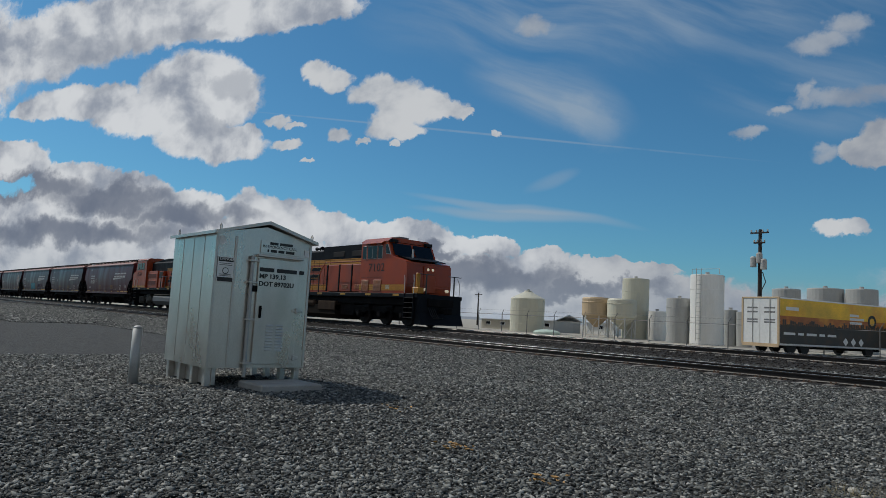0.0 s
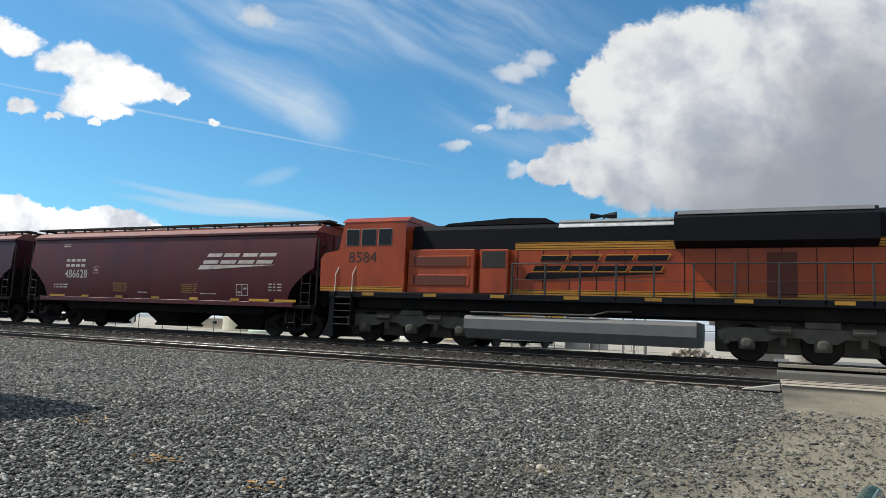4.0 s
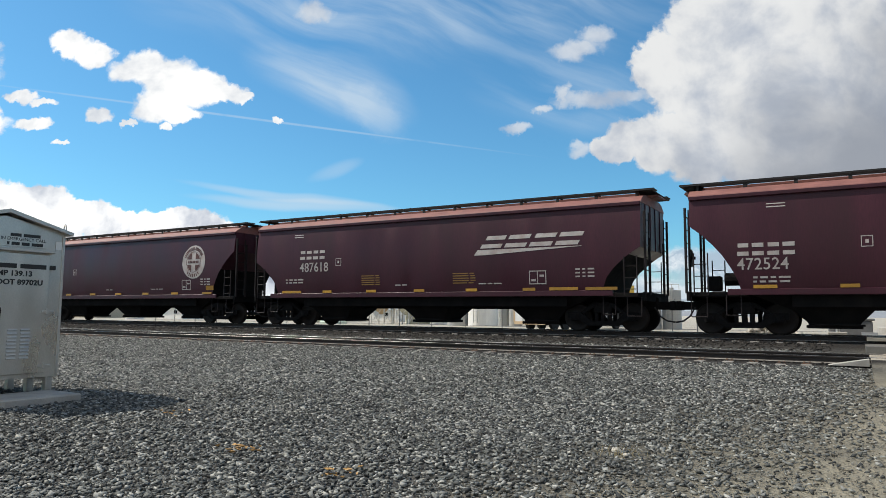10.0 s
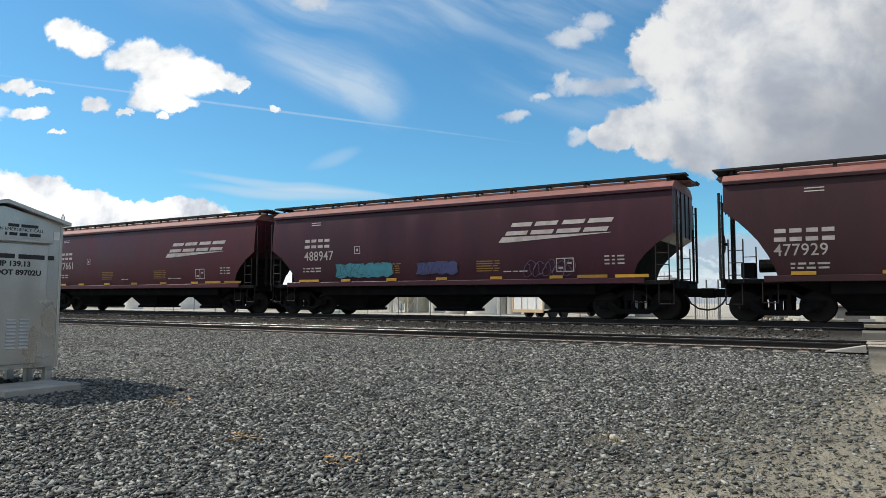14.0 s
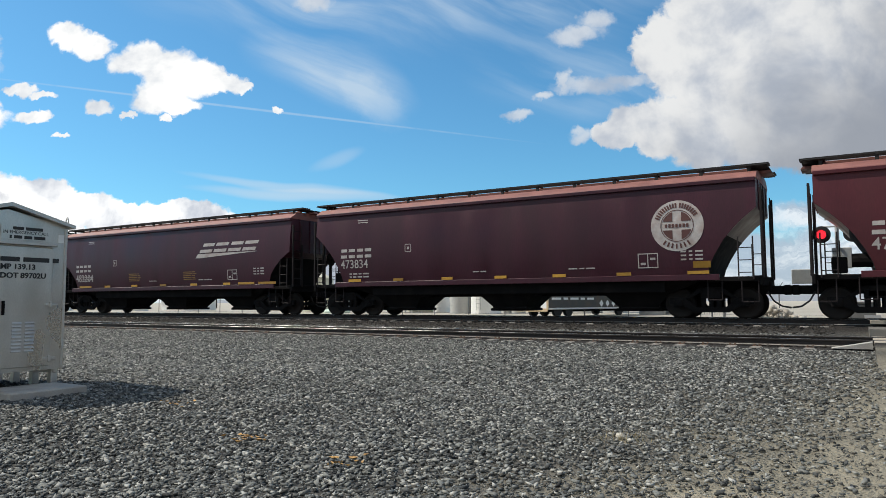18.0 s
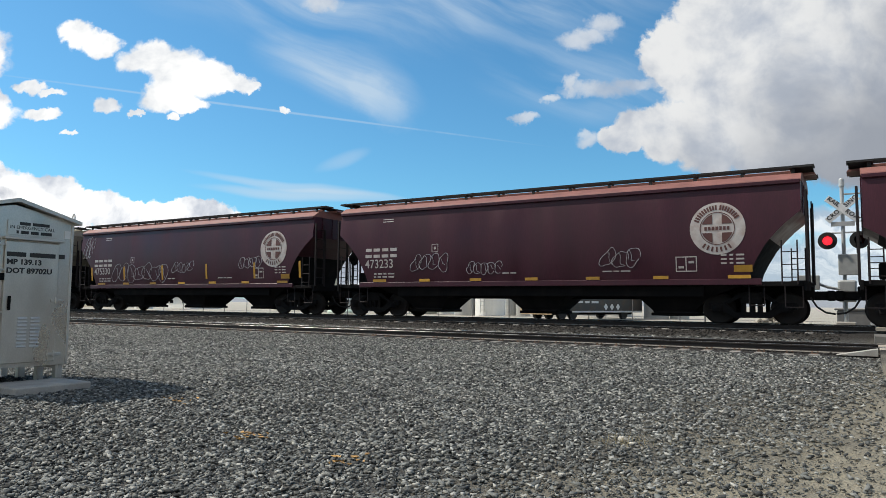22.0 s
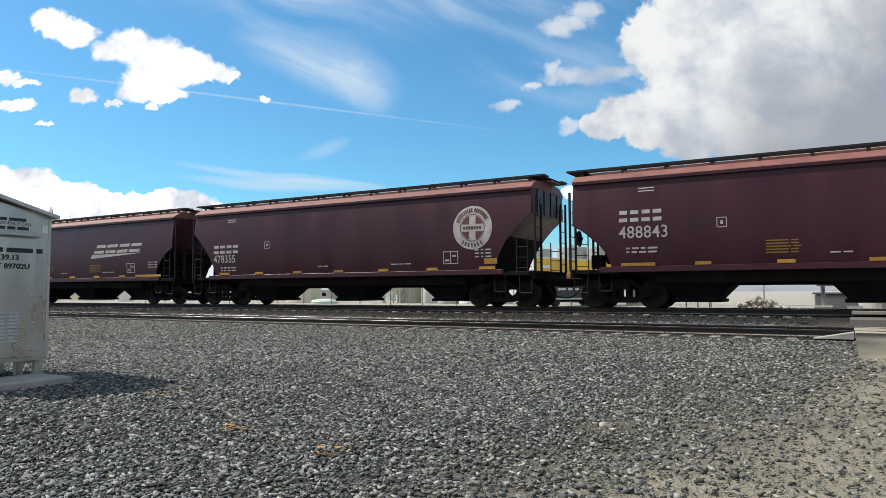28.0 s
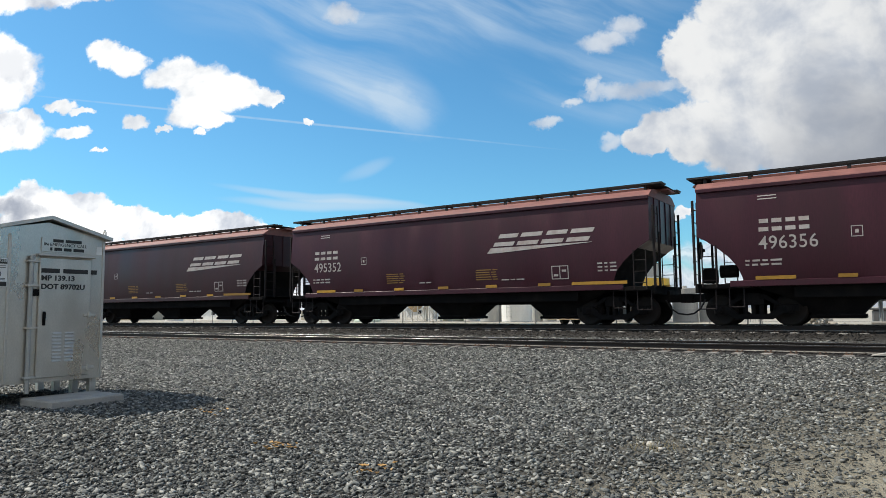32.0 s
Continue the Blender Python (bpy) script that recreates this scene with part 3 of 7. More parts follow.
# ---- mesh tools ----
def box(bm, x0, x1, y0, y1, z0, z1, taper=0.0):
    vs = [bm.verts.new((x, y, z)) for z in (z0, z1) for y in (y0, y1) for x in (x0, x1)]
    if taper:
        for v in vs[4:]:
            v.co.x += taper if v.co.x == x0 else -taper
            v.co.y += taper if v.co.y == y0 else -taper
    for f in ((0, 2, 3, 1), (4, 5, 7, 6), (0, 1, 5, 4), (2, 6, 7, 3), (0, 4, 6, 2), (1, 3, 7, 5)):
        bm.faces.new([vs[i] for i in f])
    return bm


def soft_box(bm, x0, x1, y0, y1, z0, z1, r=0.02, seg=1):
    b2 = bmesh.new()
    box(b2, x0, x1, y0, y1, z0, z1)
    bmesh.ops.bevel(b2, geom=b2.edges[:], offset=r, segments=seg, profile=0.5, affect="EDGES")
    merge(bm, b2)
    return bm


def merge(bm, other):
    me = bpy.data.meshes.new("tmp")
    other.to_mesh(me)
    other.free()
    bm.from_mesh(me)
    bpy.data.meshes.remove(me)


def rod(bm, p, q, r=0.02, n=6, r2=None, caps=True):
    p, q = Vector(p), Vector(q)
    d = (q - p).normalized()
    a = d.orthogonal().normalized()
    b = d.cross(a)
    r2 = r if r2 is None else r2
    rings = [[bm.verts.new(c + (a * math.cos(k * math.tau / n) + b * math.sin(k * math.tau / n)) * s) for k in range(n)] for c, s in ((p, r), (q, r2))]
    for k in range(n):
        bm.faces.new((rings[0][k], rings[0][(k + 1) % n], rings[1][(k + 1) % n], rings[1][k]))
    if caps:
        bm.faces.new(rings[0][::-1]), bm.faces.new(rings[1])
    return bm


def pipe(bm, points, r=0.02, n=6):
    for p, q in zip(points, points[1:]):
        rod(bm, p, q, r, n)
    return bm


def lathe(bm, profile, axis="z", n=24, centre=(0, 0, 0)):
    rings = []
    for radius, h in profile:
        ring = []
        for k in range(n):
            c, s = math.cos(k * math.tau / n) * radius, math.sin(k * math.tau / n) * radius
            co = {"z": (c, s, h), "y": (c, h, s), "x": (h, c, s)}[axis]
            ring.append(bm.verts.new(Vector(centre) + Vector(co)))
        rings.append(ring)
    for a, b in zip(rings, rings[1:]):
        for k in range(n):
            bm.faces.new((a[k], a[(k + 1) % n], b[(k + 1) % n], b[k]))
    bm.faces.new(rings[0][::-1]), bm.faces.new(rings[-1])
    return bm


def prism(bm, outline, a, b, axis="y"):
    def at(p, h):
        return {"y": (p[0], h, p[1]), "x": (h, p[0], p[1]), "z": (p[0], p[1], h)}[axis]
    lo, hi = [bm.verts.new(at(p, a)) for p in outline], [bm.verts.new(at(p, b)) for p in outline]
    n = len(outline)
    for k in range(n):
        bm.faces.new((lo[k], lo[(k + 1) % n], hi[(k + 1) % n], hi[k]))
    bm.faces.new(lo[::-1]), bm.faces.new(hi)
    return bm


def mesh_of(bm, name, mat, smooth=False):
    bmesh.ops.recalc_face_normals(bm, faces=bm.faces[:])
    me = bpy.data.meshes.new(name)
    bm.to_mesh(me)
    bm.free()
    me.materials.append(mat)
    if smooth:
        for p in me.polygons:
            p.use_smooth = True
    return me


def part(name, bm, mat, parent, label="", smooth=False, at=None):
    ob = new(name, bm if isinstance(bm, bpy.types.Mesh) else mesh_of(bm, name, mat, smooth))
    ob.parent = parent
    if at is not None:
        ob.matrix_basis = at
    if label:
        tagged(ob, label)
    return ob


def thing(name, label, category, at=None, group="", kind=""):
    ob = new(name)
    ob.empty_display_size = 0.3
    if at is not None:
        ob.matrix_basis = at
    return tagged(ob, label, category, group, kind)


def solid(name, bm, mat, label, category, at=None, group="", kind="", smooth=False):
    ob = new(name, mesh_of(bm, name, mat, smooth))
    if at is not None:
        ob.matrix_basis = at
    return tagged(ob, label, category, group, kind)


TEXTS = {}


def text_mesh(words, size, mat, spacing=1.0, heavy=0.0, depth=0.004):
    key = (words, size, mat.name, spacing)
    if key not in TEXTS:
        cu = bpy.data.curves.new("letters", "FONT")
        cu.body, cu.size, cu.space_character, cu.offset, cu.extrude = words, size, spacing, heavy, depth
        cu.align_x, cu.align_y, cu.resolution_u = "LEFT", "BOTTOM", 3
        ob = bpy.data.objects.new("letters", cu)
        scene.collection.objects.link(ob)
        dg = bpy.context.evaluated_depsgraph_get()
        me = bpy.data.meshes.new_from_object(ob.evaluated_get(dg))
        bpy.data.objects.remove(ob)
        me.materials.clear()
        me.materials.append(mat)
        TEXTS[key] = me
    return TEXTS[key]


def letters(words, parent, x, y, z, size, mat, spacing=1.0, heavy=0.0, turn=0.0, stretch=1.0, name="lettering"):
    """Letters that stand upright and face -y before the turn about z."""
    ob = new(name, text_mesh(words, size, mat, spacing, heavy))
    ob.parent = parent
    ob.matrix_basis = pose(x, y, z, 90, 0, turn) @ Matrix.Diagonal((stretch, 1, 1, 1))
    return ob


def wording_bars(bm, x, y, z, widths, high, gap):
    """Unreadable words as flat bars on a face towards -y."""
    for w in widths:
        box(bm, x, x + w, y - 0.004, y, z, z + high)
        x += w + gap
    return bm


def stones_mesh(name, xs, ys, zs, sizes, mat, flat=0.52):
    n = len(xs)
    rng = np.random.default_rng(7)
    turn = np.array([0.0, 2.1, 4.2])[None] + (rng.random((n, 3)) - 0.5) * 1.3
    reach = 0.65 + 0.7 * rng.random((n, 3))
    ring = np.stack([np.cos(turn) * reach * 1.25, np.sin(turn) * reach * 0.95], 2)
    v = np.empty((n, 6, 3))
    v[:, :3, :2], v[:, 3:, :2] = ring * (0.55 + 0.45 * rng.random((n, 1, 1))) + (rng.random((n, 1, 2)) - 0.5) * 0.3, ring
    v[:, :3, 2] = flat * (0.35 + 0.55 * rng.random((n, 3)))
    v[:, 3:, 2] = -flat * (0.2 + 0.5 * rng.random((n, 3)))
    ang = rng.random(n) * math.tau
    lean = (rng.random((n, 2)) - 0.5) * 0.8
    v[:, :, 2] += v[:, :, 0] * lean[:, :1] + v[:, :, 1] * lean[:, 1:]
    c, s = np.cos(ang)[:, None], np.sin(ang)[:, None]
    x = v[:, :, 0] * c - v[:, :, 1] * s
    y = v[:, :, 0] * s + v[:, :, 1] * c
    co = np.stack([x, y, v[:, :, 2]], 2) * (sizes[:, None, None] * (0.75 + 0.5 * rng.random((n, 1, 3))))
    co += np.stack([xs, ys, zs], 1)[:, None]
    tri = np.array([(0, 1, 2), (5, 4, 3), (0, 3, 1), (1, 3, 4), (1, 4, 2), (2, 4, 5), (2, 5, 0), (0, 5, 3)])
    faces = (tri[None] + (np.arange(n) * 6)[:, None, None]).reshape(-1)
    me = bpy.data.meshes.new(name)
    me.vertices.add(n * 6)
    me.vertices.foreach_set("co", co.astype(np.float32).ravel())
    me.loops.add(len(faces))
    me.loops.foreach_set("vertex_index", faces.astype(np.int32))
    me.polygons.add(n * 8)
    me.polygons.foreach_set("loop_start", np.arange(0, len(faces), 3, dtype=np.int32))
    me.update(calc_edges=True)
    me.validate()
    me.materials.append(mat)
    return me

# ---- ground and tracks ----
PROFILE_Y = [-60, 0, 6, 10, 14, 16.4, 16.9, 17.25, 17.6, 19.3, 19.7, 20.6, 21.4, 22.0, 24.4, 25.4, 27.5, 40, 3000]
PROFILE_Z = [-1.45, -1.43, -1.38, -1.30, -1.22, -1.13, -1.08, -1.058, -1.05, -1.05, -1.04, -1.0, -0.84, -0.71, -0.71, -0.86, -0.98, -1.0, -1.0]


def ground_z(x, y):
    z = np.interp(y, PROFILE_Y, PROFILE_Z)
    if y < 17.0 and x > -3:
        k = min(1.0, (x + 3) / 4.0) * min(1.0, max(0.0, (17.2 - y) / 8.0))
        z += 0.05 * k
    if x < -6 and y < 12:
        z += 0.13 * min(1.0, (-6 - x) / 3.0) * min(1.0, (12 - y) / 4.0)
    if y < 16.4 and -30 < x < 12:
        z += 0.025 * noise.noise((x * 0.5, y * 0.5, 0)) * min(1.0, (16.4 - y) / 2.0)
    return float(z)


def build_ground():
    xs = sorted(set([-3000, -1200, -500, -250, -160] + list(range(-120, -20, 4)) + [x * 0.5 for x in range(-40, 21)] + [14, 20, 30, 60, 150, 500, 1500, 3000]))
    ys = sorted(set([-60, -30, -15, -8, -4] + [y * 0.4 for y in range(-5, 71)] + [30, 33, 37, 45, 60, 90, 150, 300, 700, 1500, 3000]))
    bm = bmesh.new()
    grid = [[bm.verts.new((x, y, ground_z(x, y) - (0.012 if y < 16.4 else 0.0))) for x in xs] for y in ys]
    for a, b in zip(grid, grid[1:]):
        for i in range(len(xs) - 1):
            bm.faces.new((a[i], a[i + 1], b[i + 1], b[i]))
    solid("ground", bm, M["ground"], "grey gravel and sandy dirt ground beside the tracks", "ground", kind="structure", smooth=True)


build_ground()


def scatter(seed, n, x0, x1, y0, y1, small, large, keep):
    rng = np.random.default_rng(seed)
    xs, ys = x0 + (x1 - x0) * rng.random(n), y0 + (y1 - y0) * rng.random(n)
    ok = np.array([rng.random() < keep(x, y) for x, y in zip(xs, ys)])
    xs, ys = xs[ok], ys[ok]
    size = small + (large - small) * rng.random(len(xs)) ** 2.2
    zs = np.array([ground_z(x, y) for x, y in zip(xs, ys)]) + size * 0.15
    return xs, ys, zs, size


def near_keep(x, y):
    if x < -6.8 * y - 0.5 or math.hypot(x, y) < 3.6 or x > 1.2 + 0.22 * y:
        return 0.0
    patch = 0.5 + 0.5 * noise.noise((x * 0.6, y * 0.6, 3))
    dirt = min(1.0, max(0.0, (x + 2.8 + 1.8 * patch - 0.20 * (y - 4.0)) / 3.0))
    return (1.0 - 0.92 * dirt) * (0.85 + 0.15 * patch)


def build_stones():
    a = scatter(1, 175000, -17, 4, 0.7, 9.5, 0.012, 0.034, near_keep)
    ob = new("gravel", stones_mesh("gravel", *a, M["stones"]))
    tagged(ob, "loose grey crushed gravel covering the ground", "gravel", kind="stuff")
    b = scatter(2, 150000, -36, 4, 9.5, 17.05, 0.016, 0.040, near_keep)
    ob = new("gravel", stones_mesh("gravel", *b, M["stones"]))
    tagged(ob, "grey gravel sloping up to the track", "gravel", kind="stuff")
    c = scatter(3, 42000, -70, -0.8, 17.0, 22.2, 0.025, 0.06, lambda x, y: 0.0 if 17.0 < y < 20.1 or y > 21.1 else 0.95)
    ob = new("ballast", stones_mesh("ballast", *c, M["stones"]))
    tagged(ob, "grey ballast stones along and between the tracks", "ballast", kind="stuff")
    f = scatter(5, 60000, -95, -36, 6.0, 16.95, 0.035, 0.075, lambda x, y: 1.0 if x > -7.5 * y - 6 else 0.0)
    ob = new("gravel", stones_mesh("gravel", *f, M["stones"]))
    tagged(ob, "grey gravel beside the track beyond the hut", "gravel", kind="stuff")
    for seed, n, y0, y1 in ((4, 30000, 17.52, 20.1), (6, 24000, 21.05, 24.0)):
        d = scatter(seed, n, -75, -0.6, y0, y1, 0.030, 0.060, lambda x, y: 1.0)
        ob = new("ballast", stones_mesh("ballast", *d, M["dark_stones"]))
        tagged(ob, "dark ballast stones between and beside the rails", "ballast", kind="stuff")


build_stones()

RAIL_SHAPE = [(-0.075, 0), (0.075, 0), (0.075, 0.014), (0.02, 0.034), (0.012, 0.06), (0.012, 0.125), (0.036, 0.137), (0.037, 0.168),
              (-0.037, 0.168), (-0.036, 0.137), (-0.012, 0.125), (-0.012, 0.06), (-0.02, 0.034), (-0.075, 0.014)]


def build_track(name, y, z, x0, x1, label, tie_from, tie_to):
    track = thing(name, label, "railway track", kind="structure")
    for side in (-0.755, 0.755):
        bm = bmesh.new()
        prism(bm, [(p + y + side, h + z - 0.172) for p, h in RAIL_SHAPE], x0, x1, "x")
        rail = part("rail", bm, M["rail"], track, "brown rusty steel rail")
        bm = bmesh.new()
        soft_box(bm, x0, x1, y + side - 0.034, y + side + 0.034, z - 0.006, z, 0.003)
        part("rail_head", bm, M["rail_top"], rail, "bright worn rail head")
        bm = bmesh.new()
        prism(bm, [(y + side - 0.073, z - 0.156), (y + side - 0.022, z - 0.137), (y + side - 0.022, z - 0.134), (y + side - 0.074, z - 0.152)], x0, x1, "x")
        part("rail_foot", bm, M["tie"], rail, "dusty pale rail foot")
    tie = mesh_of(soft_box(bmesh.new(), -0.115, 0.115, -1.3, 1.3, -0.18, 0, 0.012), "tie", M["tie"])
    bm = bmesh.new()
    for side in (-0.755, 0.755):
        box(bm, -0.09, 0.09, side - 0.17, side + 0.17, 0, 0.012)
        for k in (-1, 1):
            for e in (-0.055, 0.055):
                soft_box(bm, e - 0.018, e + 0.018, side + k * 0.10 - 0.025, side + k * 0.10 + 0.025, 0.012, 0.055, 0.006)
    plate = mesh_of(bm, "tie_plate", M["clip"])
    rng = random.Random(4)
    x = tie_from
    while x < tie_to:
        m = pose(x + rng.uniform(-0.03, 0.03), y + rng.uniform(-0.05, 0.05), z - 0.184 + rng.uniform(-0.012, 0.0), 0, 0, rng.uniform(-1.5, 1.5))
        t = part("tie", tie, None, track, at=m)
        part("tie_plate", plate, None, t)
        x += 0.56
    return track


build_track("near_track", NEAR_Y, NEAR_Z, -260, 60, "empty railway track on dark weathered ties", -62, -0.6)
build_track("far_track", TRACK_Y, RAIL_Z, -420, 320, "railway track that carries the passing train", -40, -0.6)


def build_crossing():
    road = thing("crossing_road", "dusty asphalt road that crosses both tracks", "road", kind="structure")
    bm = bmesh.new()
    for x0, x1, y0, y1, z0, z1 in ((0.2, 9.0, 19.75, 21.7, -1.1, -0.70), (0.2, 9.0, 24.8, 34, -1.1, -0.62)):
        vs = [(x0, y0, z1 if y0 > 17 else z1 - 0.16), (x1, y0, z1 if y0 > 17 else z1 - 0.16), (x1, y1, z1), (x0, y1, z1)]
        prism(bm, [(v[0], v[1]) for v in vs], z0, z1, "z")
    part("road_surface", bm, M["asphalt"], road)
    bm = bmesh.new()
    prism(bm, [(12.6, -1.32), (14.5, -1.16), (16.2, -0.97), (17.1, -0.885), (17.1, -1.4), (12.6, -1.4)], 0.25, 9.0, "x")
    part("approach", bm, M["ground"], road, "dusty dirt approach to the crossing")
    plank = mesh_of(soft_box(bmesh.new(), 0.0, 2.42, -0.13, 0.13, -0.10, 0, 0.012), "plank", M["plank"])
    for y0, z in ((NEAR_Y, NEAR_Z), (TRACK_Y, RAIL_Z)):
        for off in (-1.18, -0.92, -0.52, -0.26, 0.0, 0.26, 0.52, 0.92, 1.18):
            for k in range(3):
                part("plank", plank, None, road, at=pose(0.25 + k * 2.44, y0 + off, z - 0.012))
    bm = bmesh.new()
    prism(bm, [(-0.55, NEAR_Z - 0.17), (0.22, NEAR_Z - 0.17), (0.22, NEAR_Z - 0.02)], NEAR_Y - 1.3, NEAR_Y - 0.85, "y")
    part("ramp", bm, M["concrete"], road, "pale concrete ramp at the end of the planks")


build_crossing()

# ---- signal hut and post ----
def build_hut():
    hut = thing("signal_hut", "silver aluminium railway signal hut with a gabled roof on short legs", "hut", pose(-10.3, 4.28, -1.14, 0, 0, HUT_TURN))
    # local: door side faces +x, x from -1.76 to 0, y from 0 to 1.72
    w, d, low, eave, ridge = 1.72, 1.76, 0.17, 2.30, 2.50
    bm = bmesh.new()
    prism(bm, [(0, low), (w, low), (w, eave), (w / 2, ridge - 0.02), (0, eave)], -d, -0.004, "x")
    part("body", bm, M["hut"], hut)
    for k in range(1, 4):
        bm = bmesh.new()
        soft_box(bm, -d * k / 4 - 0.008, -d * k / 4 + 0.008, -0.005, 0, low + 0.02, eave - 0.03, 0.004)
        part("wall_seam", bm, M["hut_trim"], hut)
    for y in (0.02, 0.34, w - 0.02):
        bm = bmesh.new()
        soft_box(bm, -0.004, 0.010, y - 0.02, y + 0.02, low + 0.02, eave - 0.03, 0.004)
        part("corner_trim" if y != 0.34 else "wall_seam", bm, M["hut_trim"], hut)
    bm = bmesh.new()
    prism(bm, [(-0.07, eave - 0.03), (w / 2, ridge + 0.02), (w + 0.07, eave - 0.03), (w + 0.07, eave + 0.02), (w / 2, ridge + 0.075), (-0.07, eave + 0.02)], -d - 0.06, 0.10, "x")
    part("roof", bm, M["hut_trim"], hut, "low gabled sheet metal roof")
    for x, y, z in ((0.02, 0.04, eave), (0.02, w - 0.04, eave), (-d + 0.04, 0.04, eave), (-d + 0.1, w - 0.04, eave)):
        bm = bmesh.new()
        pipe(bm, [(x, y, z), (x, y, z + 0.10), (x + 0.03, y, z + 0.14), (x + 0.06, y, z + 0.10), (x + 0.06, y, z)], 0.010)
        part("lifting_eye", bm, M["hut_trim"], hut, "bent steel lifting loop")
    # door on the +x face
    bm = bmesh.new()
    soft_box(bm, 0.0, 0.035, 0.74, 1.50, low + 0.06, 1.96, 0.008)
    door = part("door", bm, M["hut"], hut, "grey metal door")
    bm = bmesh.new()
    soft_box(bm, 0.0, 0.09, 0.70, 1.54, 1.98, 2.02, 0.008)
    part("drip_rail", bm, M["hut_trim"], hut)
    bm = bmesh.new()
    soft_box(bm, 0.035, 0.055, 0.80, 0.84, 0.98, 1.18, 0.006)
    rod(bm, (0.055, 0.82, 1.02), (0.075, 0.82, 1.14), 0.012)
    part("handle", bm, M["grime"], door, "dark door handle")
    for z in (1.12, 0.33):
        bm = bmesh.new()
        soft_box(bm, 0.0, 0.05, 1.40, 1.58, z - 0.02, z + 0.025, 0.006)
        soft_box(bm, 0.04, 0.065, 1.46, 1.50, z - 0.04, z + 0.05, 0.006)
        part("latch", bm, M["hut_trim"], door)
    for k in range(9):
        for y in (0.95, 1.13):
            bm = bmesh.new()
            prism(bm, [(0.035, 0.45 + k * 0.05), (0.047, 0.455 + k * 0.05), (0.035, 0.48 + k * 0.05)], y, y + 0.13, "y")
            part("louvre", bm, M["hut_trim"], door)
    # conduit beside the door
    bm = bmesh.new()
    rod(bm, (0.045, 0.62, 0.03), (0.045, 0.62, 1.98), 0.032, 10)
    conduit = part("conduit", bm, M["post"], hut, "grey upright conduit pipe")
    for z in (0.25, 0.95, 1.55, 1.9):
        bm = bmesh.new()
        soft_box(bm, 0.0, 0.09, 0.56, 0.72, z - 0.015, z + 0.015, 0.005)
        part("clamp", bm, M["hut_trim"], conduit)
    bm = bmesh.new()
    soft_box(bm, 0.02, 0.09, 0.64, 0.72, 1.40, 1.50, 0.008)
    part("padlock", bm, M["grime"], hut)
    # notices
    bm = bmesh.new()
    soft_box(bm, 0.002, 0.014, 0.76, 1.48, 2.05, 2.26, 0.003)
    plate = part("notice_plate", bm, M["hut"], hut, "metal notice plate with black lettering")
    letters("IN EMERGENCY CALL", plate, 0.0145, 0.79, 2.125, 0.066, M["black_ink"], 1.0, 0.0, 90)
    for x, widths, z in ((0.92, (0.15, 0.24), 2.195), (0.88, (0.03, 0.11, 0.11, 0.16), 2.07)):
        for wide in widths:
            part("wording", box(bmesh.new(), 0.014, 0.018, x, x + wide, z, z + 0.045), M["black_ink"], plate)
            x += wide + 0.03
    x = 0.76
    for wide in (0.26, 0.37, 0.09):
        part("wording", box(bmesh.new(), 0.035, 0.040, x, x + wide, 1.74, 1.805), M["black_ink"], door)
        x += wide + 0.05
    letters("MP 139.13", door, 0.0365, 0.76, 1.61, 0.105, M["black_ink"], 1.0, 0.0035, 90, 1.08)
    letters("DOT 89702U", door, 0.0365, 0.76, 1.485, 0.105, M["black_ink"], 1.0, 0.0035, 90, 1.08)
    # danger notice on the +x face near the corner
    bm = bmesh.new()
    soft_box(bm, 0.002, 0.014, 0.05, 0.32, 1.52, 1.92, 0.004)
    sign = part("danger_sign", bm, M["white_sign"], hut, "white danger notice with black bands")
    for z in (1.845, 1.53):
        bm = bmesh.new()
        box(bm, 0.014, 0.018, 0.06, 0.31, z, z + 0.065)
        part("sign_band", bm, M["black_ink"], sign)
    letters("DANGER", sign, 0.0185, 0.075, 1.855, 0.062, M["white_sign"], 1.0, 0.0, 90)
    bm = bmesh.new()
    lathe(bm, [(0.052, 0.014), (0.052, 0.018)], "x", 20, (0, 0.185, 1.70))
    part("sign_ring", bm, M["black_ink"], sign)
    bm = bmesh.new()
    lathe(bm, [(0.041, 0.018), (0.041, 0.020)], "x", 20, (0, 0.185, 1.70))
    part("sign_disc", bm, M["white_sign"], sign)
    for z in (1.81, 1.785, 1.635, 1.615):
        part("wording", box(bmesh.new(), 0.014, 0.017, 0.08, 0.29, z, z + 0.010), M["grey_ink"], sign)
    for y, z in ((0.06, 2.12), (1.58, 2.05)):
        bm = bmesh.new()
        box(bm, 0.002, 0.006, y, y + 0.09, z, z + 0.12)
        part("sticker", bm, M["white_sign"], hut, "faded pale sticker")
    # legs
    for x in (-0.12, -0.62, -1.15, -d + 0.1):
        for y in (0.08, w - 0.08):
            bm = bmesh.new()
            soft_box(bm, x - 0.05, x + 0.05, y - 0.05, y + 0.05, -0.12, low + 0.01, 0.006)
            part("leg", bm, M["hut_trim"], hut)
    # skid beams added to block light and keep the leg gaps dark
    for y, z in ((0.13, -0.1), (w - 0.11, low - 0.06)):
        bm = bmesh.new()
        soft_box(bm, -d + 0.05, -0.05, y, y + 0.07, z, low, 0.006)
        part("skid", bm, M["hut_trim"], hut)
    slab = bmesh.new()
    soft_box(slab, 0.02, 0.85, 0.55, 1.60, -0.14, -0.02, 0.02)
    solid("door_step", slab, M["concrete"], "low concrete step slab before the hut door", "step", hut.matrix_basis.copy())
    bm = bmesh.new()
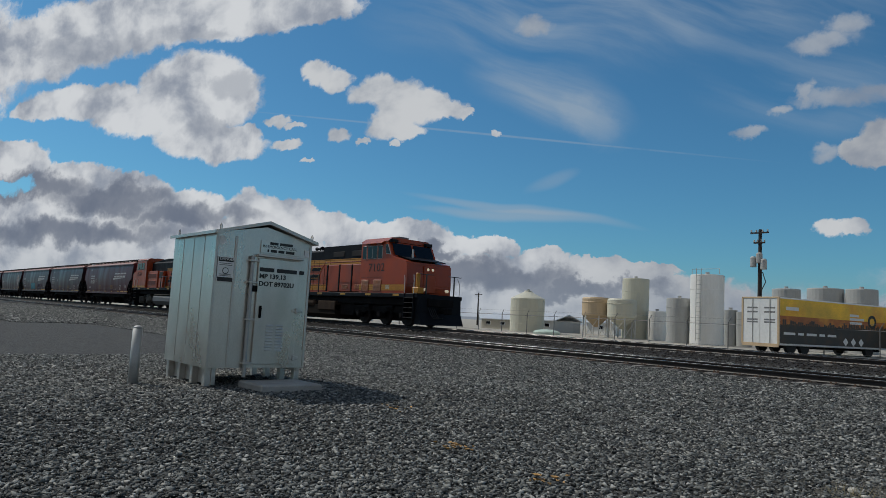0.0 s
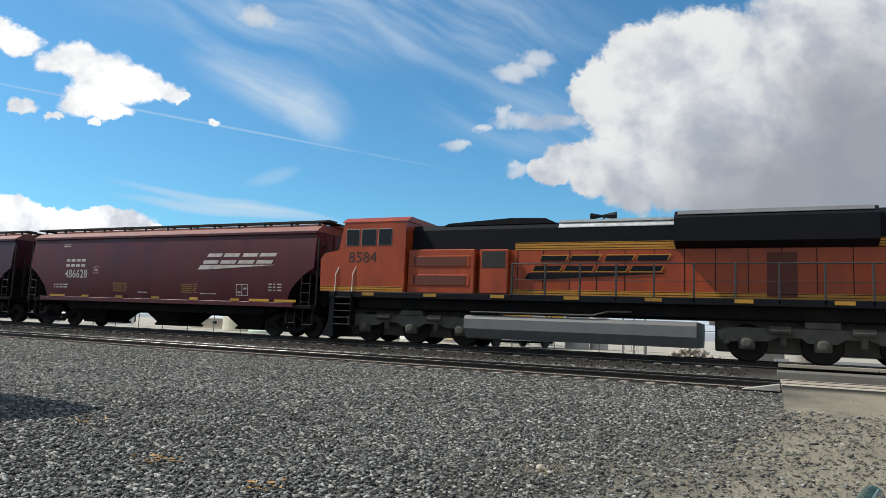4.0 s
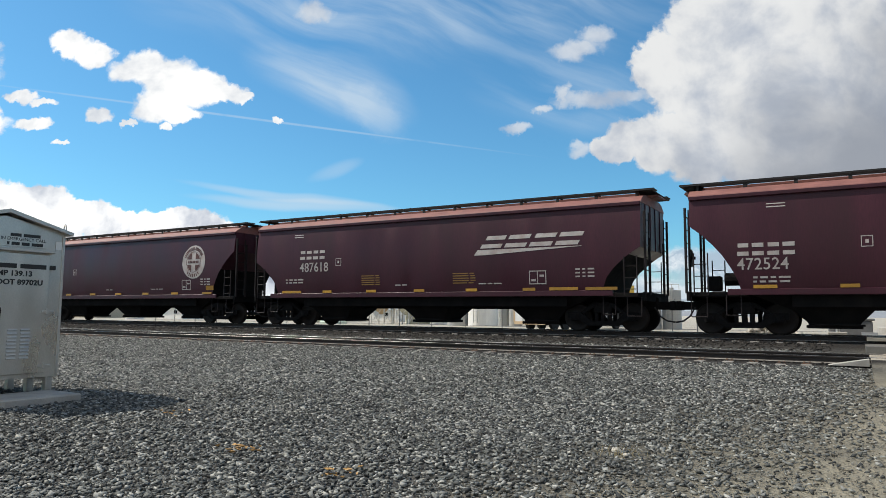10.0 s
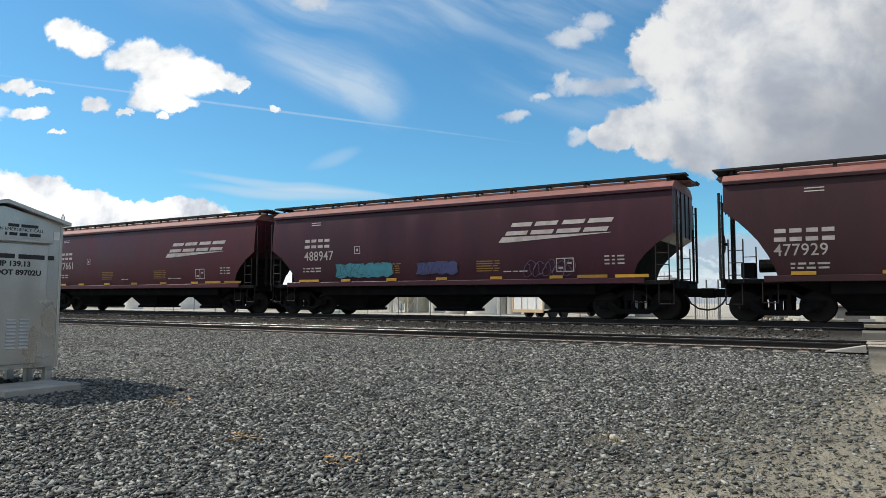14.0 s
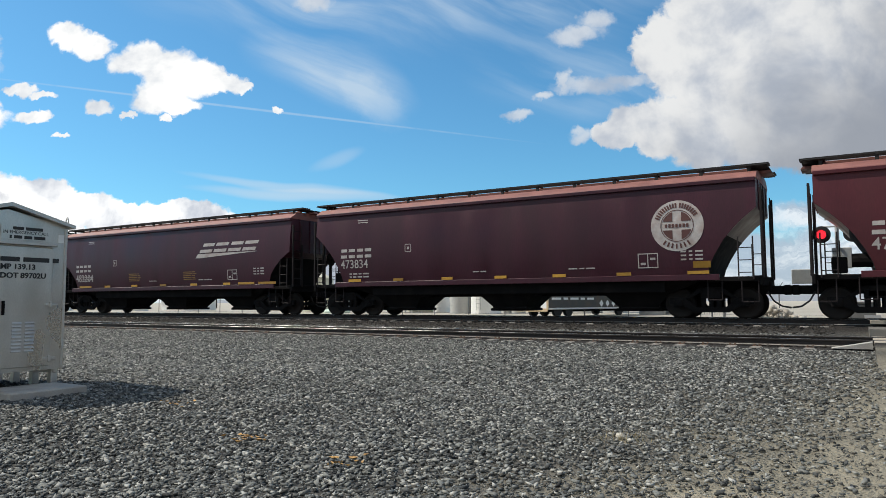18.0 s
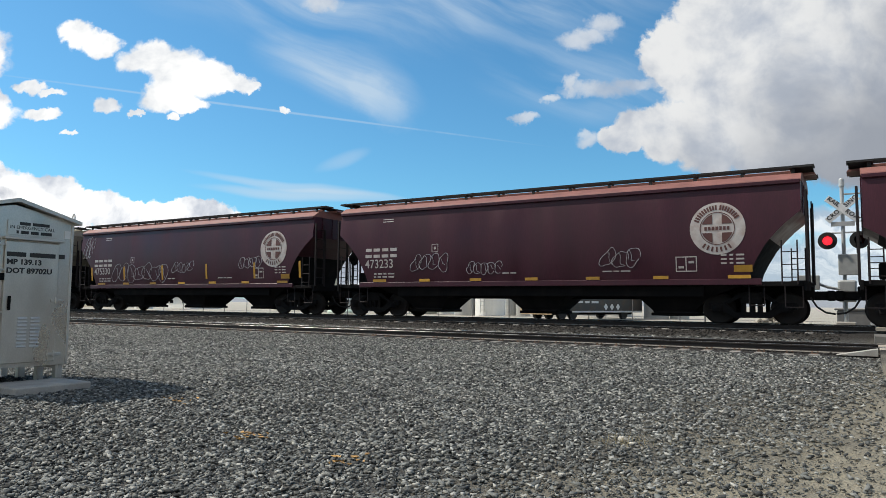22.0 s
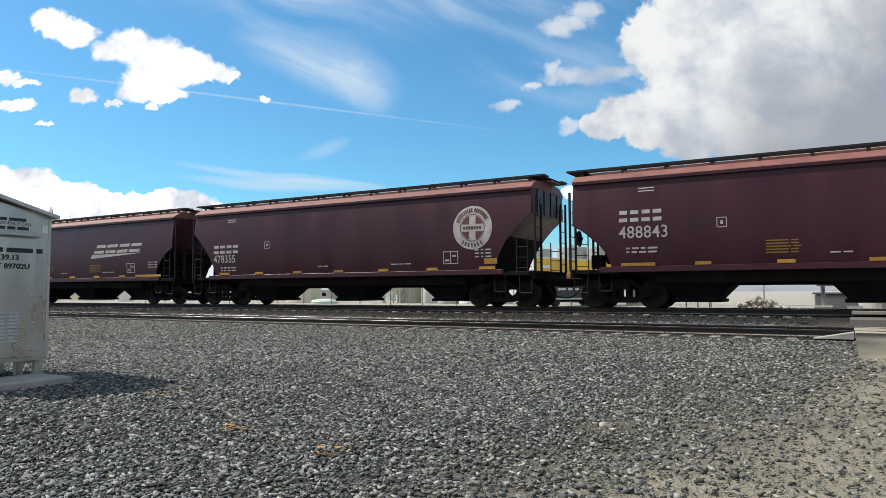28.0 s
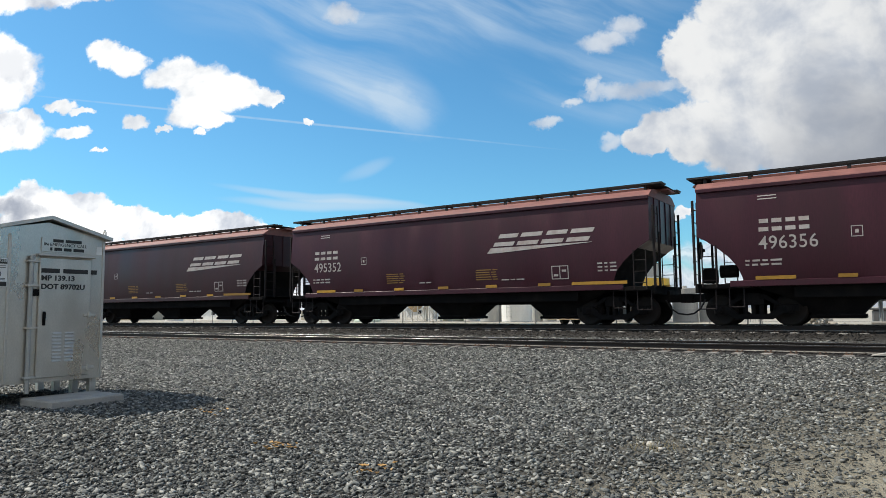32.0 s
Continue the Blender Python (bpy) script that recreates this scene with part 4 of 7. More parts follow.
    rod(bm, (0, 0, -0.2), (0, 0, 0.84), 0.075, 12)
    lathe(bm, [(0.075, 0.84), (0.06, 0.87), (0.02, 0.885)], "z", 12)
    solid("bollard", bm, M["post"], "grey galvanised steel bollard beside the hut", "bollard", pose(-11.15, 3.5, -1.26), smooth=True)


HUT_TURN = 0.0
build_hut()

# ---- train ----
def wheelset_mesh(radius=0.457):
    bm = bmesh.new()
    rod(bm, (0, -0.95, 0), (0, 0.95, 0), 0.075, 10)
    for s in (-1, 1):
        lathe(bm, [(0.10, s * 0.84), (0.13, s * 0.82), (radius * 0.78, s * 0.80), (radius * 0.86, s * 0.815), (radius, s * 0.815),
                   (radius, s * 0.71), (radius + 0.025, s * 0.69), (radius + 0.02, s * 0.675), (radius * 0.8, s * 0.70), (0.11, s * 0.68)], "y", 28)
    return mesh_of(bm, "wheelset", M["wheel"], True)


WHEELSET = wheelset_mesh()


def build_freight_truck(parent, x):
    bm = bmesh.new()
    for s in (-1, 1):
        y0, y1 = (s * 1.08, s * 0.94) if s < 0 else (0.94, 1.08)
        prism(bm, [(-1.20, 0.62), (-0.75, 0.62), (-0.42, 0.34), (0.42, 0.34), (0.75, 0.62), (1.20, 0.62), (1.20, 0.44), (0.85, 0.40),
                   (0.50, 0.18), (-0.50, 0.18), (-0.85, 0.40), (-1.20, 0.44)], y0, y1)
        prism(bm, [(-0.75, 0.62), (-0.62, 0.60), (-0.28, 0.80), (0.28, 0.80), (0.62, 0.60), (0.75, 0.62), (0.33, 0.92), (-0.33, 0.92)], y0, y1)
        for k in (-0.22, 0, 0.22):
            rod(bm, (k, s * 1.01, 0.34), (k, s * 1.01, 0.62), 0.07, 8)
        soft_box(bm, -0.30, 0.30, min(y0, y1) - 0.02, max(y0, y1) + 0.02, 0.60, 0.80, 0.02)
        for k in (-0.95, 0.95):
            soft_box(bm, k - 0.15, k + 0.15, min(y0, y1) - 0.03, max(y0, y1) + 0.03, 0.33, 0.60, 0.03)
            lathe(bm, [(0.10, s * 1.09), (0.10, s * 1.14), (0.05, s * 1.16)], "y", 10, (k, 0, 0.457))
    soft_box(bm, -0.22, 0.22, -1.1, 1.1, 0.62, 0.95, 0.03)
    truck = part("truck", bm, M["grime"], parent, "grimy cast freight truck", at=pose(x, 0, 0))
    for k in (-0.95, 0.95):
        part("wheelset", WHEELSET, None, truck, at=pose(k, 0, 0.457))
    return truck


def side_y(z):
    """Half width of a car's bulging side at the height z."""
    return 1.60 - 0.115 * ((z - 2.62) / 1.42) ** 2


def bulged_body(car, slope, eave, mat):
    """Barrel-sided tub with hollow sloping ends; slope runs from the upper end down to the sill."""
    levels = sorted({z for x, z in slope} | {eave} | set(np.linspace(slope[-1][1], eave, 11).round(3)))
    zs, xs = [z for x, z in slope[::-1]], [x for x, z in slope[::-1]]
    reach = [float(np.interp(z, zs, xs)) for z in levels]
    bm = bmesh.new()
    for e in (-1, 1):
        rows = [[bm.verts.new((k * x, e * side_y(z), z)) for k in (-1, -0.33, 0.33, 1)] for x, z in zip(reach, levels)]
        for a, b in zip(rows, rows[1:]):
            for k in range(3):
                bm.faces.new((a[k], a[k + 1], b[k + 1], b[k]))
    part("body", bm, mat, car, smooth=True)
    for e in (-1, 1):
        # below 2.45 m the end sheet is coloured dark to stand for shade
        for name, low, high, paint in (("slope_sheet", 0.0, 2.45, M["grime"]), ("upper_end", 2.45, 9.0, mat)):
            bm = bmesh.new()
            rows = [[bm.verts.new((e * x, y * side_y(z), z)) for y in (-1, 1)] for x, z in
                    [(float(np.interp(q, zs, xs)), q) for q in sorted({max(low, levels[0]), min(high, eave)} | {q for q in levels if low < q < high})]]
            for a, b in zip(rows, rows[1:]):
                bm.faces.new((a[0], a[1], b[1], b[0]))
            part(name, bm, paint, car, "grimy slope sheet coloured dark for the shade under the car end" if low == 0 else "")
    bm = bmesh.new()
    prism(bm, [(-reach[0], levels[0]), (reach[0], levels[0]), (reach[0], levels[0] + 0.004), (-reach[0], levels[0] + 0.004)], -side_y(levels[0]), side_y(levels[0]))
    part("floor_sheet", bm, M["grime"], car)


def build_hopper(kind, paint, roof_paint, label):
    """kind a: shorter car with round cut-outs low at the ends; b: hollow slopes that begin high; d: as a, but longer; c: grey car with ribs."""
    car = thing("hopper_car", label, "railway car", group="hopper cars of the train")
    half, foot, slope_z, eave = {"a": (7.93, 6.69, 2.70, 4.11), "b": (8.34, 6.94, 3.28, 4.11), "d": (8.34, 7.10, 2.70, 4.11), "c": (8.34, 6.90, 3.0, 4.11)}[kind]
    end = half + 0.04
    wide = 1.58
    sill = 1.30
    # body: long prism with sloping, slightly hollow end sheets
    if kind == "b":
        right = [(half, 3.24), (half - 0.40, 2.90), (half - 0.66, 2.63), (half - 0.92, 2.32), (half - 1.17, 1.90), (half - 1.33, 1.56), (half - 1.40, sill)]
    elif kind in "ad":
        right = [(half, 2.68), (half - 0.26, 2.53), (half - 0.52, 2.34), (half - 0.86, 2.04), (half - 1.10, 1.74), (half - 1.22, 1.42), (half - 1.24, sill)]
    else:
        right = [(half, slope_z), (half - (half - foot) * 0.42, sill + (slope_z - sill) * 0.56), (half - (half - foot) * 0.80, sill + (slope_z - sill) * 0.22), (foot - 0.12, sill)]
    bulged_body(car, right, eave, M[paint])
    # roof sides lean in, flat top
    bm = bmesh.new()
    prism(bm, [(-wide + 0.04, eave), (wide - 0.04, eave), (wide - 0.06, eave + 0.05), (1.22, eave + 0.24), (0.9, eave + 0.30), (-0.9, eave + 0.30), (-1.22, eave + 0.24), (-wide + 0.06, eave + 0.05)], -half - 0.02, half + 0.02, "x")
    # roof colour is paler than the sides, with sunlight put into it
    part("roof", bm, M[roof_paint], car, "weathered sloping roof in a paler, sunlit colour")
    bm = bmesh.new()
    soft_box(bm, -half, half, -wide + 0.01, -wide + 0.12, eave - 0.09, eave + 0.02, 0.012)
    soft_box(bm, -half, half, wide - 0.12, wide - 0.01, eave - 0.09, eave + 0.02, 0.012)
    part("eave_rail", bm, M[paint], car)
    # running boards on brackets
    for s in (-1, 1):
        bm = bmesh.new()
        for y in (0.72, 0.86, 1.00, 1.14):
            box(bm, -end - 0.30, end + 0.30, s * y - 0.025, s * y + 0.025, eave + 0.43, eave + 0.48)
        board = part("running_board", bm, M["grate"], car, "dark steel roof walkway")
        for k in range(13):
            bm = bmesh.new()
            x = -half + 0.2 + k * (2 * half - 0.4) / 12
            box(bm, x - 0.025, x + 0.025, min(s * 0.68, s * 1.18), max(s * 0.68, s * 1.18), eave + 0.395, eave + 0.43)
            box(bm, x - 0.05, x + 0.05, s * 1.12 - 0.02, s * 1.12 + 0.02, eave + 0.20, eave + 0.40)
            part("bracket", bm, M["grate"], board)
    for s in (-1, 1):
        bm = bmesh.new()
        soft_box(bm, *sorted((s * (end - 0.35), s * (end + 0.26))), -1.25, 1.25, eave + 0.40, eave + 0.428, 0.008)
        part("end_walkway", bm, M["grate"], car, "dark crosswise walkway plate")
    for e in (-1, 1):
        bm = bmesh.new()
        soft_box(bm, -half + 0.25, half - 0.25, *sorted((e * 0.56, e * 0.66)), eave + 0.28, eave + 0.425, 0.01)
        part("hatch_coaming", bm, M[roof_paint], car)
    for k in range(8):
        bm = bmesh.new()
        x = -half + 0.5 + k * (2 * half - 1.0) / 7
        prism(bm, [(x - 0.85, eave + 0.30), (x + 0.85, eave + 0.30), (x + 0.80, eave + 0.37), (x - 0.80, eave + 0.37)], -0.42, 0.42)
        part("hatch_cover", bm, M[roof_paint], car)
    # side sills
    for s in (-1, 1):
        bm = bmesh.new()
        soft_box(bm, -foot - 0.35, foot + 0.35, s * wide - 0.05 if s > 0 else -wide - 0.03, wide + 0.03 if s > 0 else -wide + 0.05, sill - 0.16, sill + 0.02, 0.012)
        part("side_sill", bm, M[paint] if kind != "c" else M["cement_grey"], car)
    # black sheets added to fill in the dark space below the sills
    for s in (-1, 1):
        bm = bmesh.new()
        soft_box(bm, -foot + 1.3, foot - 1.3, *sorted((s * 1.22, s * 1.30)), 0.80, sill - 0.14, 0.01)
        part("under_panel", bm, M["grime"], car, "added black sheet filling the dark space under the side sill")
    # bays
    for cx in (-0.555 * half, 0.0, 0.555 * half):
        bm = bmesh.new()
        rings = []
        for z, long, deep in ((sill - 0.15, 2.05, 1.25), (0.72, 1.00, 0.92), (0.36, 0.66, 0.68), (0.22, 0.60, 0.66)):
            rings.append([bm.verts.new((cx + p * long, q * deep, z)) for p, q in ((-1, -1), (1, -1), (1, 1), (-1, 1))])
        for a, b in zip(rings, rings[1:]):
            for k in range(4):
                bm.faces.new((a[k], a[(k + 1) % 4], b[(k + 1) % 4], b[k]))
        bm.faces.new(rings[0]), bm.faces.new(rings[-1])
        bay = part("hopper_bay", bm, M["grime"] if kind != "c" else M["shaded_grey_grime"], car, "grimy discharge bay, coloured dark for shade")
        bm = bmesh.new()
        soft_box(bm, cx - 0.70, cx + 0.70, -0.76, 0.76, 0.20, 0.30, 0.02)
        rod(bm, (cx - 0.5, -0.84, 0.30), (cx + 0.75, -0.84, 0.30), 0.03)
        part("outlet_gate", bm, M["grime"], bay)
    bm = bmesh.new()
    soft_box(bm, -end - 0.15, end + 0.15, -0.20, 0.20, 0.72, 1.12, 0.03)
    part("centre_sill", bm, M["grime"], car)
    # ends
    for s in (-1, 1):
        ex = s * (end + 0.08)
        bm = bmesh.new()
        soft_box(bm, min(s * (foot - 0.2), ex), max(s * (foot - 0.2), ex), -1.45, 1.45, 1.10, 1.24, 0.015)
        soft_box(bm, min(ex, ex - s * 0.10), max(ex, ex - s * 0.10), -1.55, 1.55, 0.98, 1.26, 0.015)
        part("end_platform", bm, M["grime"], car)
        low = right[0][1] + 0.02
        bm = bmesh.new()
        bm.free()
        for y in (-0.95, -0.32, 0.32, 0.95):
            bm = bmesh.new()
            soft_box(bm, min(s * half, s * (half + 0.03)), max(s * half, s * (half + 0.03)), y - 0.04, y + 0.04, low - 0.05, eave, 0.01)
            part("end_stiffener", bm, M[paint], car)
        for y in (-1.50, 1.50, -0.95, 0.95):
            bm = bmesh.new()
            outer = abs(y) > 1.2
            soft_box(bm, ex - 0.035, ex + 0.035, y - 0.04, y + 0.04, 1.2, (eave - 0.30) if outer else (slope_z + 0.3), 0.01)
            part("end_post", bm, M["steel_dark"], car)
        for y0, y1 in ((-1.50, -1.02), (1.02, 1.50)):
            bm = bmesh.new()
            for z in np.arange(1.55, eave - 0.3, 0.40):
                rod(bm, (ex, y0, z), (ex, y1, z), 0.016)
            inner = y1 if y1 < 0 else y0
            rod(bm, (ex, inner, 1.3), (ex, inner, eave - 0.3), 0.02)
            part("end_ladder", bm, M["steel_dark"], car, "dark steel end ladder")
        lx = s * (half - 0.12)
        for y in (-wide - 0.02, wide + 0.02):
            bm = bmesh.new()
            x0, x1 = lx, lx - s * 0.40
            top = 2.4
            for z in np.arange(1.35, top, 0.36):
                rod(bm, (x0, y, z), (x1, y, z), 0.014)
            rod(bm, (x0, y, 1.15), (x0, y, top), 0.022)
            rod(bm, (x1, y, 1.15), (x1, y, top), 0.022)
            part("side_ladder", bm, M["steel_dark"], car)
        bm = bmesh.new()
        pipe(bm, [(s * foot, -1.5, 1.15), (s * foot, -1.5, 0.55), (s * (foot + 0.4), -1.5, 0.55), (s * (foot + 0.4), -1.5, 1.15)], 0.018)
        part("stirrup_step", bm, M["steel_dark"], car)
        bm = bmesh.new()
        pipe(bm, [(s * (end - 0.05), -1.5, 1.1), (s * (end - 0.05), -1.5, 0.5), (s * (end - 0.5), -1.5, 0.5), (s * (end - 0.5), -1.5, 1.1)], 0.018)
        part("stirrup_step", bm, M["steel_dark"], car)
        bm = bmesh.new()
        soft_box(bm, min(s * half, s * (half + 0.70)), max(s * half, s * (half + 0.70)), -0.13, 0.13, 0.72, 0.98, 0.04)
        soft_box(bm, min(s * (half + 0.50), s * (half + 0.75)), max(s * (half + 0.50), s * (half + 0.75)), -0.22, 0.22, 0.70, 1.0, 0.05)
        part("coupler", bm, M["grime"], car, "dark knuckle coupler")
        bm = bmesh.new()
        pipe(bm, [(s * (half + 0.10), -0.35, 0.80), (s * (half + 0.26), -0.36, 0.52), (s * (half + 0.48), -0.30, 0.36), (s * (half + 0.72), -0.22, 0.32)], 0.028)
        part("air_hose", bm, M["dark_gap"], car)
        build_freight_truck(car, s * (half - 1.40))
    bm = bmesh.new()
    lathe(bm, [(0.28, -0.012), (0.28, 0.012)], "x", 20, (-half - 0.16, -0.45, 2.35))
    rod(bm, (-half - 0.04, -0.45, 2.35), (-half - 0.18, -0.45, 2.35), 0.05)
    part("brake_wheel", bm, M["steel_dark"], car, "round hand brake wheel")
    bm = bmesh.new()
    rod(bm, (-7.5, -0.55, 1.65), (-7.0, -0.55, 1.65), 0.20, 12)
    soft_box(bm, -8.0, -7.6, -0.75, -0.35, 1.3, 1.75, 0.03)
    part("brake_cylinder", bm, M["grime"], car)
    # lights marks along the sill
    count = 7
    for k in range(count):
        x = -foot + 0.35 + k * (2 * foot - 0.9) / (count - 1)
        bm = bmesh.new()
        box(bm, x, x + (0.46 if 0 < k < count - 1 else 1.05 if kind in 'ad' else 0.62), -wide - 0.038, -wide - 0.03, sill + 0.03, sill + 0.13)
        part("reflector", bm, M["reflector"], car)
    if kind == "c":
        for x in (-5.1, -1.57, 1.95, 5.5):
            bm = bmesh.new()
            box(bm, x - 0.007, x + 0.007, -wide - 0.006, -wide, 1.60, 3.55)
            wrap_side(bm)
            part("weld_seam", bm, M["grime"], car)
        bm = bmesh.new()
        soft_box(bm, -half, half, -wide - 0.06, -wide + 0.02, eave - 0.42, eave - 0.34, 0.01)
        part("side_rail", bm, M["roof_grey"], car)
    return car


def wrap_side(bm):
    """Bends flat marks, laid at 1.58 m, on to the bulging side of a car."""
    bmesh.ops.subdivide_edges(bm, edges=[e for e in bm.edges if abs(e.verts[0].co.z - e.verts[1].co.z) > 0.5], cuts=4)
    for v in bm.verts:
        v.co.y -= side_y(v.co.z) - 1.58


def block_shape(bm, k, x, z, w, h, lean, y, thick=0.006):
    """One plain leaning block of an emblem, split by a slit, standing on a face towards -y."""
    for lo, hi, a, b in ((0.0, 0.33, 0.0, 0.93), (0.67, 1.0, 0.0 if k % 2 else 0.06, 0.93)):
        prism(bm, [(x + p * w + lean * h * q, z + h * q) for p, q in ((a, lo), (b, lo), (b, hi), (a, hi))], y - thick, y)


def italic_mark(car, x0, x1, z0, z1, y, mat, name="emblem", edge=None):
    """Leaning block emblem with a long tapering stroke beneath, as plain shapes."""
    h = z1 - z0
    b0, bh, lean = z0 + h * 0.36, h * 0.64, 0.55
    w = (x1 - x0 - lean * bh - 0.05 * (x1 - x0)) / 4.25
    bend = wrap_side if edge is None else (lambda bm: None)
    for k in range(4):
        a = x0 + 0.05 * (x1 - x0) + k * w * 1.08
        bm = bmesh.new()
        block_shape(bm, k, a, b0, w, bh, lean, y)
        bend(bm)
        part(name, bm, mat, car)
        if edge:
            bm = bmesh.new()
            block_shape(bm, k, a - 0.035, b0 - 0.035, w + 0.06, bh + 0.07, lean, y + 0.004)
            part("emblem_edge", bm, edge, car)
    bm = bmesh.new()
    prism(bm, [(x0 - 0.05 * w, z0), (x0 + 0.45 * w, z0), (x1 - 0.2 * w, b0 - h * 0.09), (x1 - 0.2 * w, b0 - h * 0.07), (x0 + 0.12 * w, b0 - h * 0.08)], y - 0.007, y)
    bend(bm)
    part("emblem_stroke", bm, mat, car)


def ring_emblem(car, cx, cz, r, y):
    """Round white emblem with a cross, as plain shapes."""
    bm = bmesh.new()
    lathe(bm, [(r, 0.008), (r, 0.0), (r * 0.8, 0.0), (r * 0.6, 0.0), (r * 0.4, 0.0), (r * 0.2, 0.0), (r * 0.05, 0.0)], "y", 40, (cx, y - 0.008, cz))
    wrap_side(bm)
    disc = part("emblem_disc", bm, M["logo_white"], car, "round white painted emblem")
    bm = bmesh.new()
    n = 40
    for a, b in ((0.60, 0.63),):
        for k in range(n):
            a0, a1 = k * math.tau / n, (k + 1) * math.tau / n
            bm.faces.new([bm.verts.new((cx + math.cos(t) * r * q, y - 0.016, cz + math.sin(t) * r * q)) for t, q in ((a0, a), (a1, a), (a1, b), (a0, b))])
    # four dark sectors leave a white cross
    for qx in (-1, 1):
        for qz in (-1, 1):
            pts = [(0.17, 0.17), (0.53, 0.17)] + [(0.57 * math.cos(t), 0.57 * math.sin(t)) for t in np.linspace(0.32, 1.25, 6)] + [(0.17, 0.53)]
            bm.faces.new([bm.verts.new((cx + qx * p * r, y - 0.016, cz + qz * s * r)) for p, s in pts])
    for a0, count in ((2.75, 10), (1.42, 8), (-2.2, 7)):
        for k in range(count):
            t = a0 - k * 0.125 if a0 > 0 else a0 + k * 0.20
            c, s = math.cos(t), math.sin(t)
            q = [(0.71, -0.04), (0.90, -0.04), (0.90, 0.03), (0.71, 0.03)]
            bm.faces.new([bm.verts.new((cx + r * (c * p - s * w), y - 0.016, cz + r * (s * p + c * w))) for p, w in q])
    for k in range(7):
        box(bm, cx + r * (-0.46 + k * 0.135), cx + r * (-0.46 + k * 0.135 + 0.09), y - 0.018, y - 0.016, cz - 0.07 * r, cz + 0.07 * r)
    wrap_side(bm)
    tagged(part("emblem_print", bm, M["emblem_dark"], disc), kind="stuff")


M["slate_blue"] = material("slate_blue_spray_paint", (0.055, 0.06, 0.16), 0.6, 0, 0.2)
M["emblem_dark"] = material("dark_emblem_print", (0.09, 0.032, 0.028), 0.6)


def tag_scrawl(car, x0, x1, z0, z1, mat, seed):
    """Sprayed outlines of swelling loops that overlap, with loose tails."""
    rng = random.Random(seed)
    bm = bmesh.new()
    y = -1.588
    high = z1 - z0
    n = max(3, int((x1 - x0) / (0.62 * high)))
    w = (x1 - x0) / n
    for k in range(n):
        cx, cz = x0 + (k + 0.5) * w, (z0 + z1) / 2 + rng.uniform(-0.08, 0.08) * high
        waves = [(j, rng.uniform(0.05, 0.30) / (j - 0.8), rng.uniform(0, math.tau)) for j in (2, 3, 5)]
        pts = []
        for t in np.linspace(0, math.tau * rng.uniform(0.85, 1.05), 22):
            q = 1 + sum(p * math.cos(j * t + f) for j, p, f in waves)
            pts.append((cx + math.cos(t) * 0.58 * w * q + 0.15 * math.sin(t) * high, y, cz + math.sin(t) * 0.46 * high * q))
        pipe(bm, pts, 0.009, 4)
        b0 = rng.uniform(-0.3, 0.1)
        pipe(bm, [(cx + w * (b0 + 0.35 * u + 0.08 * math.sin(7 * u)), y, cz + high * (0.25 - 0.5 * u + 0.12 * math.sin(5 * u + k))) for u in np.linspace(0, 1, 9)], 0.008, 4)
    wrap_side(bm)
    tagged(part("graffiti", bm, mat, car, "spray painted scrawl"), kind="stuff")


def tag_block(car, x0, x1, z0, z1, mat, seed):
    rng = random.Random(seed)
    bm = bmesh.new()
    n = max(3, int((x1 - x0) / 0.42))
    w = (x1 - x0) / n
    for k in range(n):
        a, b = x0 + k * w - 0.05, x0 + (k + 1) * w + 0.05
        pts = [(a, z0 + rng.uniform(0, 0.12)), ((a + b) / 2, z0 - rng.uniform(0, 0.05)), (b, z0 + rng.uniform(0, 0.12)), (b - 0.04, (z0 + z1) / 2), (b, z1 - rng.uniform(0, 0.15)),
               ((a + b) / 2 + 0.05, z1 + rng.uniform(-0.05, 0.05)), (a + 0.03, z1 - rng.uniform(0, 0.15)), (a + 0.08, (z0 + z1) / 2)]
        prism(bm, pts, -1.592 - 0.0012 * k, -1.581)
    wrap_side(bm)
    part("graffiti", bm, mat, car, "coloured spray painted graffiti")
    tag_scrawl(car, x0, x1, z0, z1, M["black_ink"] if mat != M["chalk"] else M["grey_ink"], seed + 1)


def side_letters(words, car, x, z, size, mat):
    """Numerals that lean with the bulging side of a car."""
    ob = new("lettering", text_mesh(words, size, mat, 1.04, 0.002))
    ob.parent = car
    lean = math.degrees(math.atan2(side_y(z + size * 0.6) - side_y(z), size * 0.6))
    ob.matrix_basis = pose(x, -side_y(z) - 0.004, z, 90 + lean, 0, 0) @ Matrix.Diagonal((0.92, 1, 1, 1))


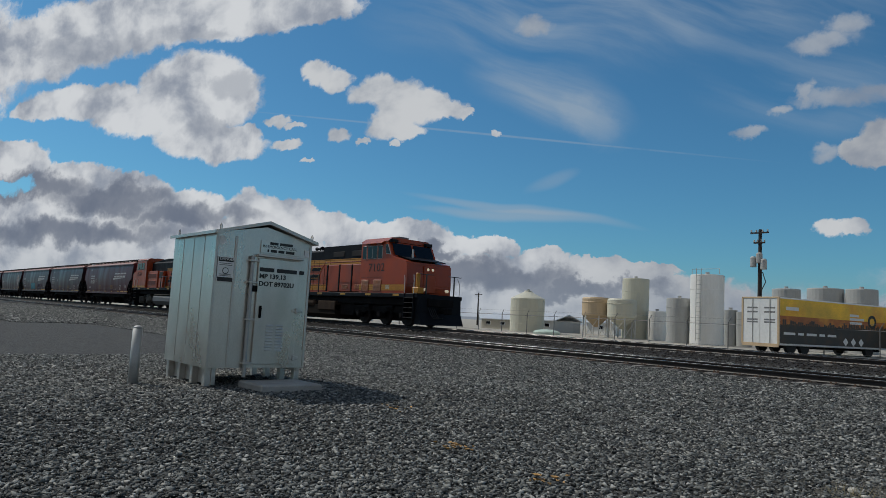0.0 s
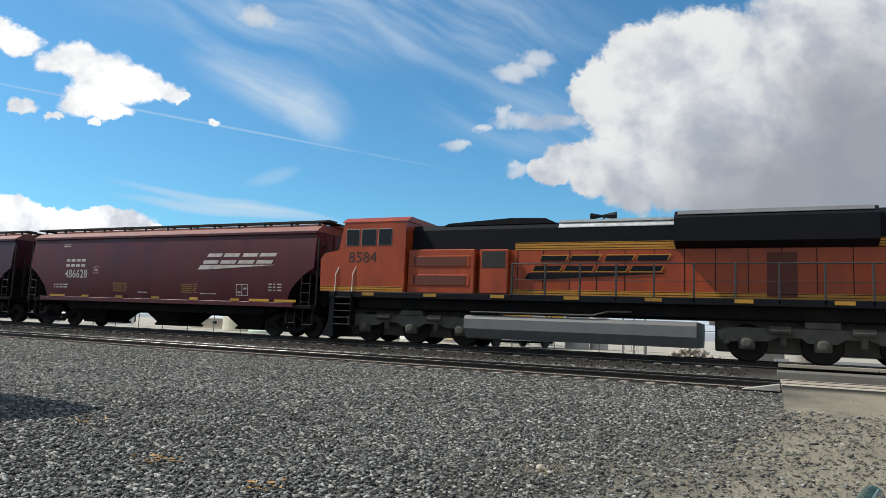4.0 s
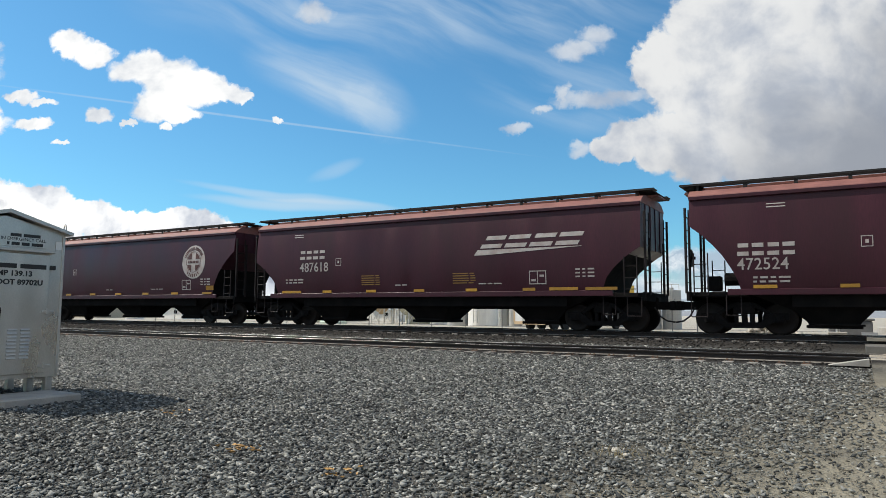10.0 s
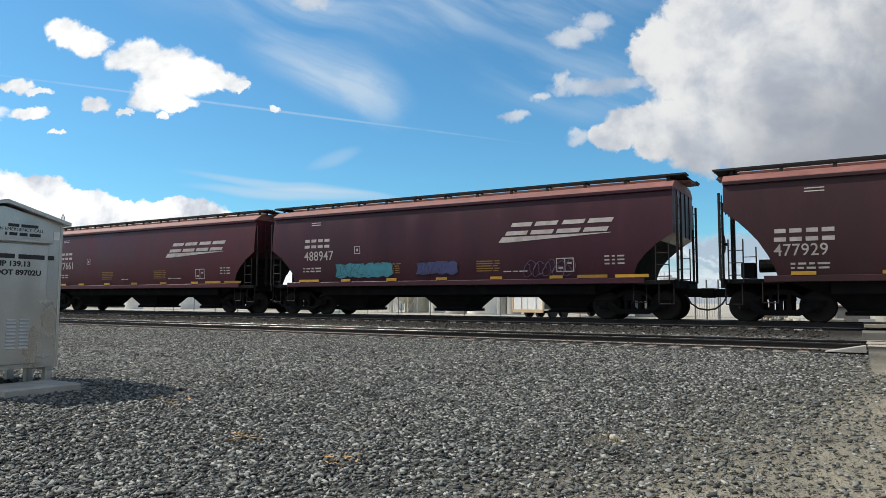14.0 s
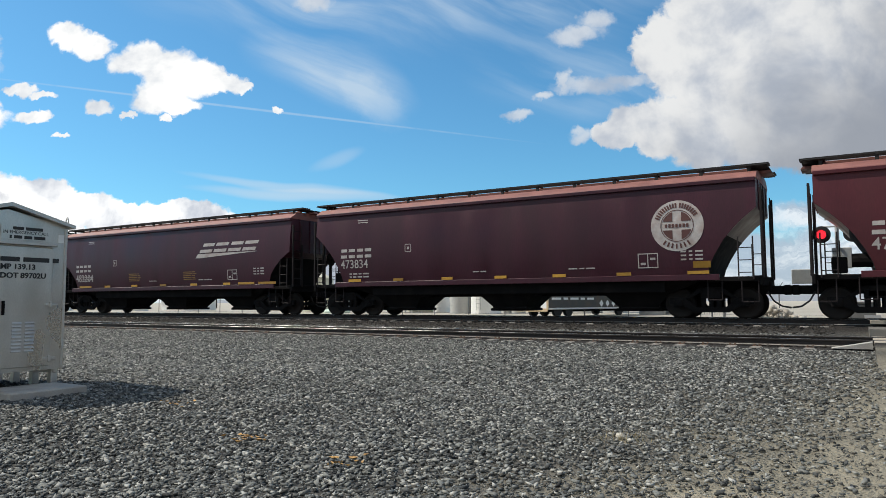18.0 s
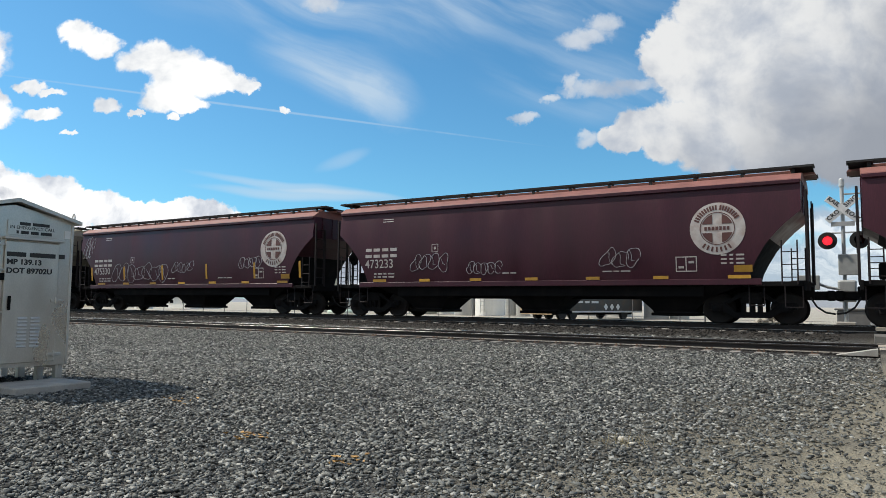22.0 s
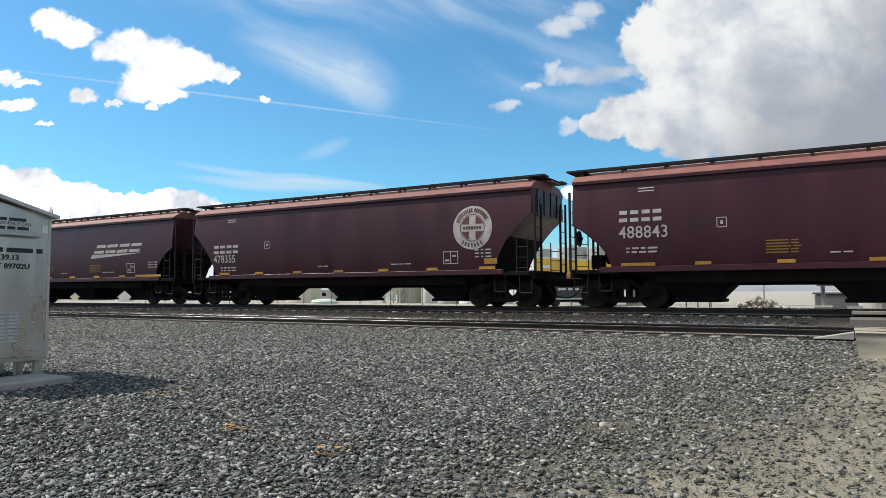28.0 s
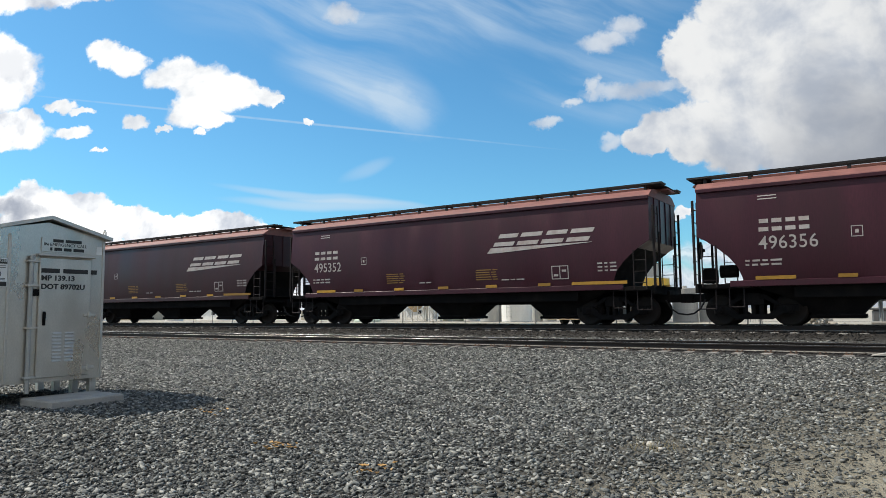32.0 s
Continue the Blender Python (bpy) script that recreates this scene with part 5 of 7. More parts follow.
def car_markings(car, kind, number, mark, rng):
    y = -1.581
    if kind == "c":
        ink = M["black_ink"]
        bm = bmesh.new()
        wording_bars(bm, -6.56, y, 2.75, (0.22, 0.22, 0.22, 0.22), 0.26, 0.08)
        wrap_side(bm)
        part("owner_mark", bm, ink, car)
        side_letters(number, car, -6.62, 2.28, 0.44, ink)
    else:
        ink = M["logo_white"]
        x0 = OWNER_X.get(number, {"a": -6.5, "b": -7.0, "d": -6.75}[kind])
        z = {"a": 2.72, "b": 2.28, "d": 2.72}[kind] - (0.55 if number == "482204" else 0)
        step = 0.40 if kind == "b" else 0.35
        for k in range(4):
            bm = bmesh.new()
            block_shape(bm, k, x0 + k * step, z, step - 0.07, 0.36, 0.0, y, 0.005)
            wrap_side(bm)
            part("owner_mark", bm, ink, car)
        side_letters(number, car, x0 - 0.02, z - (0.50 if kind == "b" else 0.62), 0.48 if kind == "b" else 0.54, ink)
    # small data blocks
    bm = bmesh.new()
    for zz, widths in (((1.62 if kind == 'b' else 1.86), (0.12, 0.2, 0.14, 0.3)), ((1.50 if kind == 'b' else 1.74), (0.1, 0.16, 0.22, 0.26))):
        wording_bars(bm, -6.6, y, zz, widths, 0.055, 0.07)
    for zz in (2.0, 1.88, 1.76):
        wording_bars(bm, 5.9 if kind == "c" else 6.2, y, zz, (0.16, 0.1, 0.22), 0.05, 0.08)
    wording_bars(bm, -6.2, y, 3.75, (0.5,), 0.03, 0)
    wording_bars(bm, -6.2, y, 3.66, (0.5,), 0.03, 0)
    wording_bars(bm, 2.6, y, 1.58, (0.3, 0.18, 0.3), 0.04, 0.06)
    wording_bars(bm, -1.0, y, 1.58, (0.25, 0.22), 0.04, 0.06)
    wrap_side(bm)
    tagged(part("data_lettering", bm, M["logo_white"] if kind != "c" else M["grey_ink"], car), "small stencilled data lines", kind="stuff")
    bm = bmesh.new()
    bx = 4.55 if kind in "ad" else 4.9
    for a, b, c, d in ((0, 0.62, 0, 0.03), (0, 0.62, 0.43, 0.46), (0, 0.03, 0, 0.46), (0.59, 0.62, 0, 0.46), (0.29, 0.32, 0, 0.46)):
        box(bm, bx + a, bx + b, y - 0.005, y, 1.55 + c, 1.55 + d)
    box(bm, bx + 0.08, bx + 0.24, y - 0.005, y, 1.65, 1.72), box(bm, bx + 0.38, bx + 0.54, y - 0.005, y, 1.80, 1.87)
    wrap_side(bm)
    part("data_panel", bm, M["logo_white"] if kind != "c" else M["black_ink"], car)
    bm = bmesh.new()
    for a, b, c, d in ((0, 0.28, 0, 0.02), (0, 0.28, 0.28, 0.30), (0, 0.02, 0, 0.3), (0.26, 0.28, 0, 0.3), (0.10, 0.18, 0.1, 0.2)):
        box(bm, -3.9 + a, -3.9 + b, y - 0.005, y, 2.42 + c, 2.42 + d)
    wrap_side(bm)
    part("stencil_box", bm, M["logo_white"] if kind != "c" else M["grey_ink"], car)
    if kind in "ad":
        for cx in (-2.6, 1.55):
            bm = bmesh.new()
            for k in range(5):
                wording_bars(bm, cx, y, 1.62 + k * 0.085, (0.55 + 0.12 * rng.random(), 0.2), 0.035, 0.06)
            wrap_side(bm)
            part("caution_stencil", bm, M["stencil"], car)
        bm = bmesh.new()
        wording_bars(bm, 5.3, y - 0.03, 1.335, (1.0,), 0.10, 0)
        part("caution_stripe", bm, M["reflector"], car)
    if mark == "italic":
        ix, iz = ITALIC_AT.get(number, (2.48, 2.60))
        italic_mark(car, ix, ix + 4.12, iz, iz + 0.67, y, M["logo_white"])
    elif mark == "ring":
        rx, rz = RING_AT.get(number, (6.12, 2.82))
        ring_emblem(car, rx, rz, 0.78, y)
        bm = bmesh.new()
        box(bm, 6.55, 7.05, y - 0.004, y, 1.52, 1.72)
        wrap_side(bm)
        part("yellow_panel", bm, M["reflector"], car)


# where the owner's mark begins and where the emblems sit, for cars that differ from the rest
OWNER_X = {"486628": -5.84, "495248": -6.7, "483898": -7.15, "487618": -5.8, "488947": -6.5, "477661": -6.6, "482204": -7.15, "487097": -6.03, "488843": -6.8, "497019": -6.18, "496356": -6.2}
ITALIC_AT = {"495248": (2.40, 2.58), "496644": (1.90, 2.30), "497019": (1.70, 2.32), "496356": (2.10, 2.34), "495352": (2.10, 2.56), "488843": (2.30, 2.60)}
RING_AT = {"475412": (5.70, 2.84), "478758": (6.42, 2.92)}

CARS = [
    # kind, paint, number, mark
    ("d", "maroon_c", "486628", "italic"), ("a", "maroon", "495248", "italic"), ("d", "maroon", "483898", "italic"), ("b", "maroon", "472524", "ring"),
    ("d", "maroon", "487618", "italic"), ("b", "maroon", "475412", "ring"), ("b", "maroon_b", "477929", "ring"), ("d", "maroon", "488947", "italic"),
    ("d", "maroon_c", "477661", "italic"), ("b", "maroon_c", "478758", "ring"), ("b", "maroon", "473834", "ring"), ("d", "maroon", "482204", "italic"),
    ("d", "maroon", "487097", "italic"), ("b", "maroon", "473233", "ring"), ("b", "maroon", "475330", "ring"), ("c", "cement_grey", "71072", "none"),
    ("a", "maroon", "496644", "italic"), ("d", "maroon", "488843", "italic"), ("b", "maroon", "478355", "ring"), ("a", "maroon", "497019", "italic"),
    ("a", "maroon", "496356", "italic"), ("a", "maroon", "495352", "italic"), ("a", "maroon_b", "495317", "italic"), ("d", "maroon", "486051", "italic"),
]
LABELS = {
    ("a", "maroon"): "dark maroon covered hopper car with short body and white slanted emblem", ("a", "maroon_b"): "faded brown short covered hopper car with worn emblem",
    ("b", "maroon"): "maroon covered hopper car with round white cross emblem",
    ("b", "maroon_b"): "dark brown covered hopper car with round white emblem", ("b", "maroon_c"): "reddish covered hopper car with round white emblem",
    ("d", "maroon"): "dark maroon covered hopper car with white slanted emblem", ("d", "maroon_c"): "red covered hopper car with white slanted emblem",
    ("c", "cement_grey"): "weathered grey covered hopper car with black lettering",
}
TRAIN = []           # (thing, place along the train)


def build_cars():
    protos = {}
    rng = random.Random(11)
    for i, (kind, paint, number, mark) in enumerate(CARS):
        key = (kind, paint)
        if key not in protos:
            car = protos[key] = build_hopper(kind, paint, "roof_grey" if kind == "c" else "sunlit_roof_red", LABELS[key])
            protos[key] = (car, i)
        TRAIN.append([None, (COUPLINGS[i + 1] + COUPLINGS[i + 2]) / 2])
    for i, (kind, paint, number, mark) in enumerate(CARS):
        car, first = protos[(kind, paint)]
        if first != i:
            car = copy_thing(car, pose(0, 0, 0))
        TRAIN[i][0] = car
    for i, (kind, paint, number, mark) in enumerate(CARS):
        car = TRAIN[i][0]
        car_markings(car, kind, number, mark, rng)
        if i == 2:
            tag_block(car, -1.75, 0.6, 1.42, 2.30, M["teal"], 3)
            tag_scrawl(car, 2.55, 5.3, 1.5, 2.2, M["lilac"], 5)
        if i == 7:
            tag_block(car, -4.83, -2.11, 1.5, 2.07, M["teal"], 8)
            tag_block(car, -0.95, 0.75, 1.55, 2.05, M["slate_blue"], 9)
            tag_scrawl(car, 3.4, 5.2, 1.40, 1.95, M["lilac"], 10)
        if i in (9, 14):
            for x in ((-4.9, -2.1, 0.5, 3.7, 7.3) if i == 9 else (-7.3, -4.5, -1.45, 1.75, 4.9, 7.6)):
                bm = bmesh.new()
                box(bm, x, x + 0.11, -1.587, -1.58, 1.55, 2.25)
                wrap_side(bm)
                part("yellow_mark", bm, M["reflector"], car)
        if i == 14:
            tag_scrawl(car, -5.4, -1.0, 1.5, 2.4, M["chalk"], 12)
            tag_scrawl(car, -0.6, 0.9, 1.9, 2.4, M["chalk"], 13)
            tag_scrawl(car, -8.0, -7.2, 2.6, 3.8, M["chalk"], 15)
            tag_scrawl(car, 4.0, 5.4, 2.0, 2.5, M["chalk"], 16)
        if i == 13:
            tag_scrawl(car, -4.8, -3.2, 1.75, 2.35, M["chalk"], 14)
            tag_scrawl(car, -2.4, -1.0, 1.6, 2.0, M["chalk"], 19)
            tag_scrawl(car, 2.6, 3.8, 1.7, 2.3, M["chalk"], 20)
        if i == 12:
            tag_scrawl(car, 4.8, 6.4, 1.6, 2.1, M["chalk"], 17)


build_cars()

LOCO_WHEELSET = wheelset_mesh(0.533)


def span(s, a, b):
    return (min(s * a, s * b), max(s * a, s * b))


def build_loco_truck(loco, x, mat):
    bm = bmesh.new()
    for side in (-1, 1):
        y0, y1 = sorted((side * 1.02, side * 1.20))
        prism(bm, [(-2.75, 0.86), (-2.45, 0.98), (2.45, 0.98), (2.75, 0.86), (2.70, 0.62), (2.35, 0.56), (1.40, 0.60), (1.15, 0.72), (0.55, 0.72), (0.35, 0.58),
                   (-0.35, 0.58), (-0.55, 0.72), (-1.15, 0.72), (-1.40, 0.60), (-2.35, 0.56), (-2.70, 0.62)], y0, y1)
        for k in (-1.95, 0.0, 1.95):
            soft_box(bm, k - 0.22, k + 0.22, y0 - 0.03, y1 + 0.05, 0.34, 0.74, 0.04)
            lathe(bm, [(0.17, side * 1.24), (0.17, side * 1.30), (0.09, side * 1.33)], "y", 12, (k, 0, 0.533))
        for k in (-1.0, 1.0, -2.5, 2.5):
            rod(bm, (k, side * 1.16, 0.50), (k, side * 1.16, 0.80), 0.09, 8)
        for k in (-1.35, 0.7):
            rod(bm, (k, side * 1.27, 0.92), (k + 0.55, side * 1.27, 0.92), 0.11, 10)
        soft_box(bm, -0.45, 0.45, y0, y1 + 0.08, 0.98, 1.20, 0.03)
    soft_box(bm, -2.85, 2.85, -0.64, 0.64, 0.24, 1.25, 0.05)
    truck = part("truck", bm, mat, loco, "six-wheel locomotive truck", at=pose(x, 0, 0))
    for k in (-1.95, 0.0, 1.95):
        part("wheelset", LOCO_WHEELSET, None, truck, at=pose(k, 0, 0.533))
    return truck


def handrails(loco, s, x0, x1, y, deck, count, high=1.02):
    for k in range(count + 1):
        x = s * (x0 + (x1 - x0) * k / count)
        bm = bmesh.new()
        soft_box(bm, x - 0.03, x + 0.03, y - 0.03, y + 0.03, deck - 0.15, deck + high, 0.008)
        part("rail_post", bm, M["handrail"], loco)
    bm = bmesh.new()
    rod(bm, (s * x0, y, deck + high), (s * x1, y, deck + high), 0.022)
    part("handrail", bm, M["handrail"], loco)
    bm = bmesh.new()
    rod(bm, (s * x0, y, deck + high * 0.48), (s * x1, y, deck + high * 0.48), 0.010)
    part("handrail", bm, M["handrail"], loco)


def steps(loco, s, x0, x1, deck):
    for y in (-1.42, 1.42):
        for k in range(5):
            bm = bmesh.new()
            a, b = span(s, x0, x1)
            soft_box(bm, a, b, y - 0.16, y + 0.16, deck - 0.24 - k * 0.25, deck - 0.20 - k * 0.25, 0.008)
            part("step", bm, M["grate"], loco)
        for x in (x0, x1):
            bm = bmesh.new()
            a, b = span(s, x - 0.02, x + 0.02)
            soft_box(bm, a, b, y - 0.17, y + 0.17, deck - 1.28, deck, 0.008)
            part("step_side", bm, M["loco_black"], loco)
        for x in (x0, x1):
            bm = bmesh.new()
            sy = -1 if y < 0 else 1
            pipe(bm, [(s * x, sy * 1.56, deck - 0.95), (s * x, sy * 1.56, deck + 0.65), (s * (x - 0.12), sy * 1.50, deck + 0.95)], 0.018)
            part("grab_rail", bm, M["white_rail"], loco, "pale grab rail")


def striped(loco, x0, x1, z0, z1, y, lines=3):
    a, b = min(x0, x1), max(x0, x1)
    bm = bmesh.new()
    box(bm, a, b, y - 0.008, y, z0, z1)
    band = part("yellow_band", bm, M["loco_yellow"], loco, "yellow painted band with dark lines")
    for k in range(lines):
        z = z0 + (z1 - z0) * (k + 0.62) / lines
        bm = bmesh.new()
        box(bm, a, b, y - 0.012, y - 0.008, z, z + 0.016)
        part("dark_line", bm, M["loco_black"], band)


def loco_base(label, s, half, deck):
    loco = thing("locomotive", label, "locomotive", group="locomotives of the train")
    bm = bmesh.new()
    soft_box(bm, -half + 0.75, half - 0.75, -1.55, 1.55, deck - 0.22, deck, 0.02)
    part("deck", bm, M["loco_black"], loco, "dark walkway deck")
    bm = bmesh.new()
    soft_box(bm, -half + 0.6, half - 0.6, -0.85, 0.85, deck - 0.62, deck - 0.2, 0.03)
    soft_box(bm, -half + 1.9, half - 1.9, -1.30, 1.30, deck - 0.60, deck - 0.2, 0.03)
    part("frame", bm, M["grime"], loco)
    for e in (-1, 1):
        bm = bmesh.new()
        a, b = span(e, half - 0.62, half)
        soft_box(bm, a, b, -0.14, 0.14, 0.72, 1.0, 0.04)
        a, b = span(e, half - 0.22, half + 0.03)
        soft_box(bm, a, b, -0.23, 0.23, 0.68, 1.04, 0.05)
        part("coupler", bm, M["grime"], loco, "dark knuckle coupler")
        bm = bmesh.new()
        prism(bm, [(e * (half - 0.95), 0.12), (e * (half - 0.45), 0.12), (e * (half - 0.70), 0.70), (e * (half - 0.75), deck - 0.1), (e * (half - 0.95), deck - 0.1)], -1.45, 1.45)
        part("pilot", bm, M["loco_black"], loco, "black pilot plate")
        for k in range(4):
            bm = bmesh.new()
            y = -0.75 + k * 0.13
            pipe(bm, [(e * (half - 0.72), y, 0.95), (e * (half - 0.5), y, 0.62), (e * (half - 0.3), y + 0.02, 0.45), (e * (half - 0.12), y + 0.05, 0.5)], 0.022)
            part("air_hose", bm, M["dark_gap"], loco)
        for y in (-0.95, 0.95):
            bm = bmesh.new()
            soft_box(bm, *span(e, half - 0.80, half - 0.74), y - 0.03, y + 0.03, deck, deck + 1.02, 0.008)
            pipe(bm, [(e * (half - 0.77), y - 0.42, deck + 1.0), (e * (half - 0.77), y + 0.48, deck + 1.0)], 0.022)
            part("end_rail", bm, M["handrail"], loco)
        steps(loco, e, half - 1.75, half - 1.0, deck)
    for e in (-1, 1):
        for k in range(8):
            x = -half + 2.2 + k * (2 * half - 4.9) / 7
            bm = bmesh.new()
            box(bm, x, x + 0.5, e * 1.556 - 0.006, e * 1.556 + 0.006, deck - 0.14, deck - 0.03)
            part("reflector", bm, M["reflector"], loco)
    return loco


def hood(loco, x0, x1, deck, z1, wide, mat, name="hood"):
    bm = bmesh.new()
    soft_box(bm, min(x0, x1), max(x0, x1), -wide, wide, deck, z1, 0.03)
    return part(name, bm, mat, loco)


def door_lines(loco, xs, z0, z1, wide):
    for x in xs:
        bm = bmesh.new()
        box(bm, x - 0.01, x + 0.01, -wide - 0.010, -wide, z0, z1)
        part("door_seam", bm, M["loco_black"], loco)


def horn(loco, x, z):
    bm = bmesh.new()
    rod(bm, (x, 0, z), (x, 0, z + 0.22), 0.05)
    for k, d in ((-0.12, 0.45), (0.0, -0.45), (0.12, 0.4)):
        rod(bm, (x, k, z + 0.25), (x + d, k, z + 0.25), 0.03, 8, 0.12)
    part("horn", bm, M["loco_black"], loco, "dark roof horn cluster")


def build_lead():
    s, half, deck = 1, 11.15, 1.66
    loco = loco_base("orange and black freight locomotive with yellow bands leading the train", s, half, deck)
    w = 0.98
    hood(loco, -10.2, 5.3, deck, 3.40, w, M["orange"])
    bm = bmesh.new()
    prism(bm, [(-w, 3.39), (w, 3.39), (w, 4.16), (w - 0.14, 4.28), (-w + 0.14, 4.28), (-w, 4.16)], -10.2, 5.32, "x")
    part("hood_top", bm, M["loco_black"], loco, "black upper hood")
    # radiator wings at the rear
    bm = bmesh.new()
    prism(bm, [(-1.05, 3.72), (1.05, 3.72), (1.52, 3.92), (1.52, 4.12), (1.20, 4.38), (-1.20, 4.38), (-1.52, 4.12), (-1.52, 3.92)], -10.85, -5.0, "x")
    part("radiator_wing", bm, M["loco_black"], loco, "overhanging black radiator wing")
    bm = bmesh.new()
    prism(bm, [(-1.40, 4.225), (-1.22, 4.385), (-1.22, 4.40), (-1.40, 4.24)], -8.4, -5.1, "x")
    part("radiator_shutter", bm, M["silver_top"], loco)
    bm = bmesh.new()
    prism(bm, [(0.4, 4.15), (5.3, 4.15), (5.3, 4.46), (0.5, 4.44)], -w - 0.004, w + 0.004)
    part("dynamic_brake_box", bm, M["loco_black"], loco)
    for x in (1.6, 3.6):
        bm = bmesh.new()
        soft_box(bm, x, x + 1.2, -w - 0.03, -w + 0.02, 3.78, 4.10, 0.02)
        part("intake_grille", bm, M["grate"], loco)
    bm = bmesh.new()
    soft_box(bm, -3.6, -2.6, -0.35, 0.35, 4.28, 4.42, 0.03)
    part("exhaust_stack", bm, M["silver_top"], loco)
    horn(loco, -1.6, 4.28)
    # cab and nose
    cw = 1.52
    bm = bmesh.new()
    prism(bm, [(5.3, deck), (9.42, deck), (9.50, 2.1), (9.42, 3.30), (8.15, 3.62), (7.78, 4.34), (7.66, 4.46), (5.3, 4.46)], -cw, cw)
    bmesh.ops.bevel(bm, geom=[e for e in bm.edges if abs(e.verts[0].co.y - e.verts[1].co.y) > 2 and e.verts[0].co.x > 5.5 and e.verts[0].co.z > 1.8], offset=0.07, segments=2, affect="EDGES")
    cab = part("cab", bm, M["orange"], loco, "orange wide cab and nose")
    bm = bmesh.new()
    prism(bm, [(-cw - 0.02, 4.44), (cw + 0.02, 4.44), (cw - 0.30, 4.66), (-cw + 0.30, 4.66)], 5.25, 7.72, "x")
    part("cab_roof", bm, M["orange"], loco, "orange cab roof")
    bm = bmesh.new()
    soft_box(bm, 6.3, 7.1, -0.35, 0.35, 4.66, 4.84, 0.02)
    part("roof_unit", bm, M["tank_silver"], loco)
    bm = bmesh.new()
    prism(bm, [(-cw, 4.48), (-cw - 0.22, 4.33), (-cw - 0.22, 4.30), (-cw, 4.44)], 5.62, 7.42, "x")
    part("sun_visor", bm, M["orange"], cab)
    for a, b in ((5.44, 5.80), (5.92, 6.36), (6.36, 6.80), (6.89, 7.29)):
        bm = bmesh.new()
        soft_box(bm, a, b, -cw - 0.012, -cw + 0.05, 3.50, 4.22, 0.02)
        win = part("window", bm, M["white_rail"], cab, "silver framed cab window")
        bm = bmesh.new()
        box(bm, a + 0.022, b - 0.022, -cw - 0.020, -cw - 0.010, 3.525, 4.195)
        part("pane", bm, M["glass"], win)
    bm = bmesh.new()
    prism(bm, [(7.50, 4.28), (7.72, 4.28), (8.06, 3.70), (7.60, 3.76)], -cw - 0.010, -cw + 0.02)
    win = part("quarter_window", bm, M["signal_grey"], cab, "slanted corner window of the cab")
    bm = bmesh.new()
    prism(bm, [(7.53, 4.25), (7.70, 4.25), (8.00, 3.73), (7.62, 3.785)], -cw - 0.018, -cw - 0.009)
    part("pane", bm, M["glass"], win)
    # louvred lower panels, data plate, hand grab under the windows
    for a, b in ((5.48, 6.20), (6.58, 7.34)):
        bm = bmesh.new()
        soft_box(bm, a, b, -cw - 0.016, -cw + 0.02, 1.72, 2.38, 0.008)
        panel = part("louvre_panel", bm, M["orange"], cab, "dusty orange louvred panel")
        for k in range(11):
            z = 1.76 + k * 0.055
            bm = bmesh.new()
            prism(bm, [(-cw - 0.015, z), (-cw - 0.045, z), (-cw - 0.045, z + 0.008), (-cw - 0.015, z + 0.034)], a + 0.03, b - 0.03, "x")
            part("slat", bm, M["rust_tan"], panel)
    bm = bmesh.new()
    soft_box(bm, 7.72, 8.06, -cw - 0.014, -cw + 0.02, 1.86, 2.08, 0.006)
    part("data_plate", bm, M["plate_buff"], cab, "pale buff data plate")
    bm = bmesh.new()
    pipe(bm, [(5.86, -cw, 3.47), (5.86, -cw - 0.06, 3.44), (6.02, -cw - 0.06, 3.44), (6.02, -cw, 3.47)], 0.014)
    part("grab_iron", bm, M["loco_black"], cab)
    bm = bmesh.new()
    box(bm, 5.40, 7.50, -cw - 0.008, -cw, 2.50, 2.515)
    part("panel_seam", bm, M["cab_ink"], cab)
    bm = bmesh.new()
    for y0, y1 in ((-1.35, -0.08), (0.08, 1.35)):
        bm.faces.new([bm.verts.new(v) for v in ((8.150, y0, 3.68), (8.150, y1, 3.68), (7.80, y1, 4.33), (7.80, y0, 4.33))])
    bmesh.ops.translate(bm, verts=bm.verts[:], vec=(0.03, 0, 0.015))
    part("windshield", bm, M["glass"], cab)
    bm = bmesh.new()
    prism(bm, [(8.20, 3.66), (9.36, 3.40), (9.40, 3.43), (8.2, 3.70)], -1.2, 1.2)
    part("nose_top", bm, M["loco_black"], cab, "black anti-glare nose top")
    for x in (7.76,):
        for y0 in (-1.45, 0.95):
            bm = bmesh.new()
            soft_box(bm, x - 0.05, x + 0.12, y0, y0 + 0.5, 4.38, 4.56, 0.02)
            part("number_board", bm, M["loco_black"], cab)
    for y in (-0.16, 0.16):
        bm = bmesh.new()
        lathe(bm, [(0.075, 9.40), (0.075, 9.54), (0.06, 9.55)], "x", 14, (0, y, 2.98))
        part("headlight", bm, M["lamp_white"], cab, "lit headlight")
    for y in (-0.75, 0.75):
        bm = bmesh.new()
        lathe(bm, [(0.075, 9.98), (0.075, 10.12), (0.06, 10.13)], "x", 14, (0, y, 1.90))
        part("ditch_light", bm, M["lamp_white"], loco, "lit ditch light")
    bm = bmesh.new()
    soft_box(bm, 8.9, 9.52, -0.42, 0.42, 1.75, 3.15, 0.03)
    part("nose_door", bm, M["orange"], cab)
    bm = bmesh.new()
    rod(bm, (8.6, -0.5, 3.6), (8.6, -0.5, 4.05), 0.05)
    part("antenna", bm, M["white_rail"], cab)
    bm = bmesh.new()
    soft_box(bm, 10.05, 10.2, -1.40, -1.18, deck, deck + 1.05, 0.03)
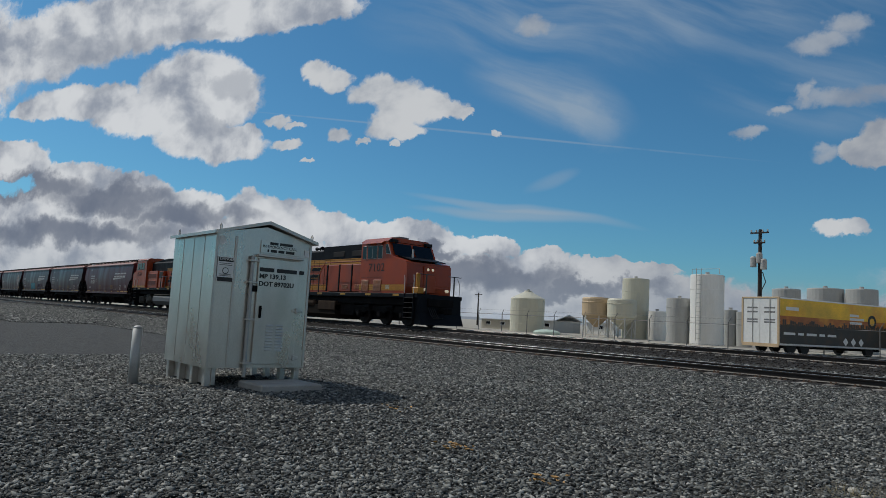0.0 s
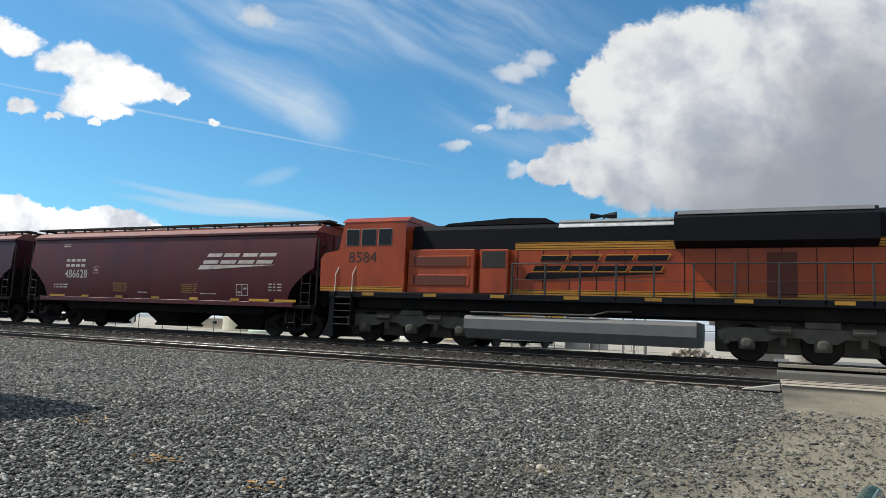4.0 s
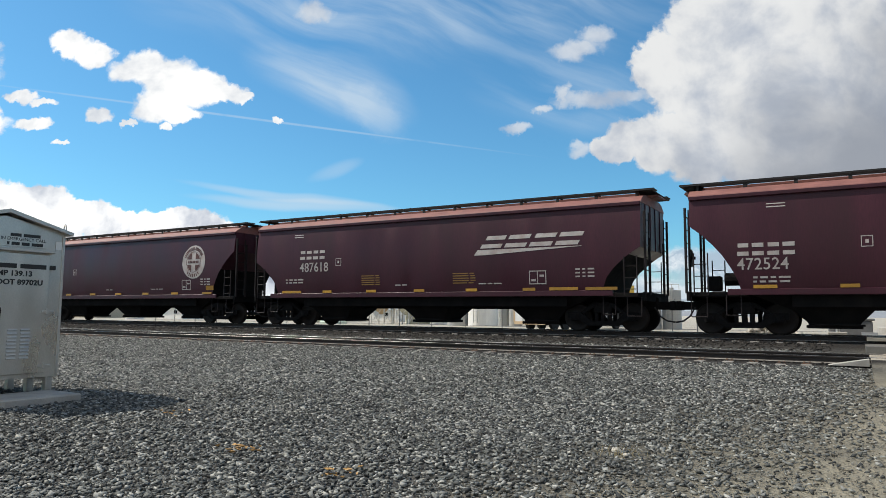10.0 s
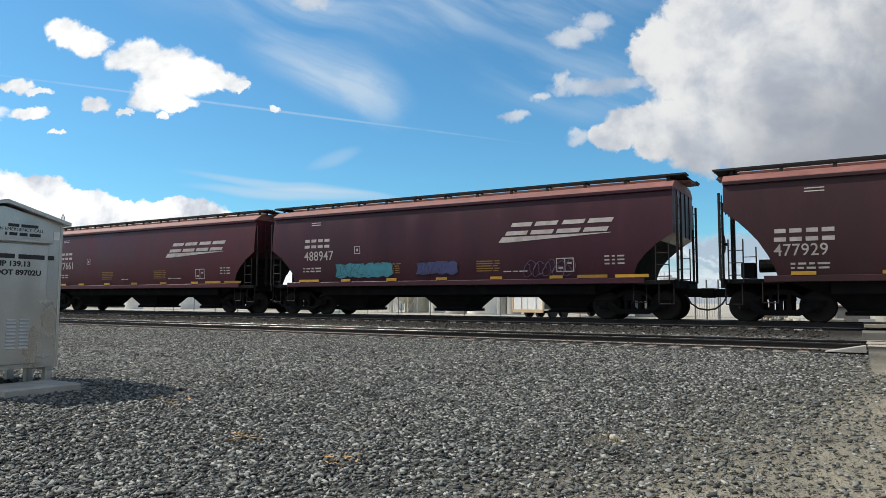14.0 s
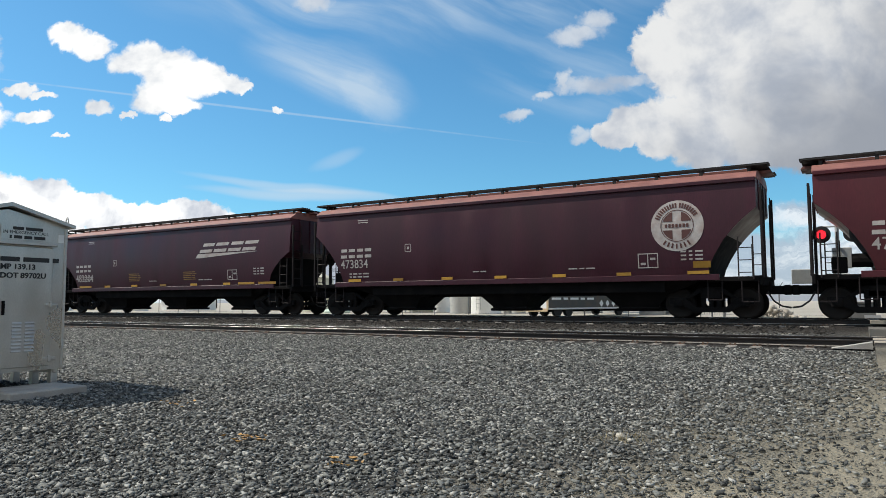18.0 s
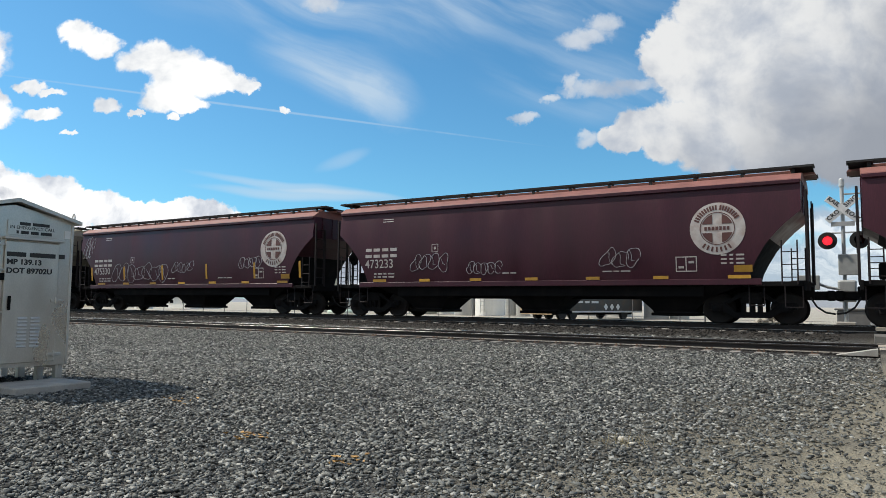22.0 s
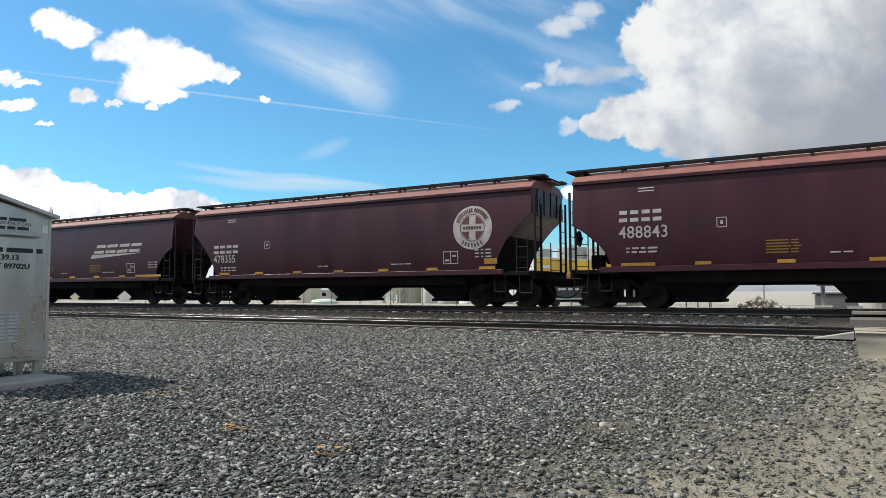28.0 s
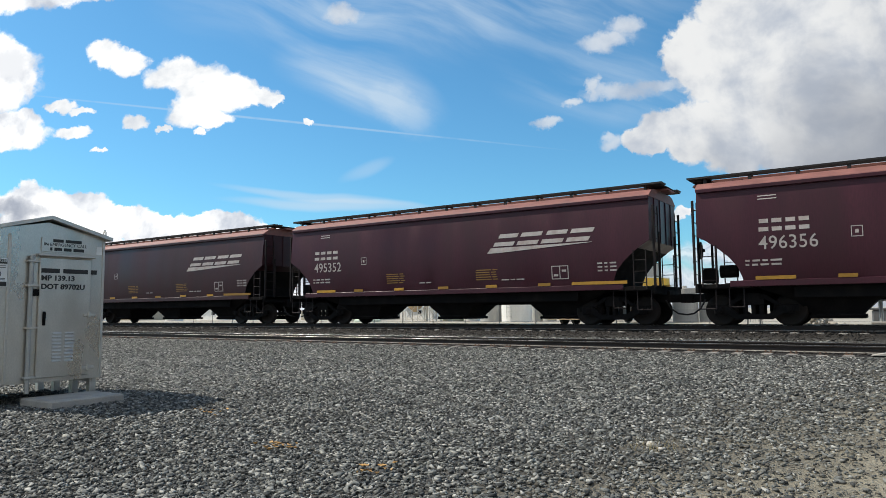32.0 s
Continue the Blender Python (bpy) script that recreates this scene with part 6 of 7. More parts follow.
    soft_box(bm, 9.85, 10.35, -1.45, -1.05, deck + 0.02, deck + 0.32, 0.03)
    part("step_post", bm, M["loco_yellow"], loco, "yellow corner post")
    letters("7102", cab, 6.05, -cw - 0.006, 2.70, 0.62, M["cab_ink"], 1.02, 0.0, 0, 1.2)
    # bands
    striped(loco, -4.9, 5.3, 3.34, 3.66, -w - 0.002, 2)
    striped(loco, -9.7, 5.3, 1.82, 2.14, -w - 0.002, 2)
    striped(loco, 5.3, 9.40, 1.80, 2.12, -cw - 0.002, 3)
    italic_mark(loco, -4.75, 0.40, 2.22, 3.18, -w - 0.022, M["loco_black"], edge=M["loco_yellow"])
    door_lines(loco, [-4.9 + k * 0.62 for k in range(11)], 1.75, 3.66, w + 0.004)
    for x in (-9.35, -8.75, -8.15, -7.55, -6.75, -6.2, -5.55):
        bm = bmesh.new()
        soft_box(bm, x, x + 0.30, -w - 0.025, -w + 0.02, 2.0, 3.05 + 0.12 * ((x * 7) % 2 > 1), 0.015)
        part("louvred_door", bm, M["loco_black"], loco)
    bm = bmesh.new()
    soft_box(bm, -9.6, -7.6, -w - 0.02, -w + 0.02, 3.42, 3.70, 0.02)
    part("radiator_screen", bm, M["dark_gap"], loco)
    for x in (1.45, 2.75, 4.05):
        bm = bmesh.new()
        soft_box(bm, x, x + 1.18, -w - 0.22, -w, 1.72, 3.30, 0.03)
        part("equipment_door", bm, M["orange"], loco)
    for x in (3.05, 4.35):
        for k in range(5):
            bm = bmesh.new()
            z = 1.90 + k * 0.05
            prism(bm, [(-w - 0.215, z), (-w - 0.245, z), (-w - 0.245, z + 0.008), (-w - 0.215, z + 0.032)], x, x + 0.6, "x")
            part("slat", bm, M["rust_tan"], loco)
    for x in (1.36, 2.68, 3.98):
        bm = bmesh.new()
        box(bm, x - 0.05, x + 0.05, -w - 0.235, -w, 1.74, 3.28)
        part("door_gap", bm, M["loco_black"], loco)
    handrails(loco, s, -9.9, 1.0, -1.52, deck, 11)
    bm = bmesh.new()
    pipe(bm, [(1.0, -1.52, deck + 1.02), (1.6, -1.52, deck + 1.75), (5.3, -1.52, deck + 1.75)], 0.022)
    part("handrail", bm, M["orange"], loco)
    # tank and reservoirs
    bm = bmesh.new()
    prism(bm, [(-1.45, 0.95), (-1.45, 0.40), (-1.15, 0.14), (1.15, 0.14), (1.45, 0.40), (1.45, 0.95)], -4.7, 2.9, "x")
    part("fuel_tank", bm, M["tank_shade"], loco, "brown fuel tank coloured dark for its shade")
    for a, b in ((-4.75, -3.75), (1.0, 2.9)):
        bm = bmesh.new()
        soft_box(bm, a, b, -1.5, -1.0, 0.62, 1.16, 0.04)
        part("equipment_box", bm, M["tank_brown"], loco)
    bm = bmesh.new()
    soft_box(bm, 2.95, 4.35, -1.15, 1.15, 0.38, 1.10, 0.04)
    part("traction_box", bm, M["grime"], loco, "grimy equipment box under the frame")
    for a in (-3.45, -1.25):
        bm = bmesh.new()
        lathe(bm, [(0.05, a), (0.20, a + 0.06), (0.24, a + 0.16), (0.24, a + 1.66), (0.20, a + 1.76), (0.05, a + 1.82)], "x", 18, (0, -1.28, 0.98))
        part("air_reservoir", bm, M["tank_brown"], loco, "brown cylindrical air reservoir", smooth=True)
    for x in (-6.75, 6.95):
        build_loco_truck(loco, x, M["grime"])
    return loco


def build_second():
    s, half, deck = -1, 11.3, 1.80
    loco = loco_base("orange and black freight locomotive coupled behind the leader", s, half, deck)
    w = 0.98
    # long hood runs to +x, cab at -x
    hood(loco, -7.4, 9.6, deck, 3.36, w, M["orange"])
    bm = bmesh.new()
    prism(bm, [(-w, 3.35), (w, 3.35), (w, 4.10), (w - 0.2, 4.30), (-w + 0.2, 4.30), (-w, 4.10)], -7.4, 1.9, "x")
    part("hood_top", bm, M["loco_black"], loco, "black upper hood")
    bm = bmesh.new()
    prism(bm, [(-1.0, 3.34), (1.0, 3.34), (1.52, 3.50), (1.52, 4.22), (1.25, 4.46), (-1.25, 4.46), (-1.52, 4.22), (-1.52, 3.50)], 1.85, 7.2, "x")
    part("radiator_housing", bm, M["loco_black"], loco, "flared black radiator housing")
    bm = bmesh.new()
    prism(bm, [(-w - 0.05, 3.60), (w + 0.05, 3.60), (w + 0.05, 4.30), (w - 0.15, 4.46), (-w + 0.15, 4.46), (-w - 0.05, 4.30)], 7.15, 9.62, "x")
    part("rear_hood_top", bm, M["loco_black"], loco)
    bm = bmesh.new()
    prism(bm, [(-1.44, 4.33), (-1.26, 4.465), (-1.26, 4.48), (-1.44, 4.345)], 1.95, 7.1, "x")
    part("housing_edge", bm, M["tank_silver"], loco)
    for x in (2.6, 4.9):
        bm = bmesh.new()
        lathe(bm, [(0.75, 4.46), (0.75, 4.54), (0.6, 4.57)], "z", 20, (x + 0.4, 0, 0))
        part("radiator_fan", bm, M["loco_black"], loco)
    bm = bmesh.new()
    prism(bm, [(-1.9, 4.28), (1.9, 4.28), (1.9, 4.36), (-1.9, 4.36)], -0.9, 0.9)
    part("dynamic_brake_hatch", bm, M["silver_top"], loco)
    bm = bmesh.new()
    prism(bm, [(-6.2, 4.28), (-2.0, 4.28), (-2.4, 4.46), (-3.6, 4.50), (-6.0, 4.36)], -0.85, 0.85)
    part("inverter_cabinet", bm, M["loco_black"], loco)
    bm = bmesh.new()
    prism(bm, [(-0.99, 4.09), (-0.80, 4.28), (-0.80, 4.305), (-0.99, 4.115)], -1.9, 1.85, "x")
    part("hood_panel", bm, M["silver_top"], loco)
    horn(loco, -0.6, 4.36)
    cw = 1.52
    bm = bmesh.new()
    prism(bm, [(-7.4, deck), (-11.0, deck), (-11.05, 3.05), (-10.85, 3.25), (-10.25, 3.35), (-10.05, 4.35), (-9.9, 4.42), (-7.4, 4.42)], -cw, cw)
    cab = part("cab", bm, M["orange"], loco, "orange wide cab and nose")
    bm = bmesh.new()
    prism(bm, [(-cw - 0.02, 4.40), (cw + 0.02, 4.40), (cw - 0.3, 4.60), (-cw + 0.3, 4.60)], -10.15, -7.35, "x")
    part("cab_roof", bm, M["orange"], loco, "sunlit orange cab roof")
    bm = bmesh.new()
    soft_box(bm, -9.0, -8.3, -0.3, 0.3, 4.6, 4.70, 0.02)
    part("roof_unit", bm, M["tank_silver"], loco)
    for a, b in ((-9.95, -9.35), (-9.28, -8.62), (-8.55, -7.95)):
        bm = bmesh.new()
        soft_box(bm, a, b, -cw - 0.012, -cw + 0.05, 3.50, 4.15, 0.02)
        win = part("window", bm, M["tank_silver"], cab, "silver framed cab window")
        bm = bmesh.new()
        box(bm, a + 0.04, b - 0.04, -cw - 0.020, -cw - 0.010, 3.54, 4.11)
        part("pane", bm, M["glass"], win)
    letters("8584", cab, -9.80, -cw - 0.006, 2.78, 0.56, M["cab_ink"], 1.02, 0.0, 0, 1.08)
    for z in (2.05, 2.72):
        bm = bmesh.new()
        soft_box(bm, -7.25, -4.9, -w - 0.40, -w, z, z + 0.42, 0.03)
        part("blower_box", bm, M["orange"], loco)
        bm = bmesh.new()
        box(bm, -7.1, -5.05, -w - 0.41, -w - 0.395, z + 0.05, z + 0.37)
        part("blower_grille", bm, M["rust_dark"], loco)
    bm = bmesh.new()
    soft_box(bm, -7.35, -4.75, -w - 0.38, -w, deck, 3.36, 0.03)
    part("electrical_cabinet", bm, M["orange"], loco)
    bm = bmesh.new()
    soft_box(bm, -4.6, -3.55, -w - 0.30, -w, deck + 0.02, 3.35, 0.03)
    part("filter_box", bm, M["orange"], loco)
    bm = bmesh.new()
    box(bm, -4.5, -3.65, -w - 0.312, -w - 0.298, 2.72, 3.28)
    part("filter_grille", bm, M["dark_gap"], loco)
    striped(loco, -3.4, 1.85, 3.34, 3.60, -w - 0.002, 3)
    striped(loco, -7.3, 9.6, deck + 0.02, deck + 0.20, -w - 0.004, 2)
    striped(loco, -11.0, -7.45, deck + 0.02, deck + 0.20, -cw - 0.004, 2)
    striped(loco, 7.15, 9.6, 3.36, 3.60, -w - 0.06, 3)
    italic_mark(loco, -3.0, 1.75, 2.35, 3.14, -w - 0.022, M["loco_black"], edge=M["loco_yellow"])
    door_lines(loco, [-3.3 + k * 0.9 for k in range(12)], deck + 0.2, 3.34, w)
    bm = bmesh.new()
    box(bm, 4.4, 5.2, -w - 0.014, -w, deck + 0.1, 3.20)
    part("rear_door", bm, M["rust_dark"], loco)
    bm = bmesh.new()
    box(bm, 7.4, 9.0, -w - 0.014, -w, deck + 0.15, 3.25)
    part("radiator_screen", bm, M["dark_gap"], loco)
    for k in range(9):
        bm = bmesh.new()
        box(bm, 7.42 + k * 0.195, 7.45 + k * 0.195, -w - 0.024, -w - 0.014, deck + 0.15, 3.25)
        part("screen_bar", bm, M["rust_dark"], loco)
    handrails(loco, 1, -3.3, 9.3, -1.52, deck, 11)
    bm = bmesh.new()
    prism(bm, [(-1.40, 1.08), (-1.50, 0.95), (-1.50, 0.62), (-1.25, 0.30), (1.25, 0.30), (1.50, 0.62), (1.50, 0.95), (1.40, 1.08)], -5.0, 2.5, "x")
    part("fuel_tank", bm, M["tank_silver"], loco, "silver grey fuel tank")
    bm = bmesh.new()
    pipe(bm, [(-4.8, -1.45, 1.18), (-0.6, -1.45, 1.18), (-0.1, -1.45, 1.32), (0.6, -1.45, 1.32)], 0.03)
    part("brake_pipe", bm, M["truck_grey"], loco)
    for x in (-7.2, 5.8):
        build_loco_truck(loco, x, M["truck_grey"])
    return loco


M["rust_dark"] = material("dark_rust_red", (0.10, 0.022, 0.012), 0.7)
TRAIN.append([build_lead(), COUPLINGS[0] + 11.38])
TRAIN.append([build_second(), (COUPLINGS[0] + COUPLINGS[1]) / 2 - 0.35])

# ---- crossing signal ----
def build_signal():
    sig = thing("crossing_signal", "silver railroad crossing signal mast with crossbuck, red lamps and gate", "crossing signal", pose(-0.53, 27.5, -0.62))
    bm = bmesh.new()
    rod(bm, (0, 0, 0), (0, 0, 5.02), 0.065, 14)
    part("mast", bm, M["signal_grey"], sig)
    bm = bmesh.new()
    lathe(bm, [(0.08, 4.80), (0.09, 4.84), (0.09, 5.06), (0.06, 5.10), (0.03, 5.12)], "z", 14)
    part("bell", bm, M["signal_grey"], sig, "grey warning bell on the mast top")
    bm = bmesh.new()
    soft_box(bm, 0.05, 1.15, -0.05, 0.05, 4.52, 4.57, 0.01)
    part("bracket_arm", bm, M["post"], sig)
    for angle, words in ((41, ("CROS", "SING")), (-41, ("RAIL", "ROAD"))):
        bm = bmesh.new()
        soft_box(bm, -0.62, 0.62, -0.012, 0.012, -0.115, 0.115, 0.005)
        blade = part("crossbuck_blade", bm, M["white_sign"], sig, "white crossbuck blade with black letters", at=pose(0, -0.10 if angle > 0 else -0.13, 4.02) @ Matrix.Rotation(radians(-angle), 4, "Y"))
        letters(words[0], blade, -0.58, -0.014, -0.075, 0.21, M["black_ink"], 1.05, 0.004)
        letters(words[1], blade, 0.12, -0.014, -0.075, 0.21, M["black_ink"], 1.05, 0.004)
    bm = bmesh.new()
    soft_box(bm, -0.36, 0.36, -0.09, -0.07, 3.42, 3.58, 0.005)
    part("track_count_plate", bm, M["signal_grey"], sig)
    bm = bmesh.new()
    rod(bm, (-0.5, -0.02, 3.20), (0.5, -0.02, 3.20), 0.03, 8)
    part("lamp_arm", bm, M["signal_grey"], sig)
    for x, lens in ((-0.48, "lamp_red"), (0.48, "lamp_off")):
        bm = bmesh.new()
        lathe(bm, [(0.30, -0.16), (0.30, -0.13)], "y", 24, (x, 0, 2.92))
        plate = part("lamp_backplate", bm, M["signal_black"], sig, "round black lamp backing")
        bm = bmesh.new()
        n = 14
        for k in range(n):
            a0, a1 = math.pi * (k / n * 1.3 - 0.15), math.pi * ((k + 1) / n * 1.3 - 0.15)
            bm.faces.new([bm.verts.new((x + 0.165 * math.cos(a), y, 2.92 + 0.165 * math.sin(a))) for a, y in ((a0, -0.16), (a1, -0.16), (a1, -0.42), (a0, -0.42))])
        part("lamp_hood", bm, M["signal_black"], plate)
        bm = bmesh.new()
        lathe(bm, [(0.155, -0.165), (0.15, -0.19), (0.08, -0.21)], "y", 20, (x, 0, 2.92))
        part("lamp_lens", bm, M[lens], plate, "glowing red lens" if lens == "lamp_red" else "dark red lens")
        bm = bmesh.new()
        rod(bm, (x, 0.0, 2.92), (x, -0.14, 2.92), 0.12, 12)
        rod(bm, (x, 0.0, 2.92), (x, 0.0, 3.2), 0.03, 8)
        part("lamp_body", bm, M["signal_black"], plate)
    bm = bmesh.new()
    soft_box(bm, -0.18, 0.42, -0.22, -0.07, 1.72, 2.44, 0.02)
    part("junction_box", bm, M["signal_grey"], sig, "grey junction box")
    bm = bmesh.new()
    soft_box(bm, -0.22, 0.35, -0.25, 0.2, 0.80, 1.55, 0.06, 2)
    part("gate_mechanism", bm, M["signal_grey"], sig, "grey gate machine")
    bm = bmesh.new()
    pipe(bm, [(0.2, -0.2, 1.15), (-0.5, -0.22, 1.30), (-0.8, -0.22, 1.42)], 0.05)
    soft_box(bm, -1.45, -0.75, -0.32, -0.12, 1.22, 1.72, 0.02)
    part("counterweight", bm, M["post"], sig, "grey counterweight on an arm")
    bm = bmesh.new()
    soft_box(bm, 0.2, 0.62, -0.24, -0.16, 0.92, 1.08, 0.02)
    part("gate_arm_socket", bm, M["signal_grey"], sig)
    for k in range(9):
        bm = bmesh.new()
        soft_box(bm, 0.6 + k * 0.8, 1.4 + k * 0.8, -0.22, -0.18, 0.93 - k * 0.004, 1.06 - k * 0.004, 0.006)
        part("gate_arm", bm, M["red_band"] if k % 2 == 0 else M["white_sign"], sig, "red and white gate arm" if k == 0 else "")
    bm = bmesh.new()
    soft_box(bm, -0.3, 0.3, -0.3, 0.3, -0.35, 0.12, 0.03)
    part("base", bm, M["concrete"], sig)


build_signal()


# ---- industrial yard behind the tracks ----
YARD_Z = -1.0


def tank(name, x, y, r, top, mat, label, shape="flat", ladder=False):
    t = thing(name, label, "storage tank", pose(x, y, YARD_Z), group="storage tanks in the yard")
    h = top - YARD_Z
    bm = bmesh.new()
    if shape == "cone":
        lathe(bm, [(r, 0), (r, h * 0.80), (r * 0.95, h * 0.82), (r * 0.25, h * 0.97), (r * 0.22, h), (0.05, h)], "z", 28)
    elif shape == "dome":
        lathe(bm, [(r, 0), (r, h * 0.35)] + [(r * math.cos(a), h * 0.35 + h * 0.65 * math.sin(a)) for a in np.linspace(0.15, 1.5, 7)], "z", 24)
    else:
        lathe(bm, [(r, 0), (r, h * 0.97), (r * 0.98, h * 0.985), (r * 0.3, h), (0.05, h)], "z", 28)
    part("shell", bm, mat, t, smooth=False)
    if shape != "dome":
        for k in range(1, 5):
            bm = bmesh.new()
            z = h * k / 5.2
            lathe(bm, [(r + 0.006, z), (r + 0.02, z + 0.015), (r + 0.006, z + 0.03)], "z", 28)
            part("hoop", bm, mat, t)
        bm = bmesh.new()
        rod(bm, (0, 0, h * 0.98), (0, 0, h + 0.16), 0.16, 10)
        part("vent", bm, M["tank_grey"], t)
    if ladder:
        bm = bmesh.new()
        for s in (-0.2, 0.2):
            rod(bm, (s, -r - 0.1, 0.3), (s, -r - 0.1, h + 0.35), 0.025)
        for z in np.arange(0.5, h, 0.35):
            rod(bm, (-0.2, -r - 0.1, z), (0.2, -r - 0.1, z), 0.015)
        pipe(bm, [(-r * 0.9, -0.3, h), (-r * 0.9, -0.3, h + 0.4), (r * 0.9, -0.3, h + 0.4), (r * 0.9, -0.3, h)], 0.02)
        part("ladder", bm, M["tank_grey"], t)
    return t


def cone_tank(x, y, r, top, bottom, mat, label):
    t = thing("cone_bottom_tank", label, "storage tank", pose(x, y, YARD_Z), group="storage tanks in the yard")
    h, b = top - YARD_Z, bottom - YARD_Z
    bm = bmesh.new()
    lathe(bm, [(0.15, b * 0.45), (r * 0.97, b), (r, b + 0.05), (r, h * 0.96), (r * 0.92, h), (0.2, h + 0.05)], "z", 28)
    part("shell", bm, mat, t)
    bm = bmesh.new()
    lathe(bm, [(r + 0.02, h * 0.86), (r + 0.05, h * 0.87), (r + 0.02, h * 0.885)], "z", 28)
    part("hoop", bm, mat, t)
    for k in range(6):
        a = k * math.tau / 6 + 0.3
        bm = bmesh.new()
        p = (r * 0.95 * math.cos(a), r * 0.95 * math.sin(a))
        q = (r * 0.95 * math.cos(a + math.tau / 6), r * 0.95 * math.sin(a + math.tau / 6))
        rod(bm, (*p, 0), (*p, b), 0.06)
        rod(bm, (*p, 0.1), (*q, b * 0.9), 0.03)
        part("leg", bm, M["white_rail"], t)
    return t


def build_tanks():
    y = 55
    tank("cone_top_tank", -0.884 * y, y, 1.80, 3.35, M["tank_cream"], "cream storage tank with a conical top", "cone")
    tank("dome_tank", -0.834 * 50, 50, 1.25, -0.55, M["green_tint"], "low pale green domed tank", "dome")
    cone_tank(-0.724 * y, y, 1.36, 2.75, 1.0, M["tank_tan"], "tan cone-bottomed tank on a steel stand")
    cone_tank(-0.672 * y, y, 1.34, 2.65, 0.9, M["tank_cream"], "cream cone-bottomed tank on a steel stand")
    y = 58
    tank("tall_tank", -0.646 * y, y, 1.27, 4.85, M["tank_cream"], "tall cream upright storage tank")
    tank("storage_tank", -0.605 * y, y, 0.85, 1.75, M["tank_white"], "small white upright tank")
    y = 52
    tank("storage_tank", -0.566 * y, y, 1.02, 2.70, M["tank_grey"], "grey upright storage tank")
    tank("tall_tank", -0.520 * y, y, 1.28, 4.62, M["tank_white"], "tall white upright tank with a ladder", ladder=True)
    y = 56
    tank("storage_tank", -0.483 * y, y, 0.55, 2.0, M["tank_grey"], "narrow grey upright tank")
    tank("storage_tank", -0.462 * y, y, 0.62, 1.85, M["tank_grey"], "narrow grey upright tank")
    y = 60
    for u, r, top in ((-0.403, 1.1, 4.05), (-0.352, 1.35, 4.1), (-0.308, 1.12, 4.05), (-0.331, 0.8, 3.9)):
        tank("storage_tank", u * y, y + (3 if r < 1 else 0), r, top, M["tank_grey"], "grey upright tank behind a trailer")
    y = 52
    tank("storage_tank", -0.253 * y, y, 0.90, 1.50, M["tank_grey"], "squat grey tank by the fence")
    tank("storage_tank", -0.2235 * y, y + 0.6, 0.68, 1.92, M["tank_grey"], "squat grey tank by the fence", ladder=True)
    for u, top in ((-1.42, 0.7), (-1.72, 0.9), (-2.1, 0.6)):
        tank("storage_tank", u * 55, 55, 1.1, top, M["tank_white"], "white upright tank far along the yard")


build_tanks()


